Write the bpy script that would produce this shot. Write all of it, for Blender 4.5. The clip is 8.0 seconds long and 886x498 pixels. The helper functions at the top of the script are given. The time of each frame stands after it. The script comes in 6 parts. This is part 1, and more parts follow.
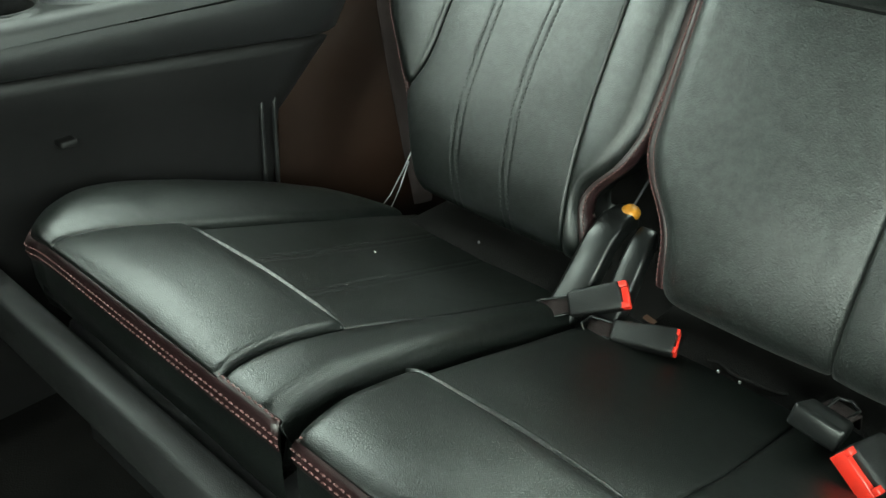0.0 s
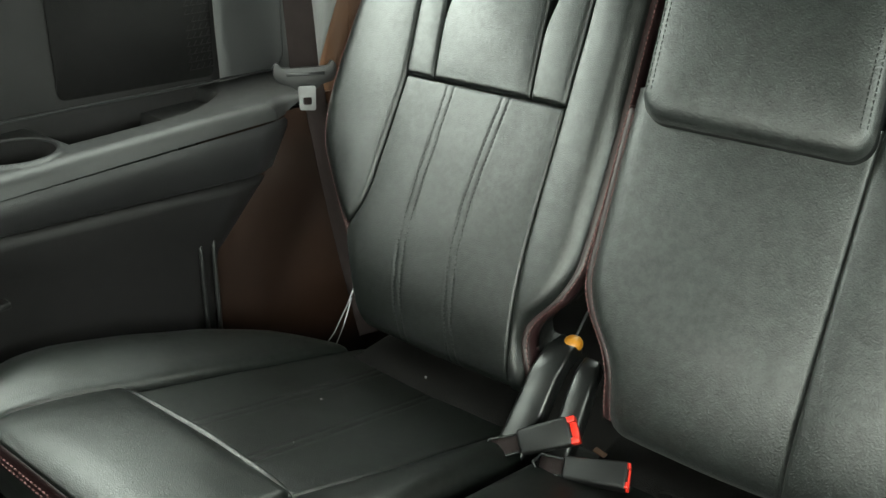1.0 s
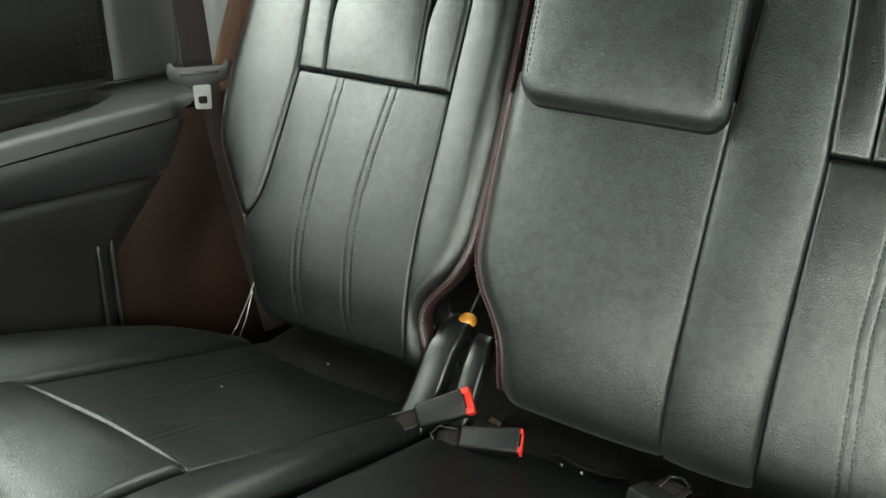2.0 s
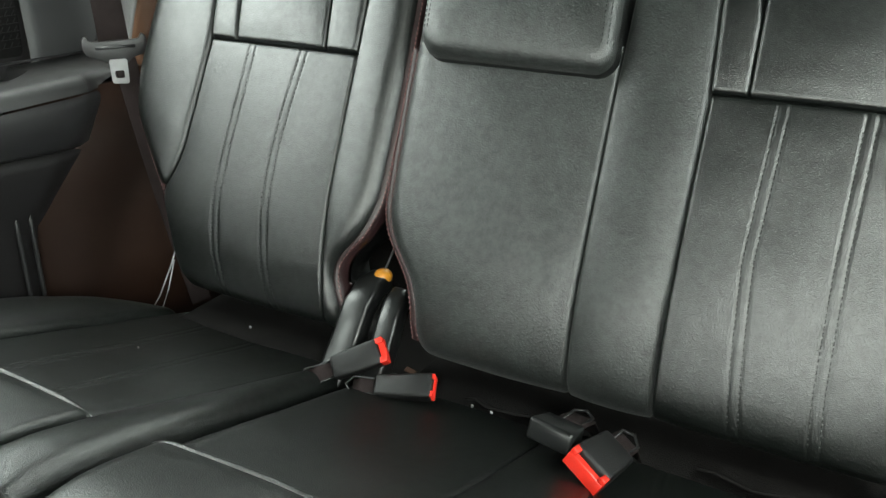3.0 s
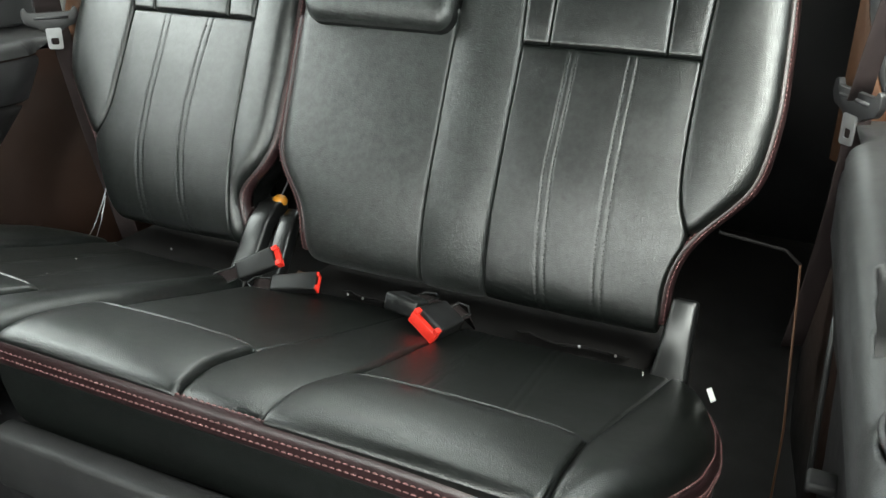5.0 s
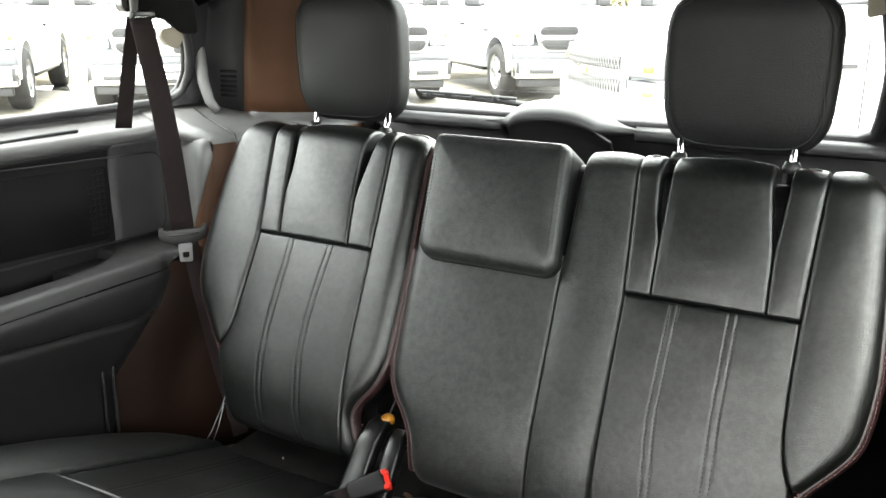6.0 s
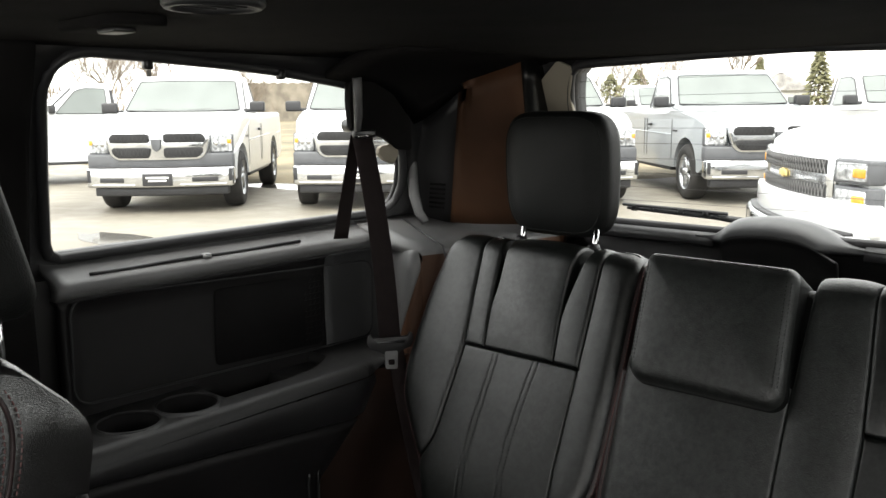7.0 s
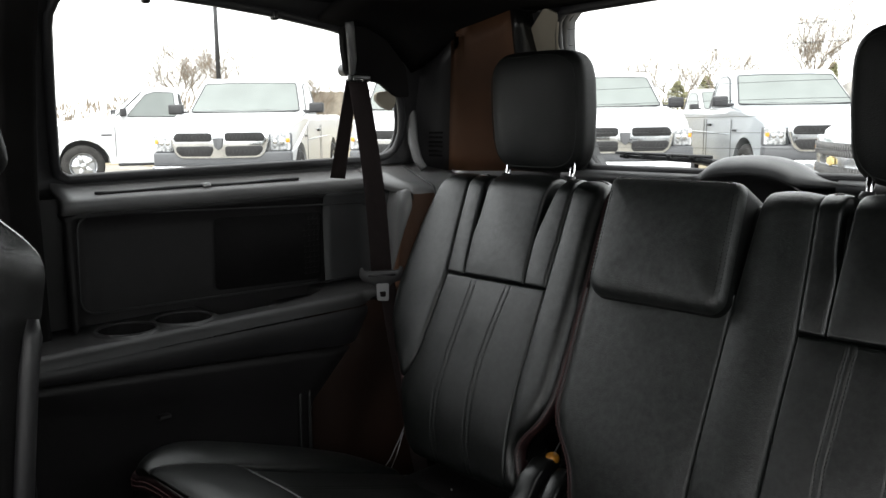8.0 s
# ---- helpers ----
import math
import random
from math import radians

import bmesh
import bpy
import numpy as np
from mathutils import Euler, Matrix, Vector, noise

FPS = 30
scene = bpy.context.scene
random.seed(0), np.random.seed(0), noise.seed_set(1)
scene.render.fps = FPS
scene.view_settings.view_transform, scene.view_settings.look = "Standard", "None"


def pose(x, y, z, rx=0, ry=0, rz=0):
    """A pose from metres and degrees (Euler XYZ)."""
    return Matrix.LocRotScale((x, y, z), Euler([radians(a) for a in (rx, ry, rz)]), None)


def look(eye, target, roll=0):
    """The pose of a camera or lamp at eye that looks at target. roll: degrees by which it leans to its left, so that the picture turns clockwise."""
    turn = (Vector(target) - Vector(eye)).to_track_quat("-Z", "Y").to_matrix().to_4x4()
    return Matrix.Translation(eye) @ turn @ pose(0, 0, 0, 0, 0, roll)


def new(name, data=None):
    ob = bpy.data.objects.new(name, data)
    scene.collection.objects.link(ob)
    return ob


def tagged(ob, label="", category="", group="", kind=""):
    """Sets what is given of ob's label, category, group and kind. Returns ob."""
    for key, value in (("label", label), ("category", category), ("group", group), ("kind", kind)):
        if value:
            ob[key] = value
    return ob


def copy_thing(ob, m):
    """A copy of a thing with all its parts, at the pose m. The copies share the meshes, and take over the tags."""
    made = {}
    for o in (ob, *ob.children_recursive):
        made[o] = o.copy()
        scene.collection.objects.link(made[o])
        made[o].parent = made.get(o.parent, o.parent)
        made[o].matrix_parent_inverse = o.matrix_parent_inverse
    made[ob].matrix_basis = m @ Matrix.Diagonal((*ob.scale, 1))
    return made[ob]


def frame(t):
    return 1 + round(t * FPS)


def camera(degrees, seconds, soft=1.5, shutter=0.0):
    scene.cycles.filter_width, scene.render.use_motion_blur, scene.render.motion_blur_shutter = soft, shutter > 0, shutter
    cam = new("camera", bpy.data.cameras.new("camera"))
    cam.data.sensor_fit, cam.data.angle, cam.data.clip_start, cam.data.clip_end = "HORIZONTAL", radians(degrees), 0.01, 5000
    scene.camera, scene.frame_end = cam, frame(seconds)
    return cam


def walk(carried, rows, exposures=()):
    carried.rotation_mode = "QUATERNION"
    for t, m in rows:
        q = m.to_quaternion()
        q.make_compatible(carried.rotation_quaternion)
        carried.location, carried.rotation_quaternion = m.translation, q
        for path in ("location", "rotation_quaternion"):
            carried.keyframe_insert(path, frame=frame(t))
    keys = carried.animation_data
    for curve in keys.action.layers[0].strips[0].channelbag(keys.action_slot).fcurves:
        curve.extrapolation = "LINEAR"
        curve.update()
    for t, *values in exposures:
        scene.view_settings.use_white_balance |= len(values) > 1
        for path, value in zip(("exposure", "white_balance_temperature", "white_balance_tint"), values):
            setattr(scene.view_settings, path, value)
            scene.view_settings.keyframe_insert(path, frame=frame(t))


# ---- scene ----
cam = camera(55.1, 8.0)
PATH = [
    (0, (0.300, -0.923, 0.918), (-0.822, 0.366, -0.122), 2.6),
    (0.5, (0.267, -0.899, 0.954), (-0.850, 0.470, 0.018), 1.7),
    (1, (0.285, -0.900, 0.980), (-0.809, 0.540, 0.126), 1.2),
    (1.5, (0.314, -0.913, 0.973), (-0.693, 0.605, 0.146), 1.5),
    (3, (0.439, -0.922, 0.900), (-0.461, 0.677, 0.103), 0.0),
    (3.5, (0.482, -0.949, 0.877), (-0.323, 0.692, 0.067), 0.1),
    (4, (0.530, -1.011, 0.836), (-0.238, 0.647, 0.023), 0.2),
    (4.2, (0.558, -1.047, 0.829), (-0.201, 0.617, 0.020), 0.2),
    (5.3, (0.686, -1.164, 0.947), (-0.109, 0.492, 0.156), 0.9),
    (5.5, (0.679, -1.177, 0.980), (-0.127, 0.492, 0.227), 1.3),
    (5.9, (0.640, -1.178, 1.090), (-0.266, 0.500, 0.490), 0.5),
    (6, (0.621, -1.180, 1.111), (-0.342, 0.484, 0.559), 0.1),
    (6.2, (0.610, -1.180, 1.127), (-0.480, 0.436, 0.652), -0.2),
    (6.5, (0.575, -1.188, 1.142), (-0.627, 0.357, 0.730), -0.4),
    (7, (0.568, -1.196, 1.147), (-0.760, 0.263, 0.816), -0.7),
    (7.5, (0.611, -1.190, 1.129), (-0.789, 0.203, 0.811), -0.5),
    (8, (0.765, -1.164, 1.003), (-0.674, 0.191, 0.696), -0.8),
]
EXPOSURES = [(0.0, 5.25, 6550, -13), (0.5, 5.25, 6600, -11), (1.0, 5.25, 6850, -5), (1.5, 5.23, 6850, -3), (3.0, 5.25, 6650, 0), (4.2, 5.28, 6600, 2), (5.5, 5.28, 6620, 3), (6.0, 4.85, 6750, 7), (6.5, 3.7, 6800, 10), (7.0, 2.9, 6850, 12), (8.0, 2.75, 6600, 12)]
walk_rows = [(t, look(eye, target, roll)) for t, eye, target, roll in PATH]
walk(cam, walk_rows, EXPOSURES)

# ---- light: an overcast day, coming in through the van's windows ----
world = bpy.data.worlds.new("overcast_sky")
scene.world = world
world.use_nodes = True
wn, wl = world.node_tree.nodes, world.node_tree.links
wn.clear()
sky = wn.new("ShaderNodeTexSky")
sky.sky_type = "NISHITA"
sky.sun_disc = False
sky.sun_elevation, sky.sun_rotation = radians(60), radians(162)
sky.air_density, sky.dust_density = 1.0, 3.0
grey = wn.new("ShaderNodeHueSaturation")
grey.inputs["Saturation"].default_value = 0.22
bg = wn.new("ShaderNodeBackground")
bg.inputs["Strength"].default_value = 0.088
out = wn.new("ShaderNodeOutputWorld")
cloud = wn.new("ShaderNodeMix")
cloud.data_type = "RGBA"
cloud.inputs["Factor"].default_value = 0.55
cloud.inputs["B"].default_value = (8.5, 8.6, 8.7, 1)
wl.new(sky.outputs[0], grey.inputs["Color"])
wl.new(grey.outputs[0], cloud.inputs["A"])
wl.new(cloud.outputs["Result"], bg.inputs["Color"])
wl.new(bg.outputs[0], out.inputs["Surface"])

sun_data = bpy.data.lights.new("sun", "SUN")
sun_data.energy, sun_data.angle, sun_data.color = 0.44, radians(50), (1.0, 0.97, 0.92)
sun = new("sun", sun_data)
sun.matrix_world = look((5, -15, 27), (0, 0, 0))


def opening_light(name, eye, target, w, h, power):
    """An added area lamp that stands in for daylight at an opening of the van."""
    d = bpy.data.lights.new(name, "AREA")
    d.shape, d.size, d.size_y, d.energy, d.color = "RECTANGLE", w, h, power, (0.97, 1.0, 0.98)
    o = new(name, d)
    o.matrix_world = look(eye, target)
    return o


opening_light("daylight_right_door", (0.80, -1.29, 1.075), (0.0, -0.75, 0.78), 0.84, 0.28, 0.75)
opening_light("daylight_left_door", (-0.80, -1.27, 1.01), (0.0, -0.60, 0.78), 0.88, 0.40, 0.2)
# Unseen lamp outside above the rear glass, added to brighten the seat tops.
opening_light("fill_above_tailgate", (0.0, 0.76, 1.52), (0.0, 0.10, 0.86), 1.1, 0.30, 0.6)
opening_light("daylight_windscreen", (0.0, -3.12, 1.10), (0.0, -1.0, 0.92), 1.4, 0.24, 0.9)

# ---- materials ----
MATS = {}


def material(name, base, rough=0.5, metal=0.0, grain=0.0, grain_scale=300.0, mottle=0.0, mottle_scale=6.0,
             coat=0.0, spec=0.5, cells=False, rough_var=0.08, emit=None, second=None, sheen=0.0, lumps=0.0, spec_var=0.0):
    """A surface with fine relief (grain) and broad variation (mottle) in metres."""
    m = bpy.data.materials.new(name)
    m.use_nodes = True
    n, l = m.node_tree.nodes, m.node_tree.links
    b = n["Principled BSDF"]
    b.inputs["Roughness"].default_value = rough
    b.inputs["Metallic"].default_value = metal
    b.inputs["Specular IOR Level"].default_value = spec
    b.inputs["Coat Weight"].default_value = coat
    b.inputs["Coat Roughness"].default_value = 0.05
    b.inputs["Sheen Weight"].default_value = sheen
    tc = n.new("ShaderNodeTexCoord")
    big = n.new("ShaderNodeTexNoise")
    big.inputs["Scale"].default_value = mottle_scale
    big.inputs["Detail"].default_value = 6.0
    l.new(tc.outputs["Object"], big.inputs["Vector"])
    mix = n.new("ShaderNodeMix")
    mix.data_type = "RGBA"
    a = tuple(c * (1 - mottle) for c in base) + (1,)
    c2 = second if second else tuple(min(1, c * (1 + mottle)) for c in base)
    mix.inputs["A"].default_value = a
    mix.inputs["B"].default_value = tuple(c2) + (1,)
    ramp = n.new("ShaderNodeMapRange")
    ramp.inputs["From Min"].default_value, ramp.inputs["From Max"].default_value = 0.35, 0.65
    l.new(big.outputs["Fac"], ramp.inputs["Value"])
    l.new(ramp.outputs["Result"], mix.inputs["Factor"])
    l.new(mix.outputs["Result"], b.inputs["Base Color"])
    rr = n.new("ShaderNodeMapRange")
    rr.inputs["To Min"].default_value, rr.inputs["To Max"].default_value = max(0.02, rough - rough_var), min(1, rough + rough_var)
    small = n.new("ShaderNodeTexNoise")
    small.inputs["Scale"].default_value = mottle_scale * 9
    small.inputs["Detail"].default_value = 4.0
    l.new(tc.outputs["Object"], small.inputs["Vector"])
    l.new(small.outputs["Fac"], rr.inputs["Value"])
    l.new(rr.outputs["Result"], b.inputs["Roughness"])
    if spec_var:
        # rubbed and dull patches, about a centimetre wide
        sv = n.new("ShaderNodeMapRange")
        sv.inputs["From Min"].default_value, sv.inputs["From Max"].default_value = 0.36, 0.64
        sv.inputs["To Min"].default_value, sv.inputs["To Max"].default_value = spec * (1 - spec_var), spec * (1 + spec_var)
        rub = n.new("ShaderNodeTexNoise")
        rub.inputs["Scale"].default_value, rub.inputs["Detail"].default_value = 85.0, 6.0
        rub.inputs["Roughness"].default_value = 0.72
        l.new(tc.outputs["Object"], rub.inputs["Vector"])
        l.new(rub.outputs["Fac"], sv.inputs["Value"])
        l.new(sv.outputs["Result"], b.inputs["Specular IOR Level"])
    if grain:
        if cells:
            g = n.new("ShaderNodeTexVoronoi")
            g.feature = "F1"
            g.inputs["Scale"].default_value = grain_scale
            src = g.outputs["Distance"]
        else:
            g = n.new("ShaderNodeTexNoise")
            g.inputs["Scale"].default_value = grain_scale
            g.inputs["Detail"].default_value = 3.0
            src = g.outputs["Fac"]
        l.new(tc.outputs["Object"], g.inputs["Vector"])
        bump = n.new("ShaderNodeBump")
        bump.inputs["Strength"].default_value = grain
        bump.inputs["Distance"].default_value = 0.001
        l.new(src, bump.inputs["Height"])
        l.new(bump.outputs["Normal"], b.inputs["Normal"])
        if lumps:
            # soft unevenness of the padding, a few centimetres wide
            soft = n.new("ShaderNodeTexNoise")
            soft.inputs["Scale"].default_value, soft.inputs["Detail"].default_value = 11.0, 0.0
            l.new(tc.outputs["Object"], soft.inputs["Vector"])
            under = n.new("ShaderNodeBump")
            under.inputs["Strength"].default_value, under.inputs["Distance"].default_value = lumps, 0.006
            l.new(soft.outputs["Fac"], under.inputs["Height"])
            l.new(under.outputs["Normal"], bump.inputs["Normal"])
    if emit:
        b.inputs["Emission Color"].default_value = emit + (1,)
        b.inputs["Emission Strength"].default_value = 1.0
    MATS[name] = m
    return m


LEATHER = material("black_leather", (0.0020, 0.0028, 0.0024), 0.33, rough_var=0.03, grain=0.30, grain_scale=820, cells=True, mottle=0.25, mottle_scale=9, spec=0.74, lumps=0.24, spec_var=0.12)
LEATHER_SOFT = material("black_suede_leather", (0.0040, 0.0054, 0.0048), 0.44, spec_var=0.16, lumps=0.24, grain=0.6, grain_scale=480, mottle=0.4, mottle_scale=34, spec=0.62, rough_var=0.10, sheen=0.06)
# Dull vinyl; its low gloss also keeps the headrests and armrest rim in shade.
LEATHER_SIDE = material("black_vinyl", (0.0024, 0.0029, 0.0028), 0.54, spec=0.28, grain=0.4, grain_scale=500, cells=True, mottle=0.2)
PIPING = material("dark_plum_piping", (0.0145, 0.0062, 0.0068), 0.38, grain=0.3, grain_scale=700, mottle=0.2, mottle_scale=30)
THREAD = material("red_thread", (0.115, 0.050, 0.049), 0.7, mottle=0.2, mottle_scale=200)
GREY_THREAD = material("black_thread", (0.014, 0.016, 0.015), 0.8, spec=0.2)
PLASTIC = material("black_grained_plastic", (0.0135, 0.0132, 0.0142), 0.44, grain=0.45, grain_scale=900, mottle=0.22, mottle_scale=5)
# Trim plastic again, darker: shade of the recess and lower panel is in it.
SHADED_BLACK = material("shaded_black_plastic", (0.0085, 0.0078, 0.0084), 0.55, grain=0.4, grain_scale=900, mottle=0.25, mottle_scale=6, spec=0.35)
PLASTIC_GREY = material("charcoal_plastic", (0.0190, 0.0190, 0.0195), 0.46, grain=0.4, grain_scale=800, mottle=0.2, mottle_scale=6)
# Trim plastic lightened where window light falls; also plain grey on other parts.
TRIM_GREY = material("grey_satin_trim", (0.115, 0.115, 0.116), 0.36, rough_var=0.02, grain=0.3, grain_scale=900, mottle=0.08, mottle_scale=6)
SILL_GREY = material("dark_grey_sill_plastic", (0.045, 0.046, 0.048), 0.40, grain=0.3, grain_scale=900, mottle=0.15, mottle_scale=6)
PLASTIC_GLOSS = material("smooth_black_plastic", (0.006, 0.0064, 0.0065), 0.30, rough_var=0.02, mottle=0.2, mottle_scale=12)
# One brown trim in two tones: shaded low down, lit by windows higher up.
SHADED_BROWN = material("shaded_brown_trim", (0.0115, 0.0044, 0.0022), 0.66, spec=0.2, grain=0.4, grain_scale=700, mottle=0.3, mottle_scale=4)
PILLAR_BROWN = material("lit_brown_pillar_trim", (0.060, 0.0265, 0.0125), 0.62, spec=0.28, grain=0.4, grain_scale=700, mottle=0.3, mottle_scale=4)
TAN = material("tan_trim", (0.28, 0.25, 0.20), 0.6, grain=0.3, grain_scale=700, mottle=0.12, mottle_scale=4)
HEADLINER = material("black_headliner_cloth", (0.010, 0.0095, 0.0095), 0.95, grain=0.6, grain_scale=1300, mottle=0.2, mottle_scale=8, spec=0.05)
CARPET = material("dark_carpet", (0.0045, 0.0041, 0.0040), 1.0, grain=1.0, grain_scale=500, mottle=0.35, mottle_scale=14, spec=0.1)
MESHCLOTH = material("black_speaker_cloth", (0.0045, 0.0041, 0.0044), 0.8, spec=0.25, grain=0.35, grain_scale=600, cells=True, mottle=0.3, mottle_scale=10)
WEBBING = material("brown_grey_webbing", (0.0150, 0.0104, 0.0104), 0.8, grain=0.9, grain_scale=700, mottle=0.12, mottle_scale=40, spec=0.15)
BUCKLE_BLACK = material("matt_black_buckle_plastic", (0.006, 0.006, 0.0063), 0.42, grain=0.5, grain_scale=900, mottle=0.2, mottle_scale=20, spec=0.35)
RED = material("red_button_plastic", (0.62, 0.025, 0.015), 0.35, mottle=0.08, mottle_scale=60)
CHROME = material("chrome", (0.82, 0.82, 0.83), 0.12, metal=1.0, mottle=0.05, mottle_scale=10, rough_var=0.05)
STEEL = material("steel", (0.36, 0.36, 0.365), 0.34, metal=0.75, mottle=0.1, mottle_scale=30)
ORANGE = material("amber_knob", (0.45, 0.19, 0.02), 0.35, mottle=0.2, mottle_scale=120)
CRUMB_GREY = material("pale_crumb", (0.30, 0.29, 0.27), 0.8, mottle=0.2, mottle_scale=300)
LABEL_WHITE = material("white_tag", (0.75, 0.75, 0.72), 0.7, mottle=0.08, mottle_scale=60)
WHITE_PAINT = material("white_car_paint", (0.58, 0.59, 0.60), 0.32, mottle=0.03, mottle_scale=1, coat=0.8, rough_var=0.03)
SILVER_PAINT = material("silver_car_paint", (0.40, 0.425, 0.445), 0.33, metal=0.35, mottle=0.04, mottle_scale=1, coat=0.8, rough_var=0.03)
GREY_TRIM = material("grey_bumper_plastic", (0.085, 0.088, 0.095), 0.55, grain=0.2, grain_scale=200, mottle=0.1)
TRUCK_BLACK = material("black_truck_plastic", (0.022, 0.022, 0.024), 0.5, grain=0.2, grain_scale=150, mottle=0.2, mottle_scale=3)
GRILLE_MESH = material("dark_grille", (0.012, 0.012, 0.013), 0.6, grain=1.0, grain_scale=60, cells=True, mottle=0.2)
TYRE = material("tyre_rubber", (0.022, 0.021, 0.020), 0.85, grain=0.7, grain_scale=60, mottle=0.35, mottle_scale=5)
ALLOY = material("alloy_wheel", (0.55, 0.56, 0.58), 0.3, metal=0.9, mottle=0.1, mottle_scale=6)
AMBER = material("amber_lens", (0.55, 0.25, 0.03), 0.2, mottle=0.15, mottle_scale=30)
LAMP_LENS = material("clear_headlamp_lens", (0.30, 0.31, 0.32), 0.10, mottle=0.55, mottle_scale=22, coat=1.0)
DARK_GLASS = material("truck_window_glass", (0.140, 0.157, 0.149), 0.06, mottle=0.12, mottle_scale=1.2, spec=0.5, coat=0.4, rough_var=0.02)
GROUND = material("wet_concrete_lot", (0.16, 0.142, 0.112), 0.62, grain=0.7, grain_scale=30, mottle=0.22, mottle_scale=0.35, rough_var=0.3, second=(0.23, 0.212, 0.175))
GRASS = material("dry_grass", (0.165, 0.137, 0.085), 0.95, grain=1.0, grain_scale=12, mottle=0.35, mottle_scale=0.5)
BARK = material("grey_bark", (0.20, 0.165, 0.13), 0.9, grain=0.8, grain_scale=40, mottle=0.25, mottle_scale=3)
NEEDLES = material("conifer_needles", (0.15, 0.145, 0.075), 0.85, mottle=0.35, mottle_scale=2)
FENCE_WOOD = material("weathered_fence_wood", (0.20, 0.175, 0.14), 0.85, grain=0.5, grain_scale=20, mottle=0.25, mottle_scale=1)
SIDING = material("white_siding", (0.62, 0.62, 0.60), 0.7, mottle=0.08, mottle_scale=1)
ROOFING = material("pale_shingle", (0.30, 0.29, 0.28), 0.9, grain=0.6, grain_scale=15, mottle=0.25, mottle_scale=2)


def glass_material(name="window_glass", tint=(0.93, 0.95, 0.94)):
    m = bpy.data.materials.new(name)
    m.use_nodes = True
    n, l = m.node_tree.nodes, m.node_tree.links
    n.clear()
    t, g, f, w, x, o = (n.new("ShaderNode" + k) for k in ("BsdfTransparent", "BsdfGlossy", "LayerWeight", "MapRange", "MixShader", "OutputMaterial"))
    t.inputs["Color"].default_value = tuple(tint) + (1,)
    g.inputs["Roughness"].default_value = 0.02
    f.inputs["Blend"].default_value = 0.25
    w.inputs["From Min"].default_value, w.inputs["From Max"].default_value = 0.3, 1.0
    w.inputs["To Min"].default_value, w.inputs["To Max"].default_value = 0.02, 0.35
    l.new(f.outputs["Facing"], w.inputs["Value"])
    l.new(w.outputs["Result"], x.inputs[0])
    l.new(t.outputs[0], x.inputs[1])
    l.new(g.outputs[0], x.inputs[2])
    l.new(x.outputs[0], o.inputs[0])
    return m


GLASS = glass_material()
DIMMED_GLASS = glass_material("dimmed_window_glass", (0.5, 0.52, 0.51))

# ---- mesh helpers ----


def group_of(name, place, label, category, group="", kind=""):
    """The Empty at the base of a thing that has parts."""
    e = new(name)
    e.empty_display_size = 0.05
    e.location = place
    return tagged(e, label, category, group, kind)


def finish(name, bm, mat, smooth=True):
    me = bpy.data.meshes.new(name)
    bmesh.ops.recalc_face_normals(bm, faces=bm.faces)
    for f in bm.faces:
        f.smooth = smooth
    bm.to_mesh(me)
    bm.free()
    for k in (mat if isinstance(mat, (list, tuple)) else [mat]):
        me.materials.append(k)
    return new(name, me)


def part(name, bm, mat, parent, label="", smooth=True):
    """One mesh, in world places, under a thing or a part."""
    ob = finish(name, bm, mat, smooth)
    root = parent
    while root.parent:
        root = root.parent
    ob.parent = parent
    if root.type == "EMPTY" and parent is root:
        ob.matrix_parent_inverse = Matrix.Translation(root.location).inverted()
    if label:
        ob["label"] = label
    return ob


def thing(name, bm, mat, label, category, group="", kind="", smooth=True):
    return tagged(finish(name, bm, mat, smooth), label, category, group, kind)


def lerp_table(table, s):
    """Smooth-ish value of a table of (s, value), s ascending."""
    if s <= table[0][0]:
        return table[0][1]
    for (a, va), (b, vb) in zip(table, table[1:]):
        if s <= b:
            k = (s - a) / (b - a)
            return va + (vb - va) * k
    return table[-1][1]


def smooth_table(table, s, w=0.02):
    return sum(lerp_table(table, s + w * k) * g for k, g in ((-1, 0.25), (-0.5, 0.2), (0, 0.1), (0.5, 0.2), (1, 0.25)))


def box(bm, lo, hi, m=None):
    r = bmesh.ops.create_cube(bm, size=1.0)
    lo, hi = Vector(lo), Vector(hi)
    t = Matrix.Translation((lo + hi) / 2) @ Matrix.Diagonal((*(hi - lo), 1))
    bmesh.ops.transform(bm, matrix=(m @ t) if m else t, verts=r["verts"])
    return r["verts"]


def bevel_all(bm, width, segments=2, angle=30):
    es = [e for e in bm.edges if len(e.link_faces) == 2 and e.calc_face_angle(0) > radians(angle)]
    if es:
        bmesh.ops.bevel(bm, geom=es, offset=width, segments=segments, affect="EDGES", profile=0.5, clamp_overlap=True)


def rbox(lo, hi, width=0.01, segments=2, m=None):
    bm = bmesh.new()
    box(bm, lo, hi)
    bevel_all(bm, width, segments)
    if m:
        bmesh.ops.transform(bm, matrix=m, verts=bm.verts)
    return bm


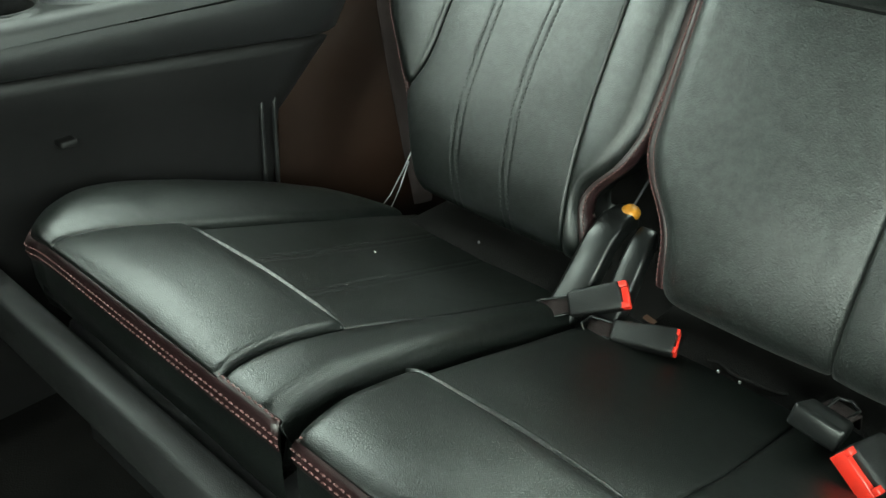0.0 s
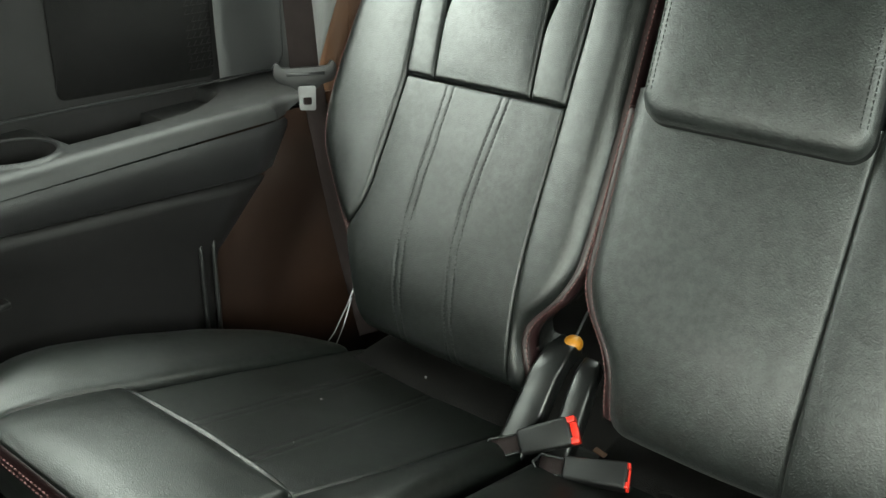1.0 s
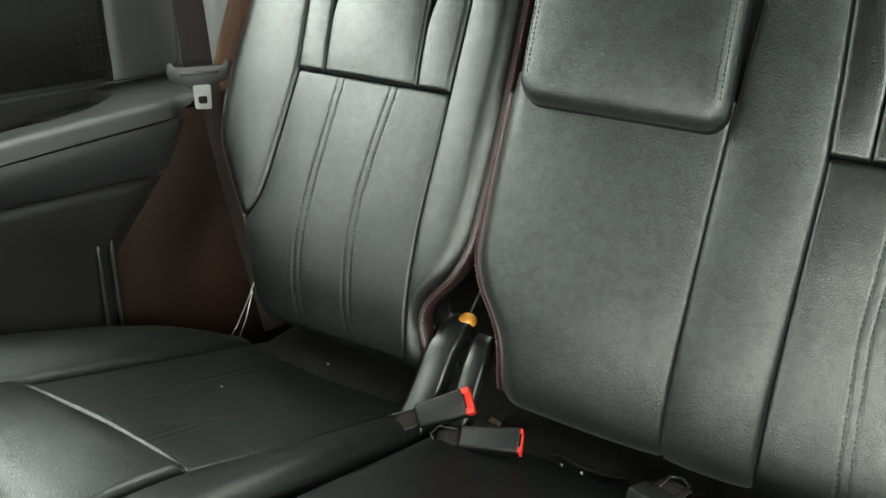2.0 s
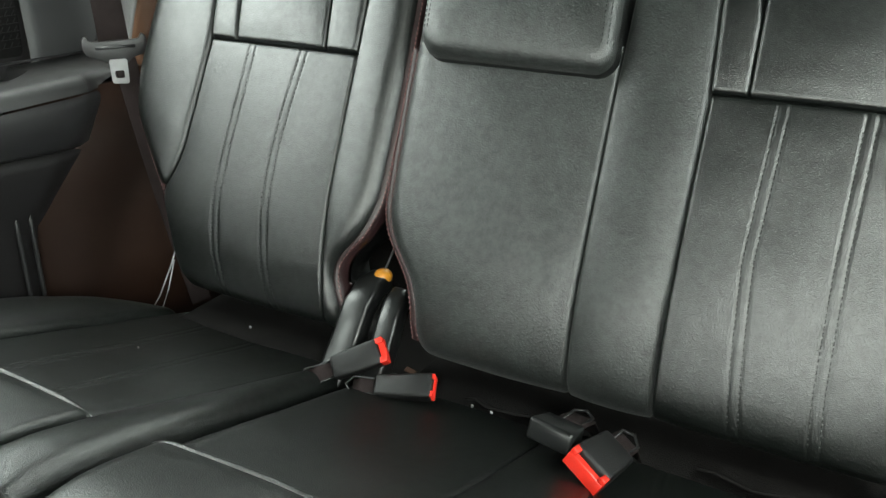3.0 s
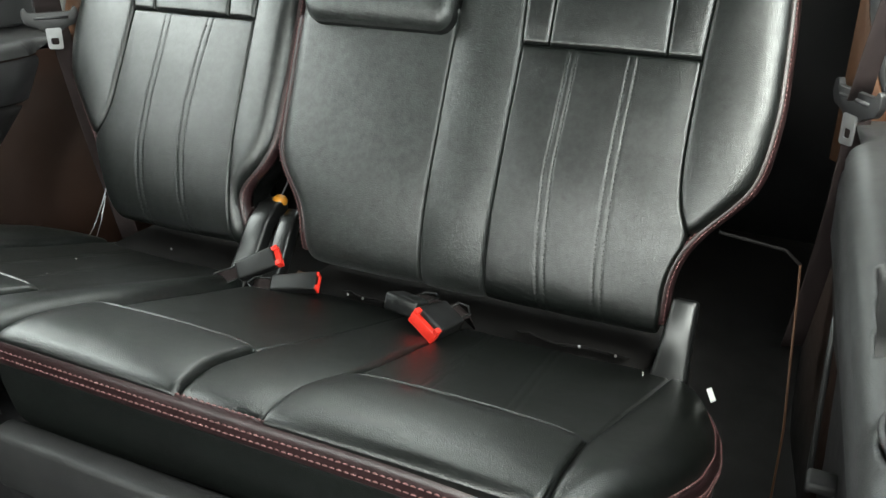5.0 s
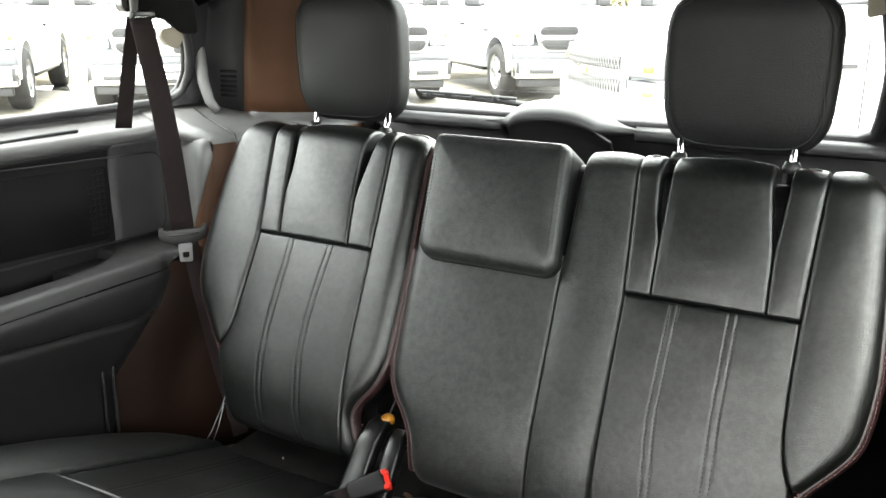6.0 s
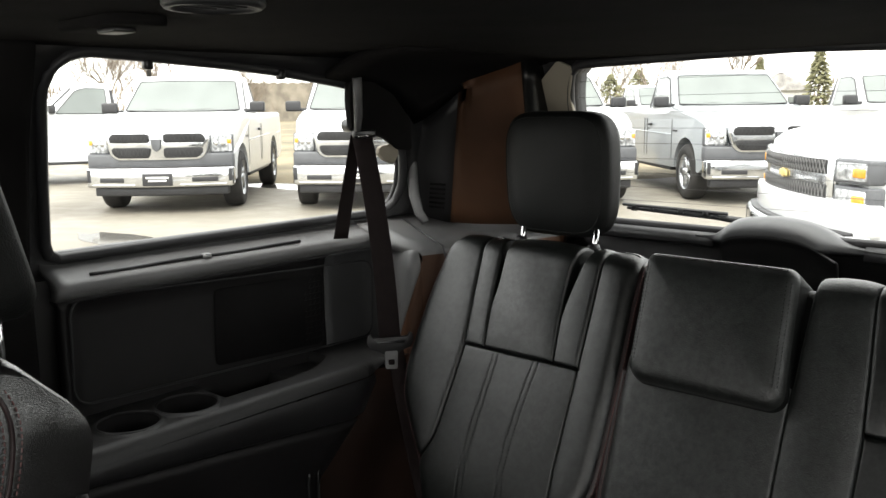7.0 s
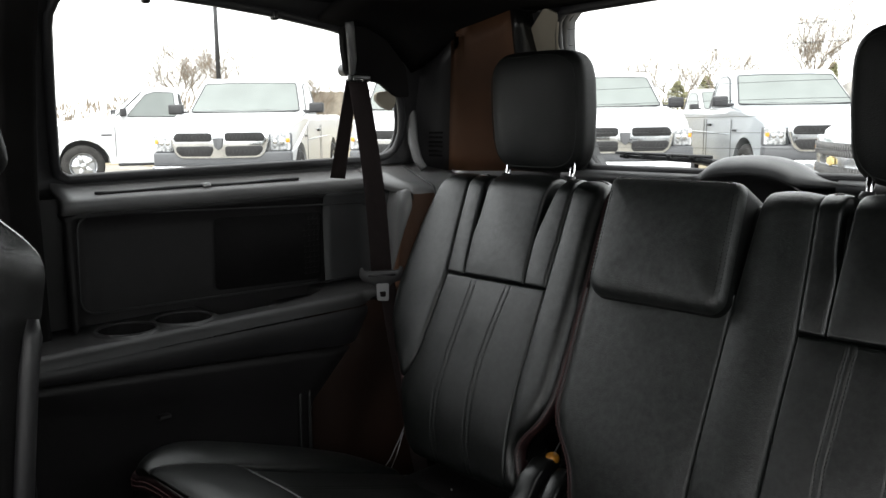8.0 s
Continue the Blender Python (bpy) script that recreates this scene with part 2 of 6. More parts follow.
def tube(points, radius, sides=8, closed=False, flat=1.0):
    """A tube along points; radius may be a list."""
    bm = bmesh.new()
    pts = [Vector(p) for p in points]
    rings = []
    ref = Vector((0.123, 0.456, 0.881)).normalized()
    for i, p in enumerate(pts):
        a, b = pts[max(0, i - 1)], pts[min(len(pts) - 1, i + 1)]
        if closed:
            a, b = pts[i - 1], pts[(i + 1) % len(pts)]
        d = (b - a).normalized()
        u = d.cross(ref).normalized()
        w = d.cross(u).normalized()
        r = radius[i] if isinstance(radius, (list, tuple)) else radius
        rings.append([bm.verts.new(p + u * r * math.cos(2 * math.pi * k / sides) + w * r * flat * math.sin(2 * math.pi * k / sides)) for k in range(sides)])
    pairs = list(zip(rings, rings[1:])) + ([(rings[-1], rings[0])] if closed else [])
    for r0, r1 in pairs:
        for k in range(sides):
            bm.faces.new((r0[k], r0[(k + 1) % sides], r1[(k + 1) % sides], r1[k]))
    if not closed:
        bm.faces.new(rings[0][::-1])
        bm.faces.new(rings[-1])
    return bm


def ribbon(points, sides, width, thick=0.0016):
    """A strap: a flat band along points, with the width direction given at each."""
    bm = bmesh.new()
    rings = []
    pts = [Vector(p) for p in points]
    for i, p in enumerate(pts):
        d = (pts[min(len(pts) - 1, i + 1)] - pts[max(0, i - 1)]).normalized()
        s = Vector(sides[i] if isinstance(sides, list) else sides).normalized()
        s = (s - d * s.dot(d)).normalized()
        nn = d.cross(s)
        w = width[i] if isinstance(width, (list, tuple)) else width
        ring = []
        for a in (-0.5, -0.47, -0.2, 0.2, 0.47, 0.5):
            ring.append(bm.verts.new(p + s * w * a + nn * thick * (0.2 if abs(a) == 0.5 else 0.5)))
        for a in (0.5, 0.47, 0.2, -0.2, -0.47, -0.5):
            ring.append(bm.verts.new(p + s * w * a - nn * thick * (0.2 if abs(a) == 0.5 else 0.5)))
        rings.append(ring)
    for r0, r1 in zip(rings, rings[1:]):
        for k in range(12):
            bm.faces.new((r0[k], r0[(k + 1) % 12], r1[(k + 1) % 12], r1[k]))
    bm.faces.new(rings[0][::-1])
    bm.faces.new(rings[-1])
    return bm


def extrude_outline(pts, vec, bevel=0.0, segments=2):
    """A solid from a flat outline (list of points), pushed along vec."""
    bm = bmesh.new()
    v0 = [bm.verts.new(Vector(p)) for p in pts]
    v1 = [bm.verts.new(Vector(p) + Vector(vec)) for p in pts]
    n = len(pts)
    bm.faces.new(v0)
    bm.faces.new(v1[::-1])
    for i in range(n):
        bm.faces.new((v0[i], v1[i], v1[(i + 1) % n], v0[(i + 1) % n]))
    bmesh.ops.recalc_face_normals(bm, faces=bm.faces)
    if bevel:
        bevel_all(bm, bevel, segments)
    return bm


def rounded(pts, r=0.03, seg=5):
    """Round the corners of a flat polygon of 2D points."""
    out_pts = []
    n = len(pts)
    for i in range(n):
        p0, p, p1 = (Vector(pts[(i + k) % n]) for k in (-1, 0, 1))
        a, b = (p0 - p), (p1 - p)
        k = min(r, a.length * 0.48, b.length * 0.48)
        s, e = p + a.normalized() * k, p + b.normalized() * k
        for j in range(seg + 1):
            t = j / seg
            out_pts.append(s * (1 - t) ** 2 + p * 2 * t * (1 - t) + e * t * t)
    return out_pts


def resample(pts, step, closed=False):
    pts = [Vector(p) for p in pts] + ([Vector(pts[0])] if closed else [])
    out_pts, left = [pts[0]], 0.0
    for a, b in zip(pts, pts[1:]):
        d = (b - a).length
        s = step - left
        while s <= d:
            out_pts.append(a.lerp(b, s / d))
            s += step
        left = d - (s - step)
    return out_pts


def plate_with_hole(outer, inner, back):
    """A wall with an opening: outer and inner loops of 3D points (same count), thickened by the vector back."""
    bm = bmesh.new()
    back = Vector(back)
    n = len(outer)
    o0, i0 = [bm.verts.new(Vector(p)) for p in outer], [bm.verts.new(Vector(p)) for p in inner]
    o1, i1 = [bm.verts.new(Vector(p) + back) for p in outer], [bm.verts.new(Vector(p) + back) for p in inner]
    for k in range(n):
        j = (k + 1) % n
        bm.faces.new((o0[k], o0[j], i0[j], i0[k]))
        bm.faces.new((o1[k], i1[k], i1[j], o1[j]))
        bm.faces.new((o0[k], o1[k], o1[j], o0[j]))
        bm.faces.new((i0[k], i0[j], i1[j], i1[k]))
    return bm


def ring_to_rect(inner2, lo, hi):
    """For each point of a 2D loop, the point of the surrounding rectangle in its direction."""
    c = sum((Vector(p) for p in inner2), Vector((0, 0))) / len(inner2)
    res = []
    for p in inner2:
        d = Vector(p) - c
        k = min(((hi[0] - c.x) / d.x if d.x > 1e-9 else (lo[0] - c.x) / d.x if d.x < -1e-9 else 1e9),
                ((hi[1] - c.y) / d.y if d.y > 1e-9 else (lo[1] - c.y) / d.y if d.y < -1e-9 else 1e9))
        res.append(c + d * k)
    return res


def cap(t):
    t = min(max(t, 0.0), 1.0)
    return math.sqrt(max(0.0, 1 - (1 - t) ** 2))


def edge_drop(u, width, depth):
    """How far a panel dips at the distance u from its seam: a fine groove and a soft pillow, or one full round for deep edges."""
    if depth > 0.0125:
        return depth * (1 - cap(u / width))
    k = min(1.0, max(0.0, u / (width * 2.6)))
    return depth * (0.88 * (1 - cap(u / (width * 0.5))) + 0.12 * (1 - k * k * (3 - 2 * k)))


def patch(surface, s0, s1, left, right, nu, ns, rolls, crown=0.0, lift=0.0, extra=None, back=0.03):
    """An upholstered panel on surface(s) -> (y, z, ny, nz), between two edge tables of x over s. rolls: (width, depth) with which its left, right,
    low and high edges turn down into the seams. A skirt closes it behind."""
    bm = bmesh.new()
    (wl_, dl), (wr, dr), (wb, db), (wt, dt) = rolls

    def spread(n):
        return [0.5 - 0.5 * math.cos(math.pi * i / n) for i in range(n + 1)]

    rows_ = []
    us, ss = spread(nu), spread(ns)
    for b in ss:
        s = s0 + (s1 - s0) * b
        y, z, ny, nz = surface(s)
        xl, xr = smooth_table(left, s, 0.012), smooth_table(right, s, 0.012)
        row = []
        for a in us:
            x = xl + (xr - xl) * a
            h = lift + crown * (1 - (2 * a - 1) ** 2) * min(1, 4 * b * (1 - b) + 0.35)
            h -= edge_drop(x - xl, wl_, dl) + edge_drop(xr - x, wr, dr)
            if db:
                h -= edge_drop(s - s0, wb, db)
            if dt:
                h -= edge_drop(s1 - s, wt, dt)
            if extra:
                h += extra(x, s)
            h += 0.0011 * noise.noise(Vector((x * 14, s * 14, 3.1)))
            row.append(bm.verts.new((x, y + ny * h, z + nz * h)))
        rows_.append(row)
    for r0, r1 in zip(rows_, rows_[1:]):
        for k in range(nu):
            bm.faces.new((r0[k], r0[k + 1], r1[k + 1], r1[k]))
    # skirt
    loop = rows_[0][:] + [r[-1] for r in rows_[1:]] + rows_[-1][-2::-1] + [r[0] for r in rows_[-2:0:-1]]
    drops = {}
    for j, r in enumerate(rows_):
        _, _, ny, nz = surface(s0 + (s1 - s0) * ss[j])
        for v in r:
            drops[v] = Vector((0, -ny * back, -nz * back))
    low = [bm.verts.new(v.co + drops[v]) for v in loop]
    n = len(loop)
    for k in range(n):
        bm.faces.new((loop[k], low[k], low[(k + 1) % n], loop[(k + 1) % n]))
    return bm


def stitches(points, normal_at, length=0.005, gap=0.003, width=0.0013, height=0.0012):
    """A row of thread stitches along points, as one mesh."""
    vs, fs = [], []
    pts = resample(points, length + gap)
    for i in range(len(pts) - 1):
        d = (pts[i + 1] - pts[i]).normalized()
        nrm = Vector(normal_at(pts[i])).normalized()
        s = d.cross(nrm).normalized() * width * 0.5
        a, b = pts[i], pts[i] + d * length
        k = len(vs)
        up = nrm * height
        vs += [a - s, a + s, b + s, b - s, a + up * 0.4 - s * 0.5, a + up * 0.4 + s * 0.5, b + up * 0.4 + s * 0.5, b + up * 0.4 - s * 0.5, (a + b) / 2 + up - s * 0.6, (a + b) / 2 + up + s * 0.6]
        fs += [(k, k + 4, k + 8, k + 7, k + 3), (k + 1, k + 2, k + 6, k + 9, k + 5), (k + 4, k + 5, k + 9, k + 8), (k + 8, k + 9, k + 6, k + 7), (k, k + 1, k + 5, k + 4), (k + 2, k + 3, k + 7, k + 6)]
    me = bpy.data.meshes.new("stitching")
    me.from_pydata([tuple(v) for v in vs], [], fs)
    bm = bmesh.new()
    bm.from_mesh(me)
    bpy.data.meshes.remove(me)
    return bm
PUDDLE = material("puddle_water", (0.10, 0.095, 0.085), 0.08, mottle=0.3, mottle_scale=1.5, spec=0.6, rough_var=0.05)
GOLD = material("gold_emblem", (0.62, 0.48, 0.20), 0.35, metal=0.3, mottle=0.1, mottle_scale=10)
TRUCK_CHROME = material("road_worn_chrome", (0.62, 0.63, 0.64), 0.13, metal=1.0, mottle=0.15, mottle_scale=5, rough_var=0.06)
# Leather made lighter and glossier, so its colour holds the highlights.
LEATHER_LIT = material("lit_black_leather", (0.014, 0.014, 0.014), 0.20, rough_var=0.04, grain=0.22, grain_scale=900, cells=True, mottle=0.3, mottle_scale=9, spec=1.0, lumps=0.22, spec_var=0.2)

# ---- the van's shell ----
FLOOR_Z, CEIL_Z = 0.08, 1.252
GROUND_Z = -0.25


def glass_a(z):
    """Distance of the side glass from the van's middle."""
    return 0.89 - 0.43 * (z - 0.88)


def loft(profiles):
    """A skin through profiles, each a list of 3D points of the same count."""
    bm = bmesh.new()
    rows_ = [[bm.verts.new(Vector(p)) for p in pr] for pr in profiles]
    for r0, r1 in zip(rows_, rows_[1:]):
        for k in range(len(r0) - 1):
            bm.faces.new((r0[k], r0[k + 1], r1[k + 1], r1[k]))
    return bm


def thicken(bm, vec):
    """Give an open skin a back, pushed along vec."""
    vec = Vector(vec)
    edges = [e for e in bm.edges if len(e.link_faces) == 1]
    faces = list(bm.faces)
    copy = {v: bm.verts.new(v.co + vec) for v in list(bm.verts)}
    for f in faces:
        bm.faces.new([copy[v] for v in f.verts][::-1])
    for e in edges:
        a, b = e.verts
        bm.faces.new((a, b, copy[b], copy[a]))
    return bm


bm = bmesh.new()
box(bm, (-1.0, -3.3, FLOOR_Z - 0.06), (1.0, 1.15, FLOOR_Z))
thing("floor", bm, CARPET, "dark carpeted van floor", "floor", kind="structure", smooth=False)

# headliner: a flat middle with coved sides
prof = []
for y in (-3.3, -2.0, -1.0, -0.5, -0.1, 0.15, 0.30, 0.375):
    row = []
    for k in range(25):
        u = -1 + 2 * k / 24
        x = u * 0.80
        z = CEIL_Z - 0.016 * max(0, (abs(u) - 0.72) / 0.28) ** 2 - 0.012 * max(0, (y + 0.1) / 0.47) ** 2 * 1.0
        row.append((x, y, z))
    prof.append(row)
bm = thicken(loft(prof), (0, 0, 0.06))
thing("ceiling", bm, HEADLINER, "black cloth headliner over the rear row", "ceiling", kind="structure")

WIN = [(-0.588, 0.896), (-0.30, 0.899), (0.17, 0.902), (0.213, 0.915), (0.228, 0.95), (0.217, 1.0), (0.195, 1.045), (0.155, 1.098),
       (0.097, 1.150), (0.04, 1.181), (-0.035, 1.196), (-0.20, 1.216), (-0.325, 1.226), (-0.466, 1.234), (-0.578, 1.239), (-0.615, 1.225), (-0.636, 1.185), (-0.621, 1.05), (-0.603, 0.915)]
WIN_LOOP = [Vector(p) for p in resample([Vector((y, z, 0)) for y, z in rounded(WIN, 0.03, 4)], 0.02, True)]


def side_point(sx, y, z, out_=0.0):
    return Vector((sx * (glass_a(z) + out_), y, z))


def wall_frame(sx, name, win, lo, hi, n):
    loop = [Vector((p[0], p[1])) for p in win]
    outer = ring_to_rect(loop, lo, hi)
    bmw = plate_with_hole([side_point(sx, p.x, p.y) for p in outer], [side_point(sx, p.x, p.y) for p in loop], (sx * 0.026, 0, 0))
    w = thing(name, bmw, PLASTIC, "black plastic side wall round the quarter window", "wall", kind="structure")
    frame_ = group_of("window_%d" % n, (sx * 0.85, 0, 0.9), "fixed quarter window in a black rubber frame", "window", kind="structure")
    pts = [side_point(sx, p.x, p.y, 0.004) for p in loop]
    part("window_frame", tube(pts, 0.010, 8, True), TRUCK_BLACK, frame_)
    inner = [side_point(sx, p.x, p.y, 0.022) for p in loop]
    part("window_seal", tube([side_point(sx, p.x, p.y, 0.022) for p in loop], 0.007, 6, True), TRUCK_BLACK, frame_)
    pane = part("pane", extrude_outline(inner, (sx * 0.004, 0, 0)), GLASS, frame_, smooth=False)
    pane.visible_shadow = False
    return w


for sx, side, n in ((-1, "left", 1), (1, "right", 2)):
    wall_frame(sx, "wall_" + side, WIN_LOOP, (-0.72, 0.86), (0.33, 1.262), n)

# outer panels below the windows
for sx, side in ((-1, "left"), (1, "right")):
    thing("wall_outer_" + side, rbox((min(sx * 0.93, sx * 0.97), -0.72, FLOOR_Z - 0.05), (max(sx * 0.93, sx * 0.97), 1.10, 0.90), 0.01), PLASTIC, "black inner side of the van's rear quarter", "wall", kind="structure")

# the wall in front of the quarter window: a wide pillar, then the sliding door
bm = extrude_outline([(-0.80, -0.72, FLOOR_Z), (-0.80, -0.72, 0.9), (-0.76, -0.72, 1.10), (-0.70, -0.72, 1.25), (-0.98, -0.72, 1.25), (-0.98, -0.72, FLOOR_Z)], (0, 0.064, 0), 0.012)
thing("pillar_left", bm, HEADLINER, "black plastic trim of the pillar behind the sliding door", "pillar", kind="structure")
bm = extrude_outline([(0.80, -0.72, FLOOR_Z), (0.80, -0.72, 0.9), (0.76, -0.72, 1.10), (0.70, -0.72, 1.25), (0.98, -0.72, 1.25), (0.98, -0.72, FLOOR_Z)], (0, 0.115, 0), 0.012)
thing("pillar_right", bm, PLASTIC, "black plastic trim of the pillar behind the sliding door", "pillar", kind="structure")

# The right door is unseen: shut, high-silled and dimmed to shape the light.
for sx, door, pane_name, low, glass, glass_label in ((-1, "door_1", "window_5", 0.80, GLASS, "fixed glass of the closed sliding door"), (1, "door_2", "window_6", 0.91, DIMMED_GLASS, "unseen sliding door glass, dimmed to hold back light")):
    loop = resample([Vector((y, z, 0)) for y, z in rounded([(-1.72, low), (-0.83, low), (-0.83, 1.22), (-1.72, 1.22)], 0.05, 4)], 0.05, True)
    loop2 = [Vector((p.x, p.y)) for p in loop]
    outer = ring_to_rect(loop2, (-1.85, FLOOR_Z), (-0.72, 1.262))
    bm = plate_with_hole([(sx * 0.84, p.x, p.y) for p in outer], [(sx * 0.84, p.x, p.y) for p in loop2], (sx * 0.10, 0, 0))
    thing(door, bm, PLASTIC, "unseen sliding door modelled shut, with black trim", "door", kind="structure")
    pane = thing(pane_name, extrude_outline([(sx * 0.88, p.x, p.y) for p in loop2], (sx * 0.004, 0, 0)), glass, glass_label, "window", kind="structure", smooth=False)
    pane.visible_shadow = False

# front part of the cabin, behind the camera; its openings sit high to block low light
for sx, side in ((-1, "left"), (1, "right")):
    loop = [Vector((p.x, p.y)) for p in resample([Vector((y, z, 0)) for y, z in rounded([(-3.1, 0.85), (-2.0, 0.85), (-2.0, 1.19), (-2.8, 1.19)], 0.05, 4)], 0.06, True)]
    outer = ring_to_rect(loop, (-3.3, FLOOR_Z), (-1.85, 1.262))
    bm = plate_with_hole([(sx * 0.84, p.x, p.y) for p in outer], [(sx * 0.84, p.x, p.y) for p in loop], (sx * 0.10, 0, 0))
    thing("wall_front_" + side, bm, PLASTIC, "black plastic front door trim", "wall", kind="structure")
loop = [Vector((p.x, p.y)) for p in resample([Vector((x, z, 0)) for x, z in rounded([(-0.80, 0.95), (0.80, 0.95), (0.74, 1.22), (-0.74, 1.22)], 0.06, 4)], 0.06, True)]
outer = ring_to_rect(loop, (-0.94, FLOOR_Z), (0.94, 1.30))
bm = plate_with_hole([(p.x, -3.2, p.y) for p in outer], [(p.x, -3.2, p.y) for p in loop], (0, -0.1, 0))
thing("wall_front", bm, PLASTIC, "unseen black front wall, raised to block low light", "wall", kind="structure")

# ---- side trim: ledge, recess, armrest with cup holders, lower panel ----


ARM_FRONT, ARM_REAR = -0.740, 0.100
ARM_END = [(0.08, -0.165), (0.30, -0.157), (0.414, -0.131), (0.482, -0.071), (0.551, -0.012), (0.59, 0.004), (0.62, 0.0)]


def arm_in(y, sx=-1):
    """Inner edge of the armrest, which runs on along the rear panel at its end."""
    if y <= 0:
        return 0.690 + (0.05 * max(0, -0.1 - y) if sx > 0 else 0) + 0.014 * cap(max(0.0, (y + 0.045) / 0.045)) ** 2
    return 0.704 - 0.28 * y


CUPS = {-1: [(0.768, -0.535, 0.052), (0.774, -0.418, 0.054)], 1: [(0.780, -0.672, 0.052)]}


def arm_height(sx, a, y):
    z = 0.616 + 0.004 * math.sin((y + 0.6) * 3)
    e = a - arm_in(y, sx)
    if e < 0.026:
        z -= 0.024 * (1 - cap(e / 0.026)) * min(1, max(0, 1 - (y + 0.02) / 0.05))
    for ca, cy, r in CUPS[sx]:
        d = math.hypot(a - ca, y - cy)
        if d < r:
            z -= 0.130 * min(1, (r - d) / 0.004)
        elif d < r + 0.007:
            z += 0.0035 * math.sin(math.pi * (d - r) / 0.007)
    if sx < 0:
        # open tray behind the cups, with a shallower rear step
        edge = 0.752 + 0.05 * max(0, (y + 0.20) / 0.13) ** 2
        e = min(a - edge, y + 0.352, (-0.062 - y) * 0.8)
        if e > 0:
            z -= (0.052 if y < -0.172 else 0.020) * min(1, e / 0.006)
    else:
        e = min(a - 0.724, y + 0.572, -0.420 - y)
        if e > 0:
            z -= 0.085 * min(1, e / 0.005)
    return z


def side_trim(sx, side):
    root = group_of("side_trim", (sx * 0.75, -0.3, FLOOR_Z), "black moulded side trim with armrest and cup holders beside the rear row", "trim", "side trims", kind="structure")
    # ledge under the window and the recess below it
    prof_ = [(0.892, 0.892), (0.886, 0.887), (0.868, 0.876), (0.840, 0.866), (0.829, 0.860), (0.824, 0.851), (0.827, 0.841), (0.838, 0.833),
             (0.856, 0.822), (0.862, 0.79), (0.862, 0.70), (0.860, 0.64), (0.862, 0.60), (0.868, 0.50)]
    rows_ = []
    for j in range(31):
        y = -0.612 + (0.165 + 0.612) * j / 30
        k = max(0, (y - 0.10) / 0.065)
        f = max(0, (-0.585 - y) / 0.027)
        rows_.append([(sx * (a - (0.10 * k ** 2.5 + 0.05 * f ** 2) * (1 if z < 0.83 else 0.15)), y, z) for a, z in prof_])
    # Lighter greys on ledge and recess end hold the window's light, black its shade.
    part("ledge", thicken(loft([r[:8] for r in rows_]), (sx * 0.03, 0, 0)), TRIM_GREY, root, "ledge under the window, daylight put into its grey")
    part("recess_panel", thicken(loft([r[7:] for r in rows_[:24]]), (sx * 0.03, 0, 0)), SHADED_BLACK, root)
    part("recess_end", thicken(loft([r[7:] for r in rows_[23:]]), (sx * 0.03, 0, 0)), SILL_GREY, root, "smooth end of the recess, window light in its grey")
    # armrest top
    bm_ = bmesh.new()
    na, ny_ = 62, 300
    grid = []
    for j in range(ny_ + 1):
        y = ARM_FRONT + (ARM_REAR - ARM_FRONT) * j / ny_
        a0 = arm_in(y, sx)
        row = []
        for i in range(na + 1):
            q = i / na
            a = a0 + (0.866 - a0) * q
            row.append(bm_.verts.new((sx * a, y, arm_height(sx, a, y))))
        grid.append(row)
    for r0, r1 in zip(grid, grid[1:]):
        for k in range(na):
            bm_.faces.new((r0[k], r0[k + 1], r1[k + 1], r1[k]))
    part("armrest_top", bm_, PLASTIC_GREY, root)
    for ca, cy, r in CUPS[sx]:
        part("cup_ring", tube([(sx * (ca + (r + 0.002) * math.cos(t)), cy + (r + 0.002) * math.sin(t), 0.6195) for t in [2 * math.pi * k / 40 for k in range(40)]], 0.0024, 6, True), PLASTIC, root, "black cup holder rim")
        # Dark sleeve added for the shade inside the cup.
        part("cup_shade", loft([[(sx * (ca + (r - d) * math.cos(t)), cy + (r - d) * math.sin(t), z) for d, z in ((0.001, 0.618), (0.003, 0.60), (0.007, 0.495), (0.011, 0.4885), (r, 0.4885))] for t in [2 * math.pi * k / 40 for k in range(41)]]), MESHCLOTH, root, "black sleeve that puts shade into the cup holder")
    # Dark sheets added for the shade on the tray floors.
    if sx < 0:
        part("tray_shade", rbox((-0.858, -0.344, 0.560), (-0.760, -0.180, 0.569), 0.003, 1), PLASTIC_GLOSS, root, "dark sheet for the shade in the tray")
    else:
        part("tray_shade", rbox((0.731, -0.565, 0.528), (0.860, -0.427, 0.537), 0.003, 1), PLASTIC_GLOSS, root, "dark sheet for the shade in the tray")
    # armrest face, a groove, the band and the lower panel
    rows_, low = [], []
    for j in range(71):
        q = j / 70
        turn = 0.022 * max(0, (j - 62) / 8) ** 2
        def at(da, z):
            y = ARM_FRONT + (lerp_table(ARM_END, z) - ARM_FRONT) * q
            return (sx * (arm_in(min(y, -0.05), sx) + da + turn), y, z)
        y = ARM_FRONT + (0.0 - ARM_FRONT) * q
        g = 0.556 - 0.045 * ((y + 0.605) / 0.583)
        rows_.append([at(da, z) for da, z in ((0.0015, 0.592), (-0.002, 0.586), (-0.003, 0.576), (-0.001, g + 0.006), (0.006, g), (0.022, g - 0.001))])
        b = 0.503 - 0.085 * ((y + 0.605) / 0.583)
        low.append([at(da, z) for da, z in ((0.020, g - 0.002), (0.004, g - 0.007), (0.006, g - 0.02), (0.018, b), (0.028, b - 0.02), (0.034, 0.28), (0.034, FLOOR_Z))])
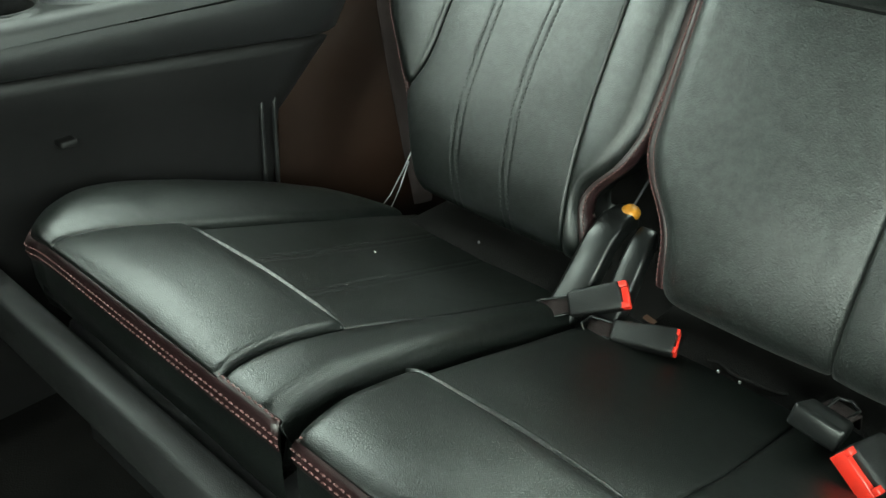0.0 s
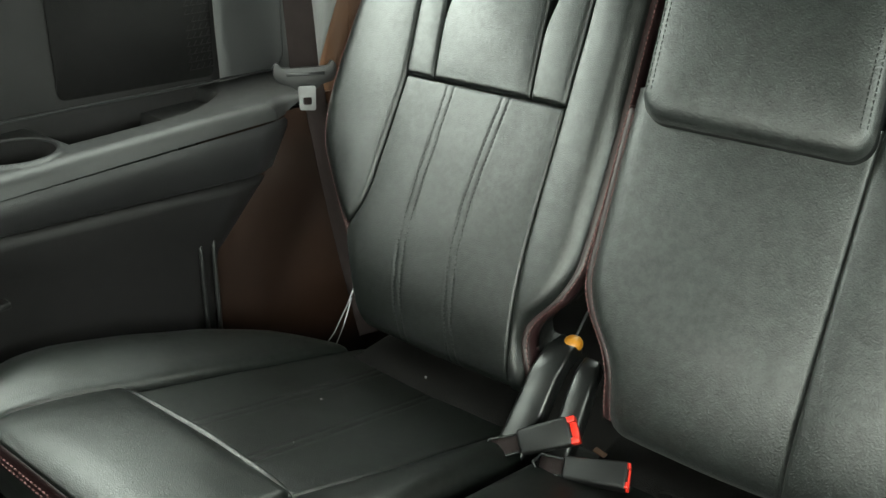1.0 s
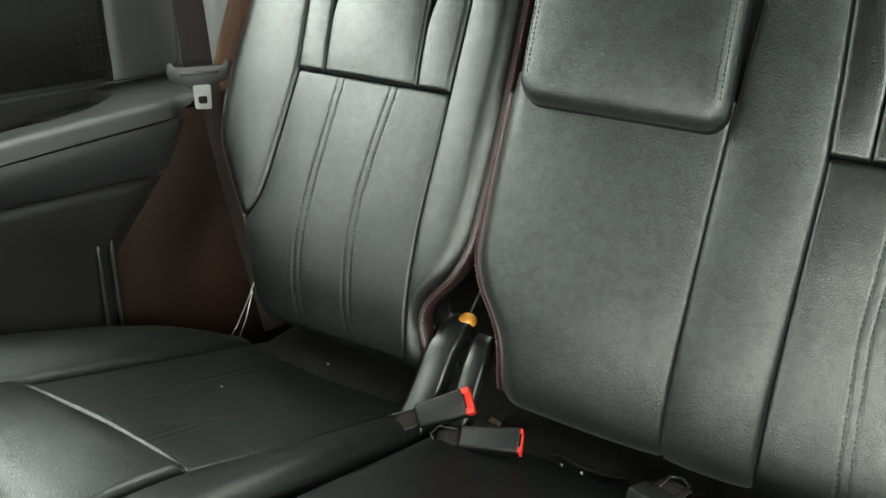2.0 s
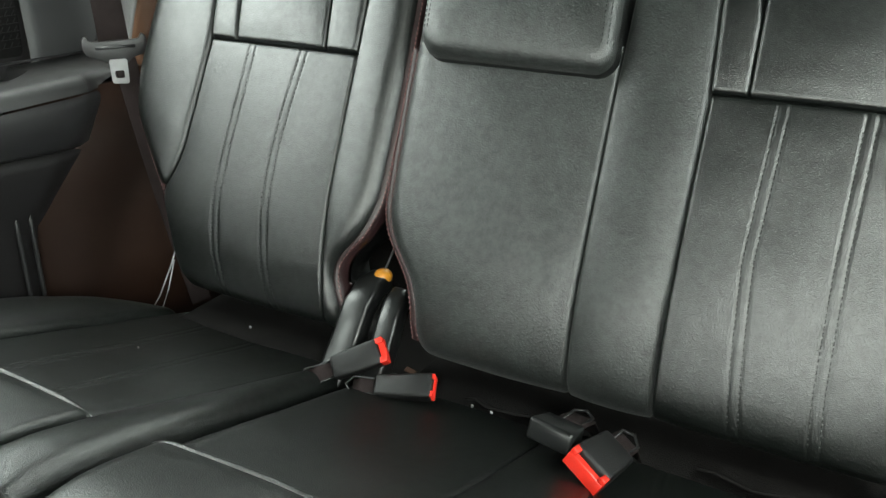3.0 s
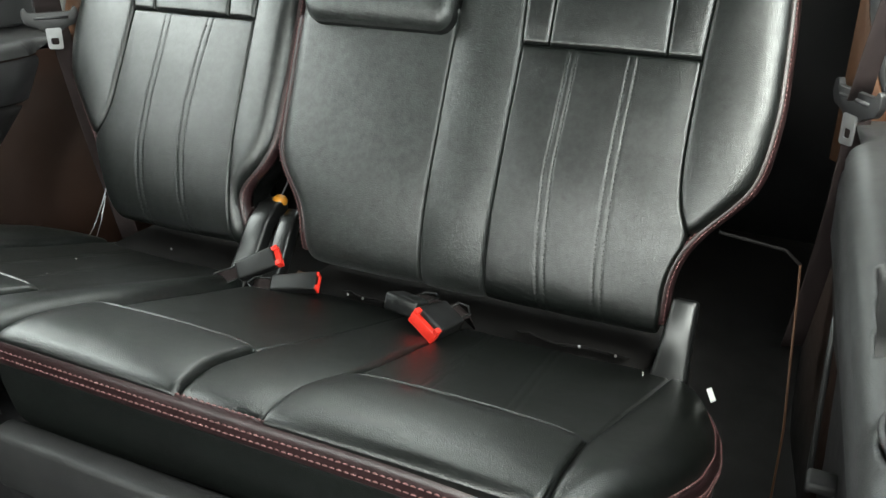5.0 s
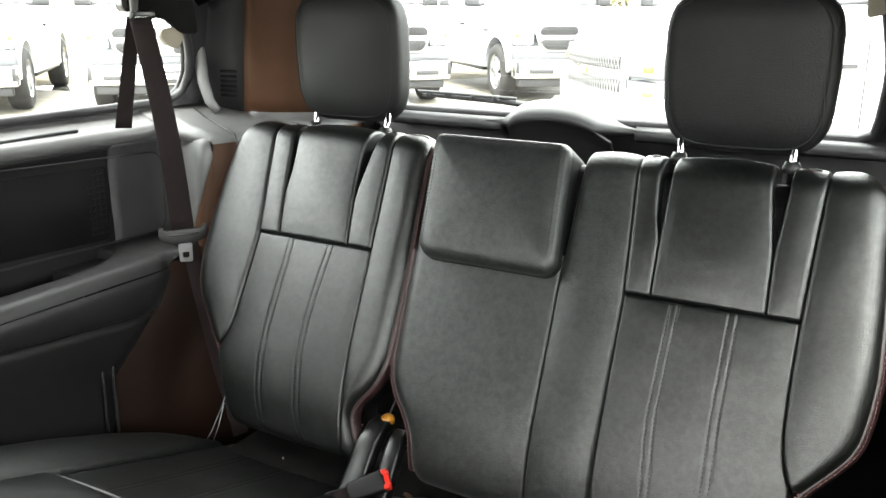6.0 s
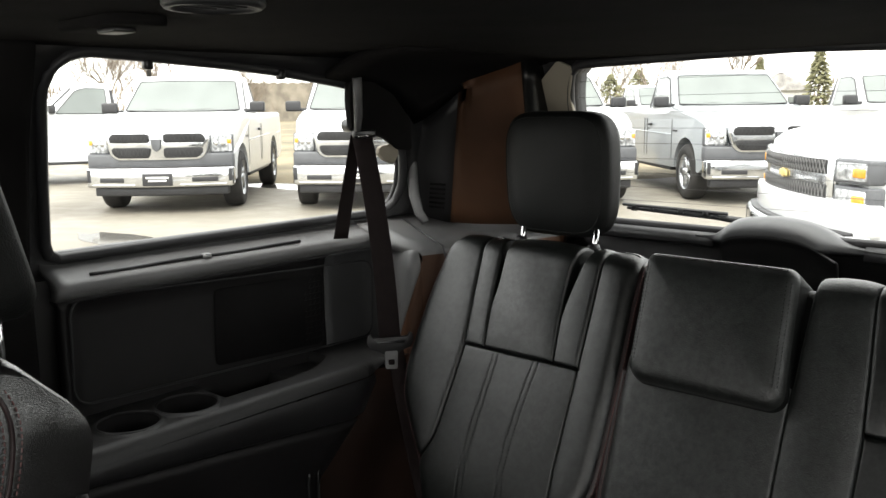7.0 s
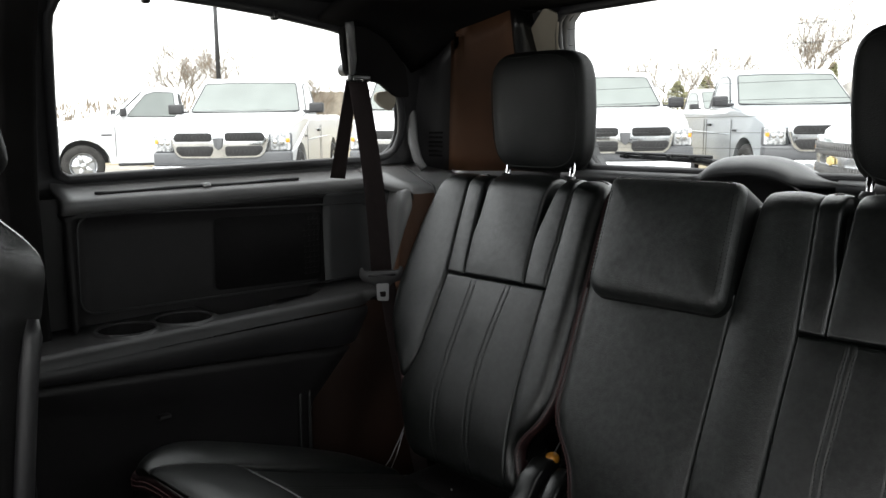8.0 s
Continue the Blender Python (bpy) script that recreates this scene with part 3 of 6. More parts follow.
    # A darker plastic than the armrest top puts shade on its face.
    part("armrest_face", loft(rows_), PLASTIC, root)
    part("lower_panel", loft(low), SHADED_BLACK, root)
    # front end of the trim, down to the floor
    part("end_panel", rbox((min(sx * 0.69, sx * 0.87), -0.762, FLOOR_Z), (max(sx * 0.69, sx * 0.87), -0.738, 0.604), 0.006), PLASTIC, root)
    # speaker cloth in the recess
    o = [(sx * 0.8592, y, z) for y, z in rounded([(-0.300, 0.645), (-0.030, 0.634), (-0.024, 0.790), (-0.295, 0.800)], 0.012, 4)]
    cloth = part("speaker_grille", extrude_outline(o, (-sx * 0.0015, 0, 0)), MESHCLOTH, root, "black woven speaker cloth")
    weave = bmesh.new()
    for r in range(11):
        for c in range(5):
            y, z = -0.088 + 0.0125 * c, 0.650 + 0.0125 * r
            if c + 0.35 * math.sin(r * 1.9) < 0.6 + 0.2 * r * 0.3:
                continue
            for dy, dz in ((0.0105, 0.0), (0.006, 0.008)):
                q = Vector((0, dy, dz))
                m = Matrix.Translation((sx * 0.8574, y, z)) @ Vector((0, 1, 0)).rotation_difference(q.normalized()).to_matrix().to_4x4()
                box(weave, (-0.0004, 0, -0.0006), (0.0004, q.length, 0.0006), m)
    part("weave", weave, SHADED_BLACK, cloth, "raised stitched pattern", smooth=False)
    seam = [(sx * 0.8545, y, z) for y, z in rounded([(-0.585, 0.640), (0.118, 0.622), (0.122, 0.80), (-0.58, 0.83)], 0.035, 8)]
    part("moulding_seam", tube(seam, 0.0022, 6, True), TRUCK_BLACK, root)
    # slot and clip on the ledge
    part("ledge_slot", tube([(sx * (0.846 + 0.0 * k), -0.545 + 0.455 * k / 12, 0.8705 - 0.001 * math.sin(k)) for k in range(13)], 0.0032, 6), TRUCK_BLACK, root, "black slot along the ledge")
    part("ledge_clip", rbox((min(sx * 0.838, sx * 0.856), -0.325, 0.866), (max(sx * 0.838, sx * 0.856), -0.308, 0.876), 0.003), STEEL, root, "small grey clip")
    # twin vertical slots on the lower panel
    for y in (-0.198, -0.174):
        part("slot_rib", tube([(sx * (0.720 - 0.01 * k), y + 0.004 * (1 - k), 0.22 + 0.24 * k) for k in (0, 0.25, 0.5, 0.75, 1)], 0.0035, 6), PLASTIC_GREY, root, "thin raised rib")
    part("panel_hook", rbox((min(sx * 0.702, sx * 0.726), -0.512, 0.448), (max(sx * 0.702, sx * 0.726), -0.488, 0.458), 0.003), SHADED_BLACK, root, "small bag hook")
    return root


for sx, side in ((-1, "left"), (1, "right")):
    side_trim(sx, side)


def rear_quarter(sx):
    """Trim behind the armrest: a brown inner face below a black shelf, running back to the tailgate."""
    root = group_of("rear_quarter_trim", (sx * 0.68, 0.15, FLOOR_Z), "brown and black plastic trim beside the rear seat", "trim", "rear quarter trims", kind="structure")
    plan = [(0.735, -0.155), (0.715, -0.06), (0.700, 0.0), (0.686, 0.05), (0.668, 0.10), (0.648, 0.145), (0.630, 0.24), (0.615, 0.36), (0.600, 0.50), (0.600, 0.545)]
    if sx > 0:
        plan = [(0.735, -0.155), (0.722, -0.06), (0.715, 0.0), (0.708, 0.05), (0.700, 0.10), (0.695, 0.145), (0.690, 0.24), (0.690, 0.36), (0.690, 0.50), (0.690, 0.545)]
    rows_ = []
    for a, y in plan:
        top = 0.602 + (0.838 - 0.602) * min(1, max(0, (y - 0.04) / 0.05))
        rows_.append([(sx * a, y, FLOOR_Z), (sx * a, y, 0.30), (sx * (a - 0.004), y, 0.45), (sx * (a - 0.002), y, min(top, 0.60)), (sx * (a + 0.004), y, top - 0.006), (sx * (a + 0.010), y, top)])
    # Darker brown below and lighter brown above paint the fall of light.
    part("inner_panel", thicken(loft([r[:4] for r in rows_]), (sx * 0.02, 0, 0)), SHADED_BROWN, root, "brown plastic inner face, its shade put into the colour")
    part("upper_panel", thicken(loft([r[3:] for r in rows_[4:]]), (sx * 0.02, 0, 0)), PILLAR_BROWN, root, "brown upper face, window light put into its colour")
    # Rim in the lightened grey, for the light it faces.
    part("pillar_rim", tube([(sx * 0.842, 0.250, 1.115), (sx * 0.843, 0.248, 1.065), (sx * 0.842, 0.246, 1.016), (sx * 0.836, 0.246, 0.943), (sx * 0.822, 0.248, 0.900), (sx * 0.805, 0.252, 0.878)], [0.008, 0.012, 0.013, 0.013, 0.012, 0.010], 10), TRIM_GREY, root, "rounded pillar rim, window light in its grey")
    # grey end face between recess and shelf; a brown corner begins at a slanting line
    turn_ = [(0.672, 0.098), (0.690, 0.072), (0.715, 0.078), (0.7295, 0.0855), (0.75, 0.095), (0.79, 0.118), (0.825, 0.142), (0.850, 0.150)]
    slant = [(0.56, 0.757), (0.60, 0.740), (0.70, 0.700), (0.78, 0.677), (0.90, 0.675)]

    def end_rows(brown):
        rr = []
        for k in range(13):
            row = []
            for z, dy in ((0.56, -0.02), (0.63, -0.01), (0.70, 0.0), (0.75, 0.003), (0.80, 0.006), (0.834, 0.014), (0.845, 0.03)):
                edge_ = lerp_table(slant, z)
                p, q = (edge_ - 0.0004, 0.672) if brown else (0.850, edge_ + 0.0004)
                w = p + (q - p) * k / 12
                row.append((sx * w, lerp_table(turn_, w) + dy, z))
            rr.append(row)
        return loft(rr)
    # Left end face painted lighter for its window light, right one left dark.
    part("end_face", thicken(end_rows(False), (0, 0.02, 0)), TRIM_GREY if sx < 0 else PLASTIC, root)
    part("corner_face", thicken(end_rows(True), (0, 0.02, 0)), PILLAR_BROWN, root, "brown corner beside the seat, light put into its colour")
    # shelf that rises to the window and the rear pillar
    rows_ = []
    for y in (0.10, 0.15, 0.20, 0.26, 0.32, 0.40, 0.50, 0.62):
        a1 = lerp_table([(0.10, 0.668), (0.145, 0.648), (0.24, 0.630), (0.5, 0.60)], y)
        rows_.append([(sx * (a1 + 0.004), y, 0.836), (sx * (a1 + 0.012), y, 0.845), (sx * (a1 + 0.10), y, 0.856), (sx * 0.86, y, 0.880), (sx * 0.90, y, 0.894)])
    # Shelf likewise: lit grey on the left only.
    part("shelf", thicken(loft(rows_), (0, 0, -0.02)), TRIM_GREY if sx < 0 else PLASTIC, root)
    # seam along the shelf
    if sx < 0:
        part("shelf_seam", tube([(sx * 0.86, 0.235, 0.883), (sx * 0.79, 0.20, 0.873), (sx * 0.71, 0.165, 0.861), (sx * 0.655, 0.147, 0.849), (sx * 0.643, 0.145, 0.82), (sx * 0.644, 0.145, 0.74)], 0.0022, 6), TRUCK_BLACK, root)
    # rear pillar: vented black part, brown part, black edge at the tailgate
    def column(plan_, z0=0.87, z1=1.245, steps=8):
        rr = []
        for st in plan_:
            a, y = st[:2]
            top = st[2] if len(st) > 2 else z1
            r = []
            for k in range(steps + 1):
                z = z0 + (top - z0) * k / steps
                r.append((sx * (a - (0.36 if a > 0.74 else 0.12) * (z - 0.95)), y - 0.30 * (z - 0.95), z))
            rr.append(r)
        return rr
    part("vent_panel", thicken(loft(column([(0.868, 0.245, 1.108), (0.862, 0.262, 1.110), (0.850, 0.280, 1.114), (0.835, 0.289, 1.122), (0.80, 0.297, 1.150), (0.765, 0.302, 1.176)])), (0, 0.02, 0)), PLASTIC, root)
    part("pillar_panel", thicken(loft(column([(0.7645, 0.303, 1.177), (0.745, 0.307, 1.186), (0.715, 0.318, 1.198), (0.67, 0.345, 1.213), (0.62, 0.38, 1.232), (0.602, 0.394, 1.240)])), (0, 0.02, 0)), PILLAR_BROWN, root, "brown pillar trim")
    part("tailgate_seal", thicken(loft(column([(0.602, 0.395), (0.592, 0.402), (0.586, 0.425), (0.584, 0.50)])), (0, 0.02, 0)), PLASTIC_GLOSS, root)
    # vent slats
    for k in range(6):
        z = 0.905 + 0.0115 * k
        dx, dy = 0.36 * (z - 0.95), -0.30 * (z - 0.95)
        part("vent_slat", rbox((min(sx * (0.825 - dx), sx * (0.776 - dx)), 0.2885 + dy, z), (max(sx * (0.825 - dx), sx * (0.776 - dx)), 0.2925 + dy, z + 0.005), 0.001, 1), HEADLINER, root)
    # headliner corner that dips onto the pillar
    low_edge = [(0.735, -0.10, 1.204), (0.742, -0.03, 1.197), (0.752, 0.05, 1.183), (0.768, 0.12, 1.156), (0.785, 0.175, 1.128), (0.792, 0.205, 1.108), (0.775, 0.225, 1.120), (0.735, 0.245, 1.150), (0.69, 0.275, 1.183), (0.64, 0.31, 1.208), (0.58, 0.345, 1.228), (0.52, 0.375, 1.240)]
    rows_ = []
    for k, (a, y, z) in enumerate(low_edge):
        row = []
        for j in range(8):
            q = j / 7
            ya = y + (min(y, 0.10 + 0.02 * k) - y) * q
            row.append((sx * (a + (0.50 - a) * q), ya, z + (1.248 - z) * (1 - (1 - q) ** 2.6)))
        rows_.append(row)
    part("headliner_corner", thicken(loft(rows_), (0, 0, 0.012)), HEADLINER, root, "black cloth corner of the headliner")
    # mount of the shoulder belt, in front of the glass
    def gp(y, z, o):
        return (sx * (glass_a(z) + o), y, z)
    o = [gp(y, z, -0.024) for y, z in rounded([(-0.040, 1.200), (-0.028, 1.160), (0.002, 1.098), (0.06, 1.088), (0.105, 1.082), (0.160, 1.052), (0.20, 1.05), (0.165, 1.12), (0.09, 1.175), (0.02, 1.20)], 0.012, 3)]
    part("belt_mount_cover", extrude_outline(o, (sx * 0.018, 0, 0), 0.003), HEADLINER, root)
    part("belt_column", tube([gp(-0.030, 1.205, -0.03), gp(-0.014, 1.165, -0.03), gp(0.0, 1.13, -0.03), gp(0.008, 1.10, -0.03)], [0.010, 0.010, 0.010, 0.007], 8), TRIM_GREY, root, "grey edge of the belt mount")
    part("window_latch", extrude_outline([gp(y, z, -0.012) for y, z in rounded([(0.105, 1.062), (0.15, 1.068), (0.172, 1.045), (0.165, 1.018), (0.13, 1.03), (0.108, 1.045)], 0.008, 3)], (sx * 0.012, 0, 0), 0.003), TAN, root, "pale latch of the vent window")
    # headliner hooks over the window
    for y, z in ((-0.468, 1.226), (-0.20, 1.214)):
        part("coat_hook", rbox((min(sx * 0.735, sx * 0.752), y - 0.007, z - 0.014), (max(sx * 0.735, sx * 0.752), y + 0.007, z + 0.006), 0.004), PLASTIC_GLOSS, root, "small black hook")
    return root


for sx in (-1, 1):
    rear_quarter(sx)

# ---- tailgate ----


def gate(x, z, o=0.0):
    return Vector((x, 0.55 - 0.55 * (z - 0.90) + o, z))


GATE = rounded([(-0.53, 0.872), (-0.20, 0.872), (0.20, 0.872), (0.53, 0.872), (0.545, 1.0), (0.52, 1.16), (0.475, 1.232), (0.0, 1.244), (-0.475, 1.232), (-0.505, 1.16), (-0.53, 1.0)], 0.03, 4)
gl = [Vector((p.x, p.y)) for p in resample([Vector((p.x, p.y, 0)) for p in GATE], 0.03, True)]
outer = ring_to_rect(gl, (-0.95, FLOOR_Z), (0.95, 1.30))
bm = plate_with_hole([gate(p.x, p.y) for p in outer], [gate(p.x, p.y) for p in gl], (0, 0.06, 0))
thing("wall_tailgate", bm, PLASTIC, "black plastic inner trim of the tailgate", "wall", kind="structure")
gate_win = group_of("window_4", (0, 0.55, 0.9), "wide rear window of the tailgate in a black frame", "window", kind="structure")
part("window_frame", tube([gate(p.x, p.y, -0.004) for p in gl], 0.011, 8, True), TRUCK_BLACK, gate_win)
pane = part("pane", extrude_outline([gate(p.x, p.y, 0.035) for p in gl], (0, 0.004, 0)), GLASS, gate_win, smooth=False)
pane.visible_shadow = False
for k in range(9):
    z = 0.925 + 0.034 * k
    part("heating_wire", tube([gate(-0.52, z, 0.033), gate(0.0, z + 0.003, 0.033), gate(0.52, z, 0.033)], 0.0005, 4), TRUCK_BLACK, gate_win)
for sx in (-1, 1):
    o = [gate(sx * x, z, -0.016) for x, z in rounded([(0.60, 1.120), (0.498, 1.090), (0.495, 1.165), (0.466, 1.225), (0.50, 1.242), (0.56, 1.20)], 0.01, 3)]
    part("upper_corner_trim", extrude_outline(o, (0, 0.012, 0), 0.003), TAN, gate_win, "pale grey corner trim")

# hump over the wiper motor, in the middle of the tailgate
hump = group_of("wiper_motor_cover", (-0.09, 0.52, 0.84), "rounded grey cover over the rear wiper motor with a black recess", "cover")
HUMP = [(-0.30, 0.862), (-0.225, 0.866), (-0.206, 0.874), (-0.193, 0.890), (-0.177, 0.903), (-0.140, 0.912), (-0.085, 0.9155), (-0.035, 0.911), (0.0, 0.901), (0.028, 0.885), (0.05, 0.873), (0.08, 0.865), (0.16, 0.861)]
rows_ = []
for k in range(61):
    x = -0.26 + 0.39 * k / 60
    h = smooth_table(HUMP, x, 0.012)
    bulge = min(1.0, max(0.0, (h - 0.866) / 0.030))
    rows_.append([(x, 0.536 - (0.536 - y) * bulge if y < 0.536 else y, h - d * (0.25 + 0.75 * bulge)) for y, d in ((0.60, 0.010), (0.57, 0.001), (0.550, 0.0), (0.532, 0.003), (0.515, 0.010), (0.503, 0.020), (0.497, 0.031), (0.497, 0.037))])
part("cover", thicken(loft(rows_), (0, 0.02, -0.01)), SILL_GREY, hump)
rows_ = []
for k in range(41):
    x = -0.190 + 0.235 * k / 40
    h = smooth_table(HUMP, x, 0.012)
    rows_.append([(x, 0.4975, h - 0.0365), (x, 0.504, h - 0.042), (x, 0.512, h - 0.055), (x, 0.514, 0.80), (x, 0.505, 0.74)])
part("front_panel", thicken(loft(rows_), (0, 0.015, 0)), PLASTIC, hump, "black recessed front")
for x0, x1 in ((-0.60, -0.222), (0.085, 0.60)):
    part("sill_trim", thicken(loft([[(x, y, z) for y, z in ((0.585, 0.866), (0.560, 0.8705), (0.546, 0.869), (0.538, 0.864), (0.535, 0.857), (0.534, 0.846))] for x in [x0 + (x1 - x0) * k / 6 for k in range(7)]]), (0, 0.012, -0.008)), SILL_GREY, gate_win, "grey sill under the rear glass")
wiper = group_of("rear_wiper", (-0.35, 0.60, 0.89), "black rear wiper resting at the bottom of the glass", "wiper")
part("arm", tube([(-0.16, 0.615, 0.888), (-0.25, 0.610, 0.896), (-0.40, 0.607, 0.900), (-0.47, 0.607, 0.902)], [0.009, 0.007, 0.005, 0.004], 6), TRUCK_BLACK, wiper)
part("blade", tube([(-0.22, 0.606, 0.905), (-0.35, 0.604, 0.908), (-0.48, 0.602, 0.910)], 0.004, 6), TRUCK_BLACK, wiper)
for x in (-0.27, -0.33, -0.40, -0.45):
    part("bracket", rbox((x - 0.008, 0.600, 0.896), (x + 0.008, 0.612, 0.910), 0.002, 1), TRUCK_BLACK, wiper)

# ---- overhead fittings ----
dome = group_of("reading_lamp", (-0.40, -0.70, CEIL_Z), "switched-off reading lamp in a black bezel", "lamp")
part("bezel", extrude_outline([(-0.40 + x, -0.70 + y, CEIL_Z - 0.012) for x, y in rounded([(-0.075, -0.035), (0.075, -0.035), (0.075, 0.035), (-0.075, 0.035)], 0.02, 5)], (0, 0, 0.014), 0.004), HEADLINER, dome)
part("lens", extrude_outline([(-0.39 + x, -0.70 + y, CEIL_Z - 0.017) for x, y in rounded([(-0.024, -0.014), (0.024, -0.014), (0.024, 0.014), (-0.024, 0.014)], 0.008, 4)], (0, 0, 0.006), 0.002), PLASTIC, dome)
vent = group_of("ceiling_vent", (-0.135, -0.735, CEIL_Z), "round black air vent in the headliner", "vent")
part("rim", tube([(-0.135 + 0.042 * math.cos(t), -0.735 + 0.042 * math.sin(t), CEIL_Z - 0.008) for t in [2 * math.pi * k / 32 for k in range(32)]], 0.006, 8, True), PLASTIC, vent)
for k in range(5):
    x = -0.165 + 0.015 * k
    h = math.sqrt(max(0, 0.038 ** 2 - (x + 0.135) ** 2))
    part("vane", rbox((x - 0.0015, -0.735 - h, CEIL_Z - 0.010), (x + 0.0015, -0.735 + h, CEIL_Z + 0.004), 0.0006, 1), PLASTIC, vent)

# ---- the rear bench: one single seat and one double seat ----
K_BACK, C_CUSH = 0.53, 0.337
Z_BEND = 0.850
DIR_B = Vector((K_BACK, 1)).normalized()


def back_surface(s):
    """Front face of the backrests over s (the height up to the bend, then along the rounded top)."""
    r = 0.045
    nrm = Vector((-DIR_B.y, DIR_B.x))
    if s <= Z_BEND:
        # the foot of the backrest tucks in behind the cushion
        u = min(0.95, max(0.0, (0.505 - s) / 0.20))
        tuck, slope = 0.098 * (1 - math.sqrt(1 - u * u)), K_BACK - 0.098 / 0.20 * u / math.sqrt(1 - u * u)
        d = Vector((-1.0, slope)).normalized()
        return 0.0385 + K_BACK * (s - 0.683) + tuck, s, d.x, d.y
    y0 = 0.0385 + K_BACK * (Z_BEND - 0.683)
    c = Vector((y0, Z_BEND)) - nrm * r
    full = 1.42
    ang = (s - Z_BEND) / r
    a = min(ang, full)
    d = Vector((nrm.x * math.cos(a) + nrm.y * math.sin(a), -nrm.x * math.sin(a) + nrm.y * math.cos(a)))
    p = c + d * r
    if ang > full:
        p += Vector((d.y, -d.x)) * (s - Z_BEND - full * r)
    return p.x, p.y, d.x, d.y


S_TOP = Z_BEND + 1.42 * 0.045 + 0.045


def cushion_curve():
    """The cushions' section, from the rear over the rounded front edge and down: (s, y, z, angle)."""
    res, s, a = [], 0.05, math.atan(C_CUSH)
    y, z = -0.05, 0.346 + (0.05 - 0.282) * C_CUSH
    step = 0.0025
    while s < 0.80:
        res.append((s, y, z, a))
        k = 0.0 if s < 0.53 else 2.0 if s < 0.59 else 4.0 if s < 0.615 else 34.0 if a > -1.50 else 0.0
        ds = step * (math.sqrt(1 + C_CUSH ** 2) if s < 0.53 else 1.0)
        y -= math.cos(a) * ds
        z += math.sin(a) * ds
        a -= k * ds
        s += step
    return res


CURVE = cushion_curve()


def cush_surface(s):
    """Top of the cushions over s, the way forward."""
    i = min(max((s - 0.05) / 0.0025, 0), len(CURVE) - 1.001)
    p, q, t = CURVE[int(i)], CURVE[int(i) + 1], i - int(i)
    a = p[3] + (q[3] - p[3]) * t
    return p[1] + (q[1] - p[1]) * t, p[2] + (q[2] - p[2]) * t, math.sin(a), math.cos(a)


S_PIPE = 0.634


def on(surface, x, s, h):
    y, z, ny, nz = surface(s)
    return Vector((x, y + ny * h, z + nz * h))


def shell(surface, s0, s1, left, right, h0, h1, n=24):
    """The padded body behind the upholstery."""
    bm_ = bmesh.new()
    rings = []
    for k in range(n + 1):
        s = s0 + (s1 - s0) * k / n
        xl, xr = smooth_table(left, s, 0.012), smooth_table(right, s, 0.012)
        w = xr - xl
        rings.append([bm_.verts.new(on(surface, x, s, h)) for x, h in ((xl + 0.004, h0), (xl + w * 0.5, h0), (xr - 0.004, h0), (xr - 0.010, (h0 + h1) / 2), (xr - 0.02, h1), (xl + w * 0.5, h1), (xl + 0.02, h1), (xl + 0.010, (h0 + h1) / 2))])
    for r0, r1 in zip(rings, rings[1:]):
        for k in range(8):
            bm_.faces.new((r0[k], r0[(k + 1) % 8], r1[(k + 1) % 8], r1[k]))
    bm_.faces.new(rings[0][::-1])
    bm_.faces.new(rings[-1])
    return bm_


# edges of the backrest panels: x over s
OUT_L = [(0.33, -0.468), (0.37, -0.485), (0.425, -0.506), (0.47, -0.531), (0.52, -0.577), (0.57, -0.622), (0.625, -0.638), (0.69, -0.640), (0.78, -0.636), (0.86, -0.622), (0.90, -0.604), (0.96, -0.585)]
SEAM_1 = [(0.33, -0.468), (0.37, -0.485), (0.425, -0.506), (0.47, -0.529), (0.482, -0.524), (0.50, -0.511), (0.53, -0.505), (0.60, -0.503), (0.68, -0.5015), (0.78, -0.516), (0.875, -0.529), (0.96, -0.530)]
SEAM_2 = [(0.33, -0.212), (0.38, -0.215), (0.526, -0.230), (0.68, -0.236), (0.772, -0.241), (0.875, -0.247), (0.96, -0.248)]
IN_L = [(0.33, -0.180), (0.372, -0.192), (0.412, -0.205), (0.44, -0.197), (0.467, -0.171), (0.51, -0.154), (0.59, -0.156), (0.70, -0.162), (0.80, -0.170), (0.88, -0.174), (0.96, -0.185)]
C_LEFT = [(0.33, -0.068), (0.37, -0.072), (0.41, -0.077), (0.44, -0.092), (0.47, -0.119), (0.505, -0.137), (0.575, -0.143), (0.68, -0.151), (0.88, -0.158), (0.96, -0.158)]
C_SEAM = [(0.33, 0.144), (0.39, 0.142), (0.51, 0.138), (0.58, 0.135), (0.69, 0.131), (0.80, 0.130), (0.96, 0.132)]
R_SEAM1 = [(0.33, 0.247), (0.48, 0.2445), (0.60, 0.2415), (0.68, 0.2395), (0.75, 0.233), (0.85, 0.2215), (0.96, 0.220)]
OUT_R = [(0.33, 0.502), (0.37, 0.503), (0.41, 0.503), (0.443, 0.511), (0.471, 0.526), (0.497, 0.549), (0.522, 0.574), (0.545, 0.591), (0.586, 0.599), (0.636, 0.6025), (0.714, 0.5975), (0.764, 0.593), (0.86, 0.580), (0.90, 0.565), (0.96, 0.545)]
R_SEAM2 = [(0.33, 0.502), (0.37, 0.503), (0.41, 0.503), (0.443, 0.511), (0.471, 0.5245), (0.482, 0.519), (0.50, 0.508), (0.54, 0.500), (0.60, 0.497), (0.68, 0.496), (0.75, 0.497), (0.86, 0.500), (0.96, 0.501)]
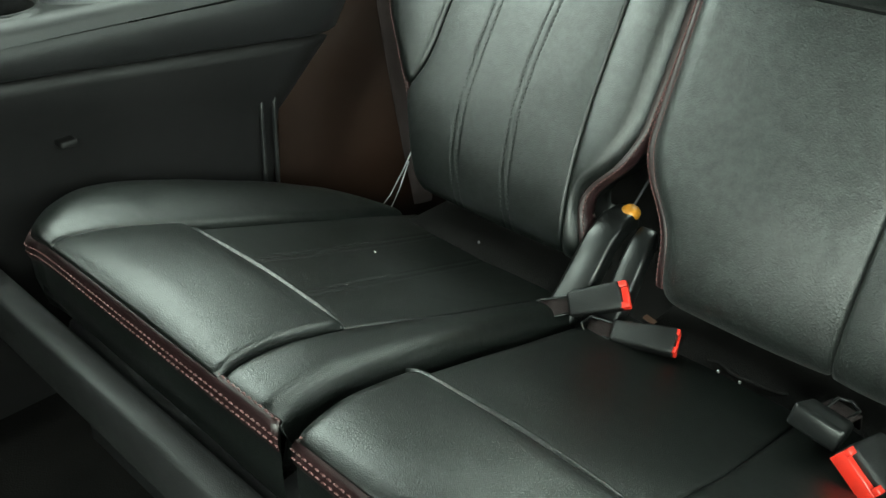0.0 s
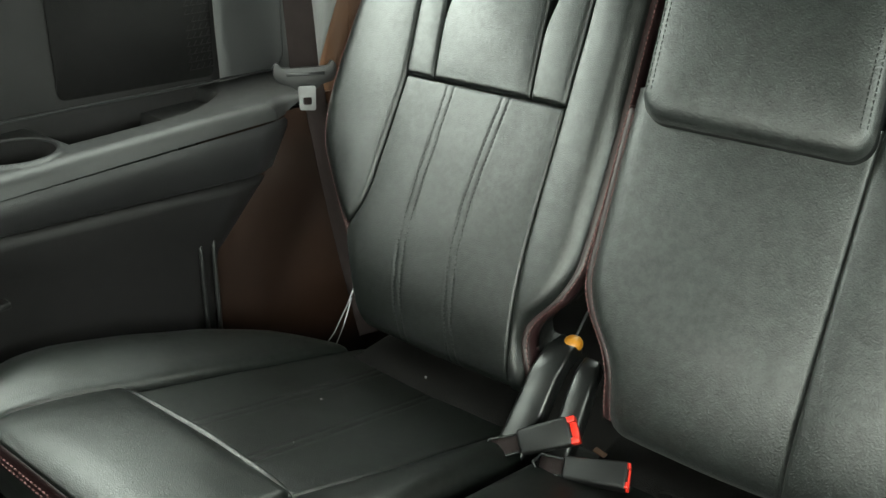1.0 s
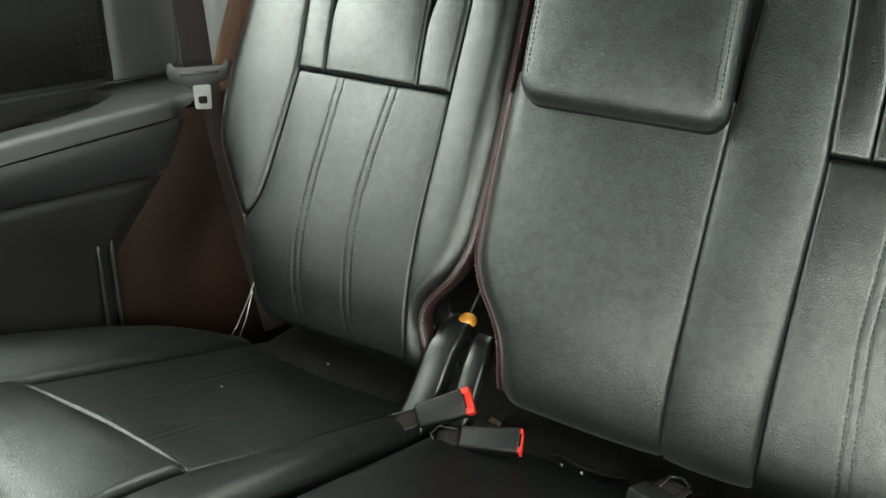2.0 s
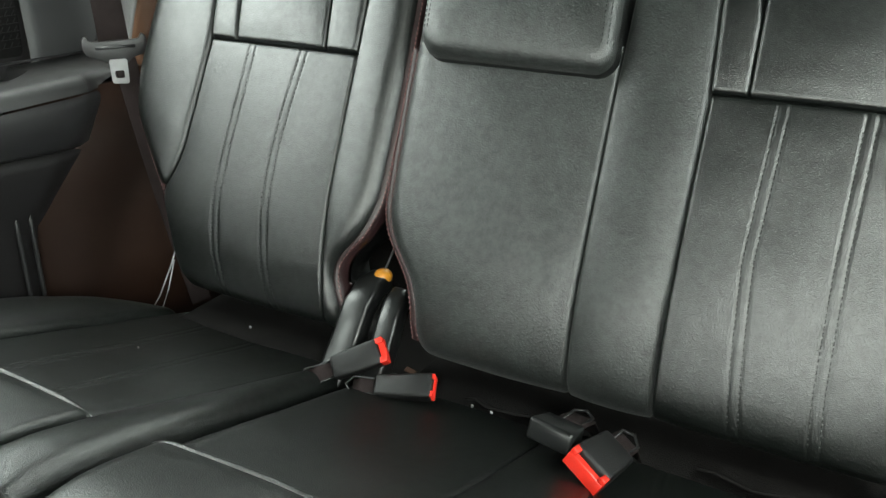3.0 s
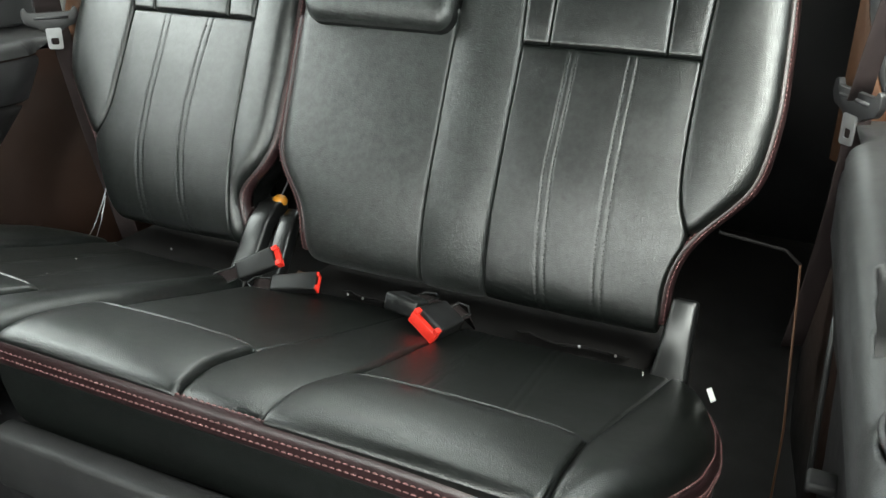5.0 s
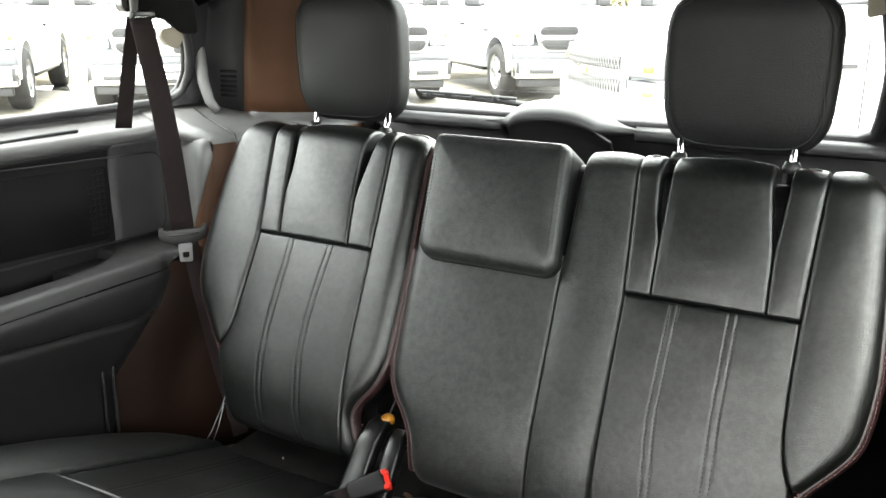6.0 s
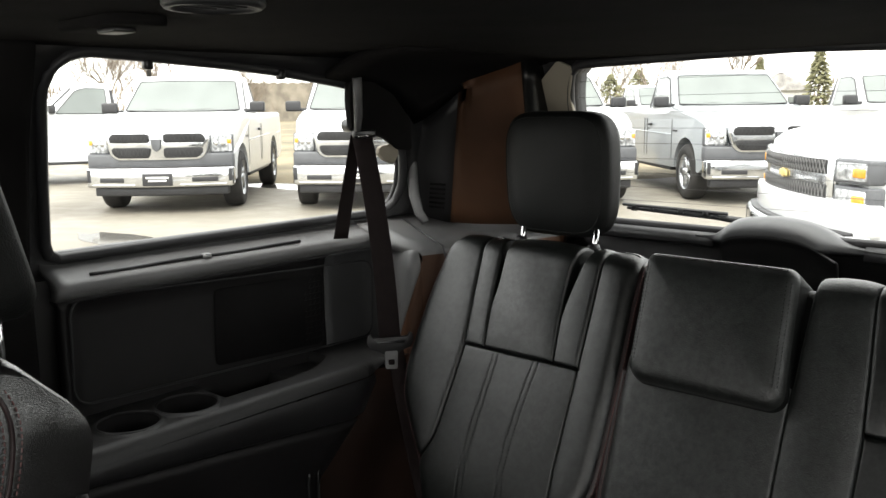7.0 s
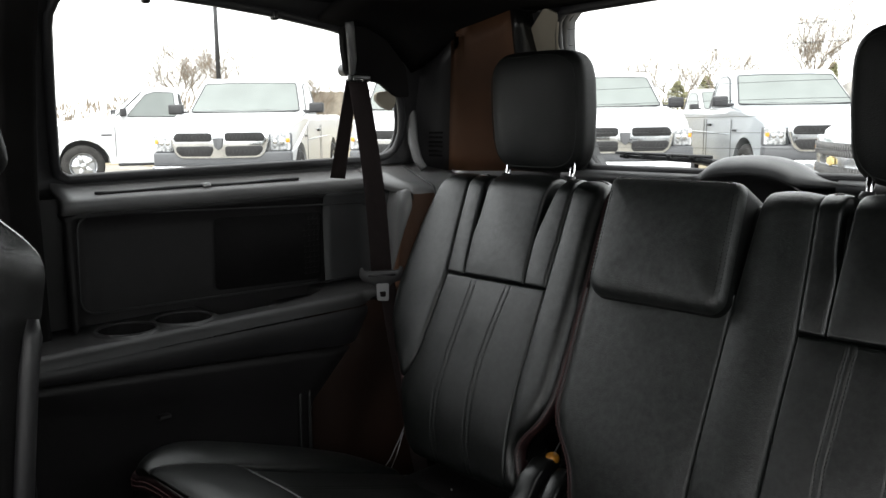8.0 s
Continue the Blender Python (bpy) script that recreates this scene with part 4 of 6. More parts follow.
# the padded upper panel and the two gussets beside it; the darts between them open towards the top
PAD_L = ([(0.683, -0.4510), (0.765, -0.4655), (0.79, -0.470), (0.88, -0.4815), (0.96, -0.484)],
         [(0.683, -0.4505), (0.765, -0.4650), (0.79, -0.4615), (0.88, -0.469), (0.96, -0.470)],
         [(0.683, -0.2900), (0.763, -0.3005), (0.80, -0.305), (0.832, -0.3066), (0.88, -0.303), (0.96, -0.303)],
         [(0.683, -0.2895), (0.763, -0.3000), (0.814, -0.2933), (0.88, -0.2795), (0.96, -0.278)])
PAD_R = ([(0.683, 0.2803), (0.768, 0.2768), (0.79, 0.268), (0.85, 0.2598), (0.96, 0.2585)],
         [(0.683, 0.2808), (0.768, 0.2773), (0.80, 0.277), (0.85, 0.2758), (0.96, 0.276)],
         [(0.683, 0.4485), (0.764, 0.4440), (0.797, 0.4375), (0.856, 0.4264), (0.96, 0.425)],
         [(0.683, 0.4490), (0.764, 0.4445), (0.80, 0.4475), (0.85, 0.4497), (0.96, 0.450)])
SEAM_ROLL = (0.011, 0.008)


def insert_relief(lines):
    """Shallow double channels under the decorative seams."""
    def f(x, s):
        h = 0.0
        for t in lines:
            d = x - lerp_table(t, s)
            if abs(d) < 0.012:
                for o in (-0.0058, 0.0058):
                    e = abs(d - o) / 0.0034
                    if e < 1:
                        h -= 0.0008 * (1 - e * e) ** 2
        return h
    return f


def back_normal(p):
    return (0, -DIR_B.y, DIR_B.x)


def upper_panels(root, seam_a, seam_b, pad):
    outer_a, pad_a, pad_b, outer_b = pad
    lo, hi = (0.6835, S_TOP)
    roll_low, dart = (0.010, 0.0105), (0.009, 0.0075)
    part("side_gusset", patch(back_surface, lo, hi, seam_a, outer_a, 14, 60, (SEAM_ROLL, dart, roll_low, (0.01, 0)), 0.001, 0.004), LEATHER, root)
    part("upper_pad", patch(back_surface, lo, hi, pad_a, pad_b, 36, 60, (dart, dart, roll_low, (0.01, 0)), 0.005, 0.0045), LEATHER, root, "smooth padded leather panel")
    part("side_gusset", patch(back_surface, lo, hi, outer_b, seam_b, 14, 60, (dart, SEAM_ROLL, roll_low, (0.01, 0)), 0.001, 0.004), LEATHER, root)


def piping(root, surface, table, s0, s1, h, side, normal, stitch_label="red stitching", width=0.0052):
    """A plum welt along an edge with a row of thread on either side of it."""
    k = width / 0.0052
    deep = h if isinstance(h, list) else [(0.0, h), (1.0, h)]

    def row(j):
        s = s0 + (s1 - s0) * j / 90
        x = smooth_table(table, s, 0.012)
        return [on(surface, x + side * dx * k, s, lerp_table(deep, s) + dh) for dx, dh in ((0.006, 0.003), (0.0035, 0.0068), (0.0, 0.0076), (-0.004, 0.0066), (-0.0075, 0.003), (-0.0095, -0.003), (-0.010, -0.010))]
    w = part("welt", thicken(loft([row(j) for j in range(91)]), (0, 0.008, 0)), PIPING, root, "dark plum leather welt")
    for dx, dh in ((0.0032, 0.0074), (-0.0058, 0.0058)):
        part("stitching", stitches([on(surface, smooth_table(table, s, 0.012) + side * dx * k, s, lerp_table(deep, s) + dh) for s in [s0 + (s1 - s0) * j / 140 for j in range(141)]], normal, 0.005, 0.0018, 0.0015, 0.0014), THREAD, w, stitch_label)
    return w


def seam_threads(root, surface, tables, s0, s1, normal, sides, low, high, crown, base=0.0):
    """Two rows of stitches in the channels of each decorative seam, on a panel between two edge tables."""
    def at(x, s):
        q = (x - smooth_table(sides[0], s, 0.012)) / (smooth_table(sides[1], s, 0.012) - smooth_table(sides[0], s, 0.012))
        b = (s - low) / (high - low)
        return base + crown * (1 - (2 * q - 1) ** 2) * min(1, 4 * b * (1 - b) + 0.35) + 0.0011 * noise.noise(Vector((x * 14, s * 14, 3.1))) - 0.0010
    for t in tables:
        for o in (-0.0058, 0.0058):
            line_ = []
            for k in range(91):
                s = s0 + (s1 - s0) * k / 90
                x = lerp_table(t, s) + o
                line_.append(on(surface, x, s, at(x, s)))
            part("stitching", stitches(line_, normal, 0.0042, 0.0024, 0.0013, 0.0010), GREY_THREAD, root, "black double stitching")


def top_seam(root, panels):
    """A glossy rolled seam with red thread along the top edge of each backrest panel."""
    s = Z_BEND + 0.046
    for left, right, h in panels:
        xa, xb = smooth_table(left, s, 0.012) + 0.010, smooth_table(right, s, 0.012) - 0.010
        roll, thread = [], []
        for k in range(13):
            q = k / 12
            dip = 0.0045 * abs(2 * q - 1) ** 3
            roll.append(on(back_surface, xa + (xb - xa) * q, s, h - dip))
            thread.append(on(back_surface, xa + (xb - xa) * q, s - 0.007, h - dip + 0.0006))
        # The roll's lighter leather stands in for the light along the top edge.
        r = part("top_roll", tube(roll, [0.0016] + [0.0026] * 11 + [0.0016], 8), LEATHER_LIT, root, "rolled leather seam")
        part("stitching", stitches(thread, lambda p: (0, -0.5, 0.85), 0.0045, 0.0022, 0.0013, 0.0011), THREAD, r, "red stitching")


def headrest(root, x0, x1, posts, top=1.136, bottom=0.885):
    """A padded headrest on two posts."""
    cx, w = (x0 + x1) / 2, (x1 - x0)
    bm_ = bmesh.new()
    nseg, rows_ = 40, []
    for j in range(21):
        t = -1 + 2 * j / 20
        ring = []
        for k in range(nseg):
            a = 2 * math.pi * k / nseg
            e = 0.40
            ux = math.copysign(abs(math.cos(a)) ** e, math.cos(a))
            uz = math.copysign(abs(math.sin(a)) ** e, math.sin(a))
            shrink = 1 - 0.10 * abs(t) ** 4
            zrel = uz * 0.5 * (top - bottom) * shrink
            taper = 1 - 0.09 * max(0.0, -uz) ** 2 - 0.03 * max(0.0, uz) ** 4
            x = cx + ux * w / 2 * shrink * taper
            z = (top + bottom) / 2 + zrel
            y = 0.236 - 0.04 * (z - 1.0) + t * 0.032
            ring.append(bm_.verts.new((x, y, z)))
        rows_.append(ring)
    for r0, r1 in zip(rows_, rows_[1:]):
        for k in range(nseg):
            bm_.faces.new((r0[k], r0[(k + 1) % nseg], r1[(k + 1) % nseg], r1[k]))
    for ring, flip in ((rows_[0], -1), (rows_[-1], 1)):
        c = bm_.verts.new(sum((v.co for v in ring), Vector()) / nseg + Vector((0, flip * 0.008, 0)))
        inner = [bm_.verts.new(v.co.lerp(c.co, 0.35) + Vector((0, flip * 0.006, 0))) for v in ring]
        for k in range(nseg):
            bm_.faces.new((ring[k], ring[(k + 1) % nseg], inner[(k + 1) % nseg], inner[k]))
            bm_.faces.new((inner[k], inner[(k + 1) % nseg], c))
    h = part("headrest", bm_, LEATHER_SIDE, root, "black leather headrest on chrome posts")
    loop_ = []
    for k in range(nseg):
        a = 2 * math.pi * k / nseg
        e = 0.40
        ux = math.copysign(abs(math.cos(a)) ** e, math.cos(a))
        uz = math.copysign(abs(math.sin(a)) ** e, math.sin(a))
        taper = 1 - 0.09 * max(0.0, -uz) ** 2 - 0.03 * max(0.0, uz) ** 4
        z = (top + bottom) / 2 + uz * 0.455 * (top - bottom)
        loop_.append((cx + ux * w * 0.455 * taper, 0.203 - 0.04 * (z - 1.0) - 0.002, z))
    part("seam", tube(loop_, 0.0011, 6, True), GREY_THREAD, h)
    for x in (posts - 0.087, posts + 0.087):
        part("post", tube([(x, 0.205, 0.83), (x, 0.213, 0.88), (x, 0.222, 0.93)], 0.0062, 10), CHROME, h, "chrome post")
        part("post_sleeve", tube([(x, 0.206, 0.862), (x, 0.2075, 0.872), (x, 0.209, 0.880)], [0.014, 0.014, 0.010], 12), PLASTIC, h)
    return h


def cushion_normal(p):
    return (0, 0.3, 0.95)


def cushion_skirt(root, pts, label):
    """The vertical sides of a cushion below its welt."""
    rows_ = []
    c = sum((Vector(p) for p in pts), Vector()) / len(pts)
    for p in pts:
        p = Vector(p)
        d = Vector((c.x - p.x, c.y + 0.2 - p.y, 0)).normalized()
        rows_.append([p + Vector((0, 0, 0.0)), p + Vector((0, 0, -0.012)) - d * 0.004, p + Vector((0, 0, -0.045)) - d * 0.004, p + Vector((0, 0, -0.085)) + d * 0.004, (p.x + d.x * 0.018, p.y + d.y * 0.018, min(p.z - 0.06, 0.335))])
    return part("cushion_side", loft(rows_), LEATHER, root, label)


# ---- single seat ----
single = group_of("single_rear_seat", (-0.38, -0.25, FLOOR_Z), "black leather rear seat with red stitching and plum welts", "seat")
LOW = 0.312
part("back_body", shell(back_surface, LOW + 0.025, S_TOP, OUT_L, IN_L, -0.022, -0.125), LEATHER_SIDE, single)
part("outer_bolster", patch(back_surface, 0.478, S_TOP, OUT_L, SEAM_1, 22, 56, ((0.026, 0.016), SEAM_ROLL, (0.02, 0.01), (0.01, 0)), 0.004, 0.003), LEATHER, single)
L_LINES = [[(0.34, -0.390), (0.377, -0.398), (0.41, -0.407), (0.48, -0.4185), (0.55, -0.421), (0.683, -0.417)], [(0.34, -0.300), (0.374, -0.307), (0.406, -0.316), (0.49, -0.330), (0.55, -0.334), (0.683, -0.324)]]
part("insert", patch(back_surface, LOW, 0.683, SEAM_1, SEAM_2, 300, 60, (SEAM_ROLL, SEAM_ROLL, (0.055, 0.030), (0.012, 0.006)), 0.003, 0.0, insert_relief(L_LINES)), LEATHER, single, "ribbed leather insert with double seams")
seam_threads(single, back_surface, L_LINES, 0.36, 0.670, back_normal, (SEAM_1, SEAM_2), LOW, 0.683, 0.003)
upper_panels(single, SEAM_1, SEAM_2, PAD_L)
part("inner_bolster", patch(back_surface, LOW, S_TOP, SEAM_2, IN_L, 20, 64, (SEAM_ROLL, (0.026, 0.018), (0.055, 0.030), (0.01, 0)), 0.003, 0.002), LEATHER, single)
piping(single, back_surface, IN_L, 0.345, 0.93, -0.018, -1, back_normal)
piping(single, back_surface, OUT_L, 0.345, 0.93, -0.0185, 1, back_normal, width=0.0036)
headrest(single, -0.533, -0.283, -0.400, 1.136)

top_seam(single, ((OUT_L, SEAM_1, 0.003), (SEAM_1, PAD_L[0], 0.004), (PAD_L[1], PAD_L[2], 0.0060), (PAD_L[3], SEAM_2, 0.004), (SEAM_2, IN_L, 0.003)))

# cushion of the single seat
S_C = 0.475
CL_OUT = [(0.10, -0.545), (0.15, -0.575), (0.22, -0.625), (0.29, -0.652), (0.40, -0.664), (0.492, -0.660), (0.55, -0.638), (0.60, -0.598), (0.635, -0.555), (0.66, -0.52)]
CL_S1 = [(0.10, -0.497), (0.475, -0.489), (0.622, -0.486), (0.70, -0.484)]
CL_S2 = [(0.10, -0.188), (0.18, -0.190), (0.33, -0.199), (0.475, -0.213), (0.55, -0.210), (0.60, -0.203), (0.66, -0.188)]
CL_IN = [(0.10, -0.146), (0.30, -0.143), (0.47, -0.141), (0.575, -0.132), (0.66, -0.117)]
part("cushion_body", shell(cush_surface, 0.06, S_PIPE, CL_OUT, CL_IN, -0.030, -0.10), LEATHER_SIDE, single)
part("cushion_bolster", patch(cush_surface, 0.10, S_PIPE, CL_OUT, CL_S1, 22, 44, ((0.075, 0.045), (0.014, 0.009), (0.03, 0.01), (0.02, 0.004)), 0.014, 0.006), LEATHER, single)
part("cushion_front", patch(cush_surface, S_C, S_PIPE, CL_S1, CL_S2, 40, 24, ((0.014, 0.008), (0.014, 0.009), (0.016, 0.015), (0.02, 0.004)), 0.006, 0.009), LEATHER, single)
CL_LINES = [[(0.05, -0.420), (0.475, -0.387)], [(0.05, -0.326), (0.475, -0.294)]]
part("cushion_insert", patch(cush_surface, 0.055, S_C, CL_S1, CL_S2, 200, 60, ((0.014, 0.008), (0.014, 0.008), (0.03, 0.015), (0.012, 0.006)), -0.003, -0.001, insert_relief(CL_LINES)), LEATHER, single)
part("cushion_bolster", patch(cush_surface, 0.10, S_PIPE, CL_S2, CL_IN, 16, 44, ((0.014, 0.009), (0.024, 0.020), (0.03, 0.01), (0.02, 0.004)), 0.004, 0.002), LEATHER, single)


def crease(root, ta, tb):
    """The proud rolled ridge where the front pad of a cushion meets the insert."""
    n = 40
    pts = []
    for k in range(n + 1):
        q = k / n
        x = lerp_table(ta, S_C) * (1 - q) + lerp_table(tb, S_C) * q
        pts.append(on(cush_surface, x, S_C + 0.004 + 0.0015 * math.sin(q * 9), 0.0065 - 0.008 * (2 * q - 1) ** 8))
    return part("crease_roll", tube(pts, [0.0058 * (0.5 + 0.5 * math.sin(math.pi * k / n) ** 0.5) for k in range(n + 1)], 10), LEATHER, root, "rolled leather ridge")


crease(single, CL_S1, CL_S2)


def cushion_edge(out_table, in_x, h, sgn):
    """The welt's line: along the front edge, round the corner and back along the side."""
    front = [on(cush_surface, in_x + (lerp_table(out_table, S_PIPE) - in_x) * k / 40, S_PIPE, -0.003 + (h + 0.003) * max(0, (k - 28) / 12) ** 2) for k in range(41)]
    side = [on(cush_surface, smooth_table(out_table, S_PIPE - (S_PIPE - 0.11) * k / 60, 0.012), S_PIPE - (S_PIPE - 0.11) * k / 60, h) for k in range(1, 61)]
    return front + side


def cushion_welt(root, line, inward):
    def out(p):
        return Vector((p.x - inward[0], p.y - inward[1], 0)).normalized()
    rows_ = [[p + out(p) * d + Vector((0, 0, z)) for d, z in ((-0.006, 0.003), (-0.001, 0.0062), (0.0035, 0.0045), (0.006, -0.001), (0.007, -0.008), (0.0065, -0.016), (0.003, -0.021))] for p in line]
    w = part("cushion_welt", thicken(loft(rows_), (0, 0, -0.004)), PIPING, root, "dark plum leather welt")
    for d, up in ((0.0, 0.0070), (0.0078, -0.005), (0.0076, -0.014)):
        part("stitching", stitches([p + out(p) * d + Vector((0, 0, up)) for p in line], cushion_normal, 0.005, 0.0022, 0.0015, 0.0014), THREAD, w, "red stitching")
    return w


line = cushion_edge(CL_OUT, -0.117, -0.036, -1)
cushion_welt(single, line, (-0.35, -0.30))
cushion_skirt(single, [p + Vector((0, 0, -0.003)) for p in line], "black leather side of the cushion")
part("base_rail", rbox((-0.66, -0.668, 0.285), (-0.122, -0.635, 0.357), 0.006), PLASTIC_GREY, single, "grey plastic rail under the cushion")
part("base_frame", rbox((-0.60, -0.60, FLOOR_Z), (-0.16, -0.15, 0.29), 0.02), PLASTIC, single)

# ---- double seat ----
double = group_of("double_rear_seat", (0.22, -0.25, FLOOR_Z), "black leather double rear seat with folded centre armrest", "seat")
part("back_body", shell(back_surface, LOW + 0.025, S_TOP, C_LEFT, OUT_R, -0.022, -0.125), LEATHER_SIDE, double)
part("centre_panel", patch(back_surface, LOW, 0.722, C_LEFT, C_SEAM, 44, 50, ((0.028, 0.020), SEAM_ROLL, (0.055, 0.030), (0.01, 0.0)), 0.006, 0.0), LEATHER_SOFT, double, "worn matt black leather centre panel")
part("centre_bolster", patch(back_surface, LOW, S_TOP, C_SEAM, R_SEAM1, 24, 56, (SEAM_ROLL, SEAM_ROLL, (0.055, 0.030), (0.01, 0)), 0.006, 0.001), LEATHER_SOFT, double)
R_LINES = [[(0.34, 0.339), (0.395, 0.332), (0.527, 0.318), (0.683, 0.320)], [(0.34, 0.420), (0.42, 0.4125), (0.54, 0.407), (0.683, 0.406)]]
part("insert", patch(back_surface, LOW, 0.683, R_SEAM1, R_SEAM2, 300, 60, (SEAM_ROLL, SEAM_ROLL, (0.055, 0.030), (0.012, 0.006)), 0.003, 0.0, insert_relief(R_LINES)), LEATHER, double, "ribbed leather insert with double seams")
seam_threads(double, back_surface, R_LINES, 0.36, 0.670, back_normal, (R_SEAM1, R_SEAM2), LOW, 0.683, 0.003)
upper_panels(double, R_SEAM1, R_SEAM2, PAD_R)
part("outer_bolster", patch(back_surface, 0.478, S_TOP, R_SEAM2, OUT_R, 22, 56, (SEAM_ROLL, (0.026, 0.016), (0.02, 0.01), (0.01, 0)), 0.004, 0.003), LEATHER, double)
piping(double, back_surface, C_LEFT, 0.345, 0.70, -0.018, 1, back_normal)
piping(double, back_surface, OUT_R, 0.345, 0.93, -0.0185, -1, back_normal)
headrest(double, 0.226, 0.489, 0.352)
top_seam(double, ((C_SEAM, R_SEAM1, 0.002), (R_SEAM1, PAD_R[0], 0.004), (PAD_R[1], PAD_R[2], 0.0060), (PAD_R[3], R_SEAM2, 0.004), (R_SEAM2, OUT_R, 0.003)))
# folded armrest in the upper middle of the backrest: a thick cushion with rounded corners
ARM_LOW, ARM_HIGH = 0.684, 0.884


def arm_outline(inset, step=0.006):
    """The armrest's outline over the backrest (x, s), drawn in by inset; it leans a little with the seat."""
    def at(x, v):
        return Vector((x - 0.10 * (v - ARM_LOW), v, 0))
    lo, hi, x0, x1 = ARM_LOW + inset, ARM_HIGH - inset, -0.1295 + inset, 0.1315 - inset
    corners = ((x0, lo, 0.030), (x1, lo, 0.026), (x1, hi, 0.020), (x0, hi, 0.016))
    res = []
    for i, (x, v, r) in enumerate(corners):
        r = max(0.004, r - inset * 0.5)
        sx, sv = (1 if x == x0 else -1), (1 if v == lo else -1)
        c = Vector((x + sx * r, v + sv * r))
        start = {(1, 1): math.pi, (-1, 1): 1.5 * math.pi, (-1, -1): 0.0, (1, -1): 0.5 * math.pi}[(sx, sv)]
        for k in range(9):
            t = start + 0.5 * math.pi * k / 8
            res.append(at(c.x + r * math.cos(t), c.y + r * math.sin(t)))
        nx, nv, nr = corners[(i + 1) % 4]
        nr = max(0.004, nr - inset * 0.5)
        end = at(nx + (nr if nx == x0 else -nr), nv + (nr if nv == lo else -nr))
        start_p, n = res[-1], 12
        if i == 0:
            end = at(nx - nr, nv)
        elif i == 1:
            end = at(nx, nv - nr)
        elif i == 2:
            end = at(nx + nr, nv)
        else:
            end = at(nx, nv + nr)
        res += [start_p.lerp(end, k / n) for k in range(1, n)]
    return res


def on_back(x, v, h):
    """A point h in front of the backrest's plane."""
    return Vector((x, 0.0385 + K_BACK * (v - 0.683) - DIR_B.y * h, v + DIR_B.x * h))


bm = bmesh.new()
rings = []
for inset, h in ((0.004, -0.075), (0.0, -0.060), (0.0, 0.004), (0.0006, 0.014), (0.0026, 0.022), (0.006, 0.0275), (0.0105, 0.0312), (0.016, 0.0336), (0.024, 0.0355), (0.036, 0.0375), (0.055, 0.0395), (0.080, 0.0408)):
    rings.append([bm.verts.new(on_back(p.x, p.y, h + (0.0009 * noise.noise(Vector((p.x * 16, p.y * 16, 1.7))) if inset > 0.01 else 0))) for p in arm_outline(inset)])
# The outer rings take darker vinyl for the shade round the armrest.
for j, (r0, r1) in enumerate(zip(rings, rings[1:])):
    for k in range(len(r0)):
        bm.faces.new((r0[k], r0[(k + 1) % len(r0)], r1[(k + 1) % len(r0)], r1[k])).material_index = 1 if j < 3 else 0
bm.faces.new(rings[0][::-1])
bm.faces.new(rings[-1])
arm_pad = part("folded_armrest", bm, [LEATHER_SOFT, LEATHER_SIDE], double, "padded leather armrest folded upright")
for x_in, h in ((0.0085, 0.0300), (0.0150, 0.0336)):
    for side_x in (-0.1295 + x_in, 0.1315 - x_in):
        line = [on_back(side_x - 0.10 * (v - ARM_LOW), v, h) for v in [ARM_LOW + 0.030 + 0.150 * k / 30 for k in range(31)]]
        part("stitching", stitches(line, back_normal, 0.0045, 0.0022, 0.0011, 0.0007), GREY_THREAD, arm_pad, "black double stitching")

rim = [on_back(-0.113 - 0.10 * (ARM_HIGH - ARM_LOW) + 0.228 * k / 24, ARM_HIGH - 0.0068, 0.0278) for k in range(25)]
# Same lighter leather for the light along the armrest's top.
rim = part("top_roll", tube(rim, [0.0012] + [0.0024] * 23 + [0.0012], 8), LEATHER_LIT, arm_pad, "rolled leather seam")

CM_L = [(0.10, -0.134), (0.20, -0.131), (0.47, -0.124), (0.57, -0.115), (0.66, -0.092)]
CM_S1 = [(0.10, 0.140), (0.34, 0.137), (0.46, 0.127), (0.56, 0.134), (0.62, 0.150), (0.66, 0.162)]
CM_S2 = [(0.10, 0.225), (0.25, 0.233), (0.475, 0.248), (0.56, 0.243), (0.66, 0.256)]
CR_S3 = [(0.10, 0.535), (0.20, 0.532), (0.375, 0.520), (0.49, 0.511), (0.56, 0.515), (0.66, 0.520)]
CR_OUT = [(0.10, 0.560), (0.18, 0.594), (0.25, 0.610), (0.335, 0.620), (0.42, 0.616), (0.485, 0.600), (0.55, 0.578), (0.60, 0.558), (0.66, 0.53)]
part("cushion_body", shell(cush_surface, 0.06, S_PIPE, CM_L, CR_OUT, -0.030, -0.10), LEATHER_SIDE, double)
R9 = (0.014, 0.009)
crease(double, CM_L, CM_S1)
crease(double, CM_S2, CR_S3)
part("cushion_front", patch(cush_surface, S_C, S_PIPE, CM_L, CM_S1, 34, 24, ((0.024, 0.020), R9, (0.016, 0.015), (0.02, 0.004)), 0.006, 0.009), LEATHER, double)
part("cushion_insert", patch(cush_surface, 0.055, S_C, CM_L, CM_S1, 34, 30, ((0.024, 0.020), (0.014, 0.004), (0.03, 0.015), (0.012, 0.006)), 0.0, -0.001), LEATHER, double)
part("cushion_bolster", patch(cush_surface, 0.055, S_PIPE, CM_S1, CM_S2, 20, 44, ((0.014, 0.005), R9, (0.03, 0.015), (0.02, 0.004)), 0.004, 0.001), LEATHER, double)
part("cushion_front", patch(cush_surface, S_C, S_PIPE, CM_S2, CR_S3, 36, 24, (R9, (0.014, 0.006), (0.016, 0.015), (0.02, 0.004)), 0.006, 0.009), LEATHER, double)
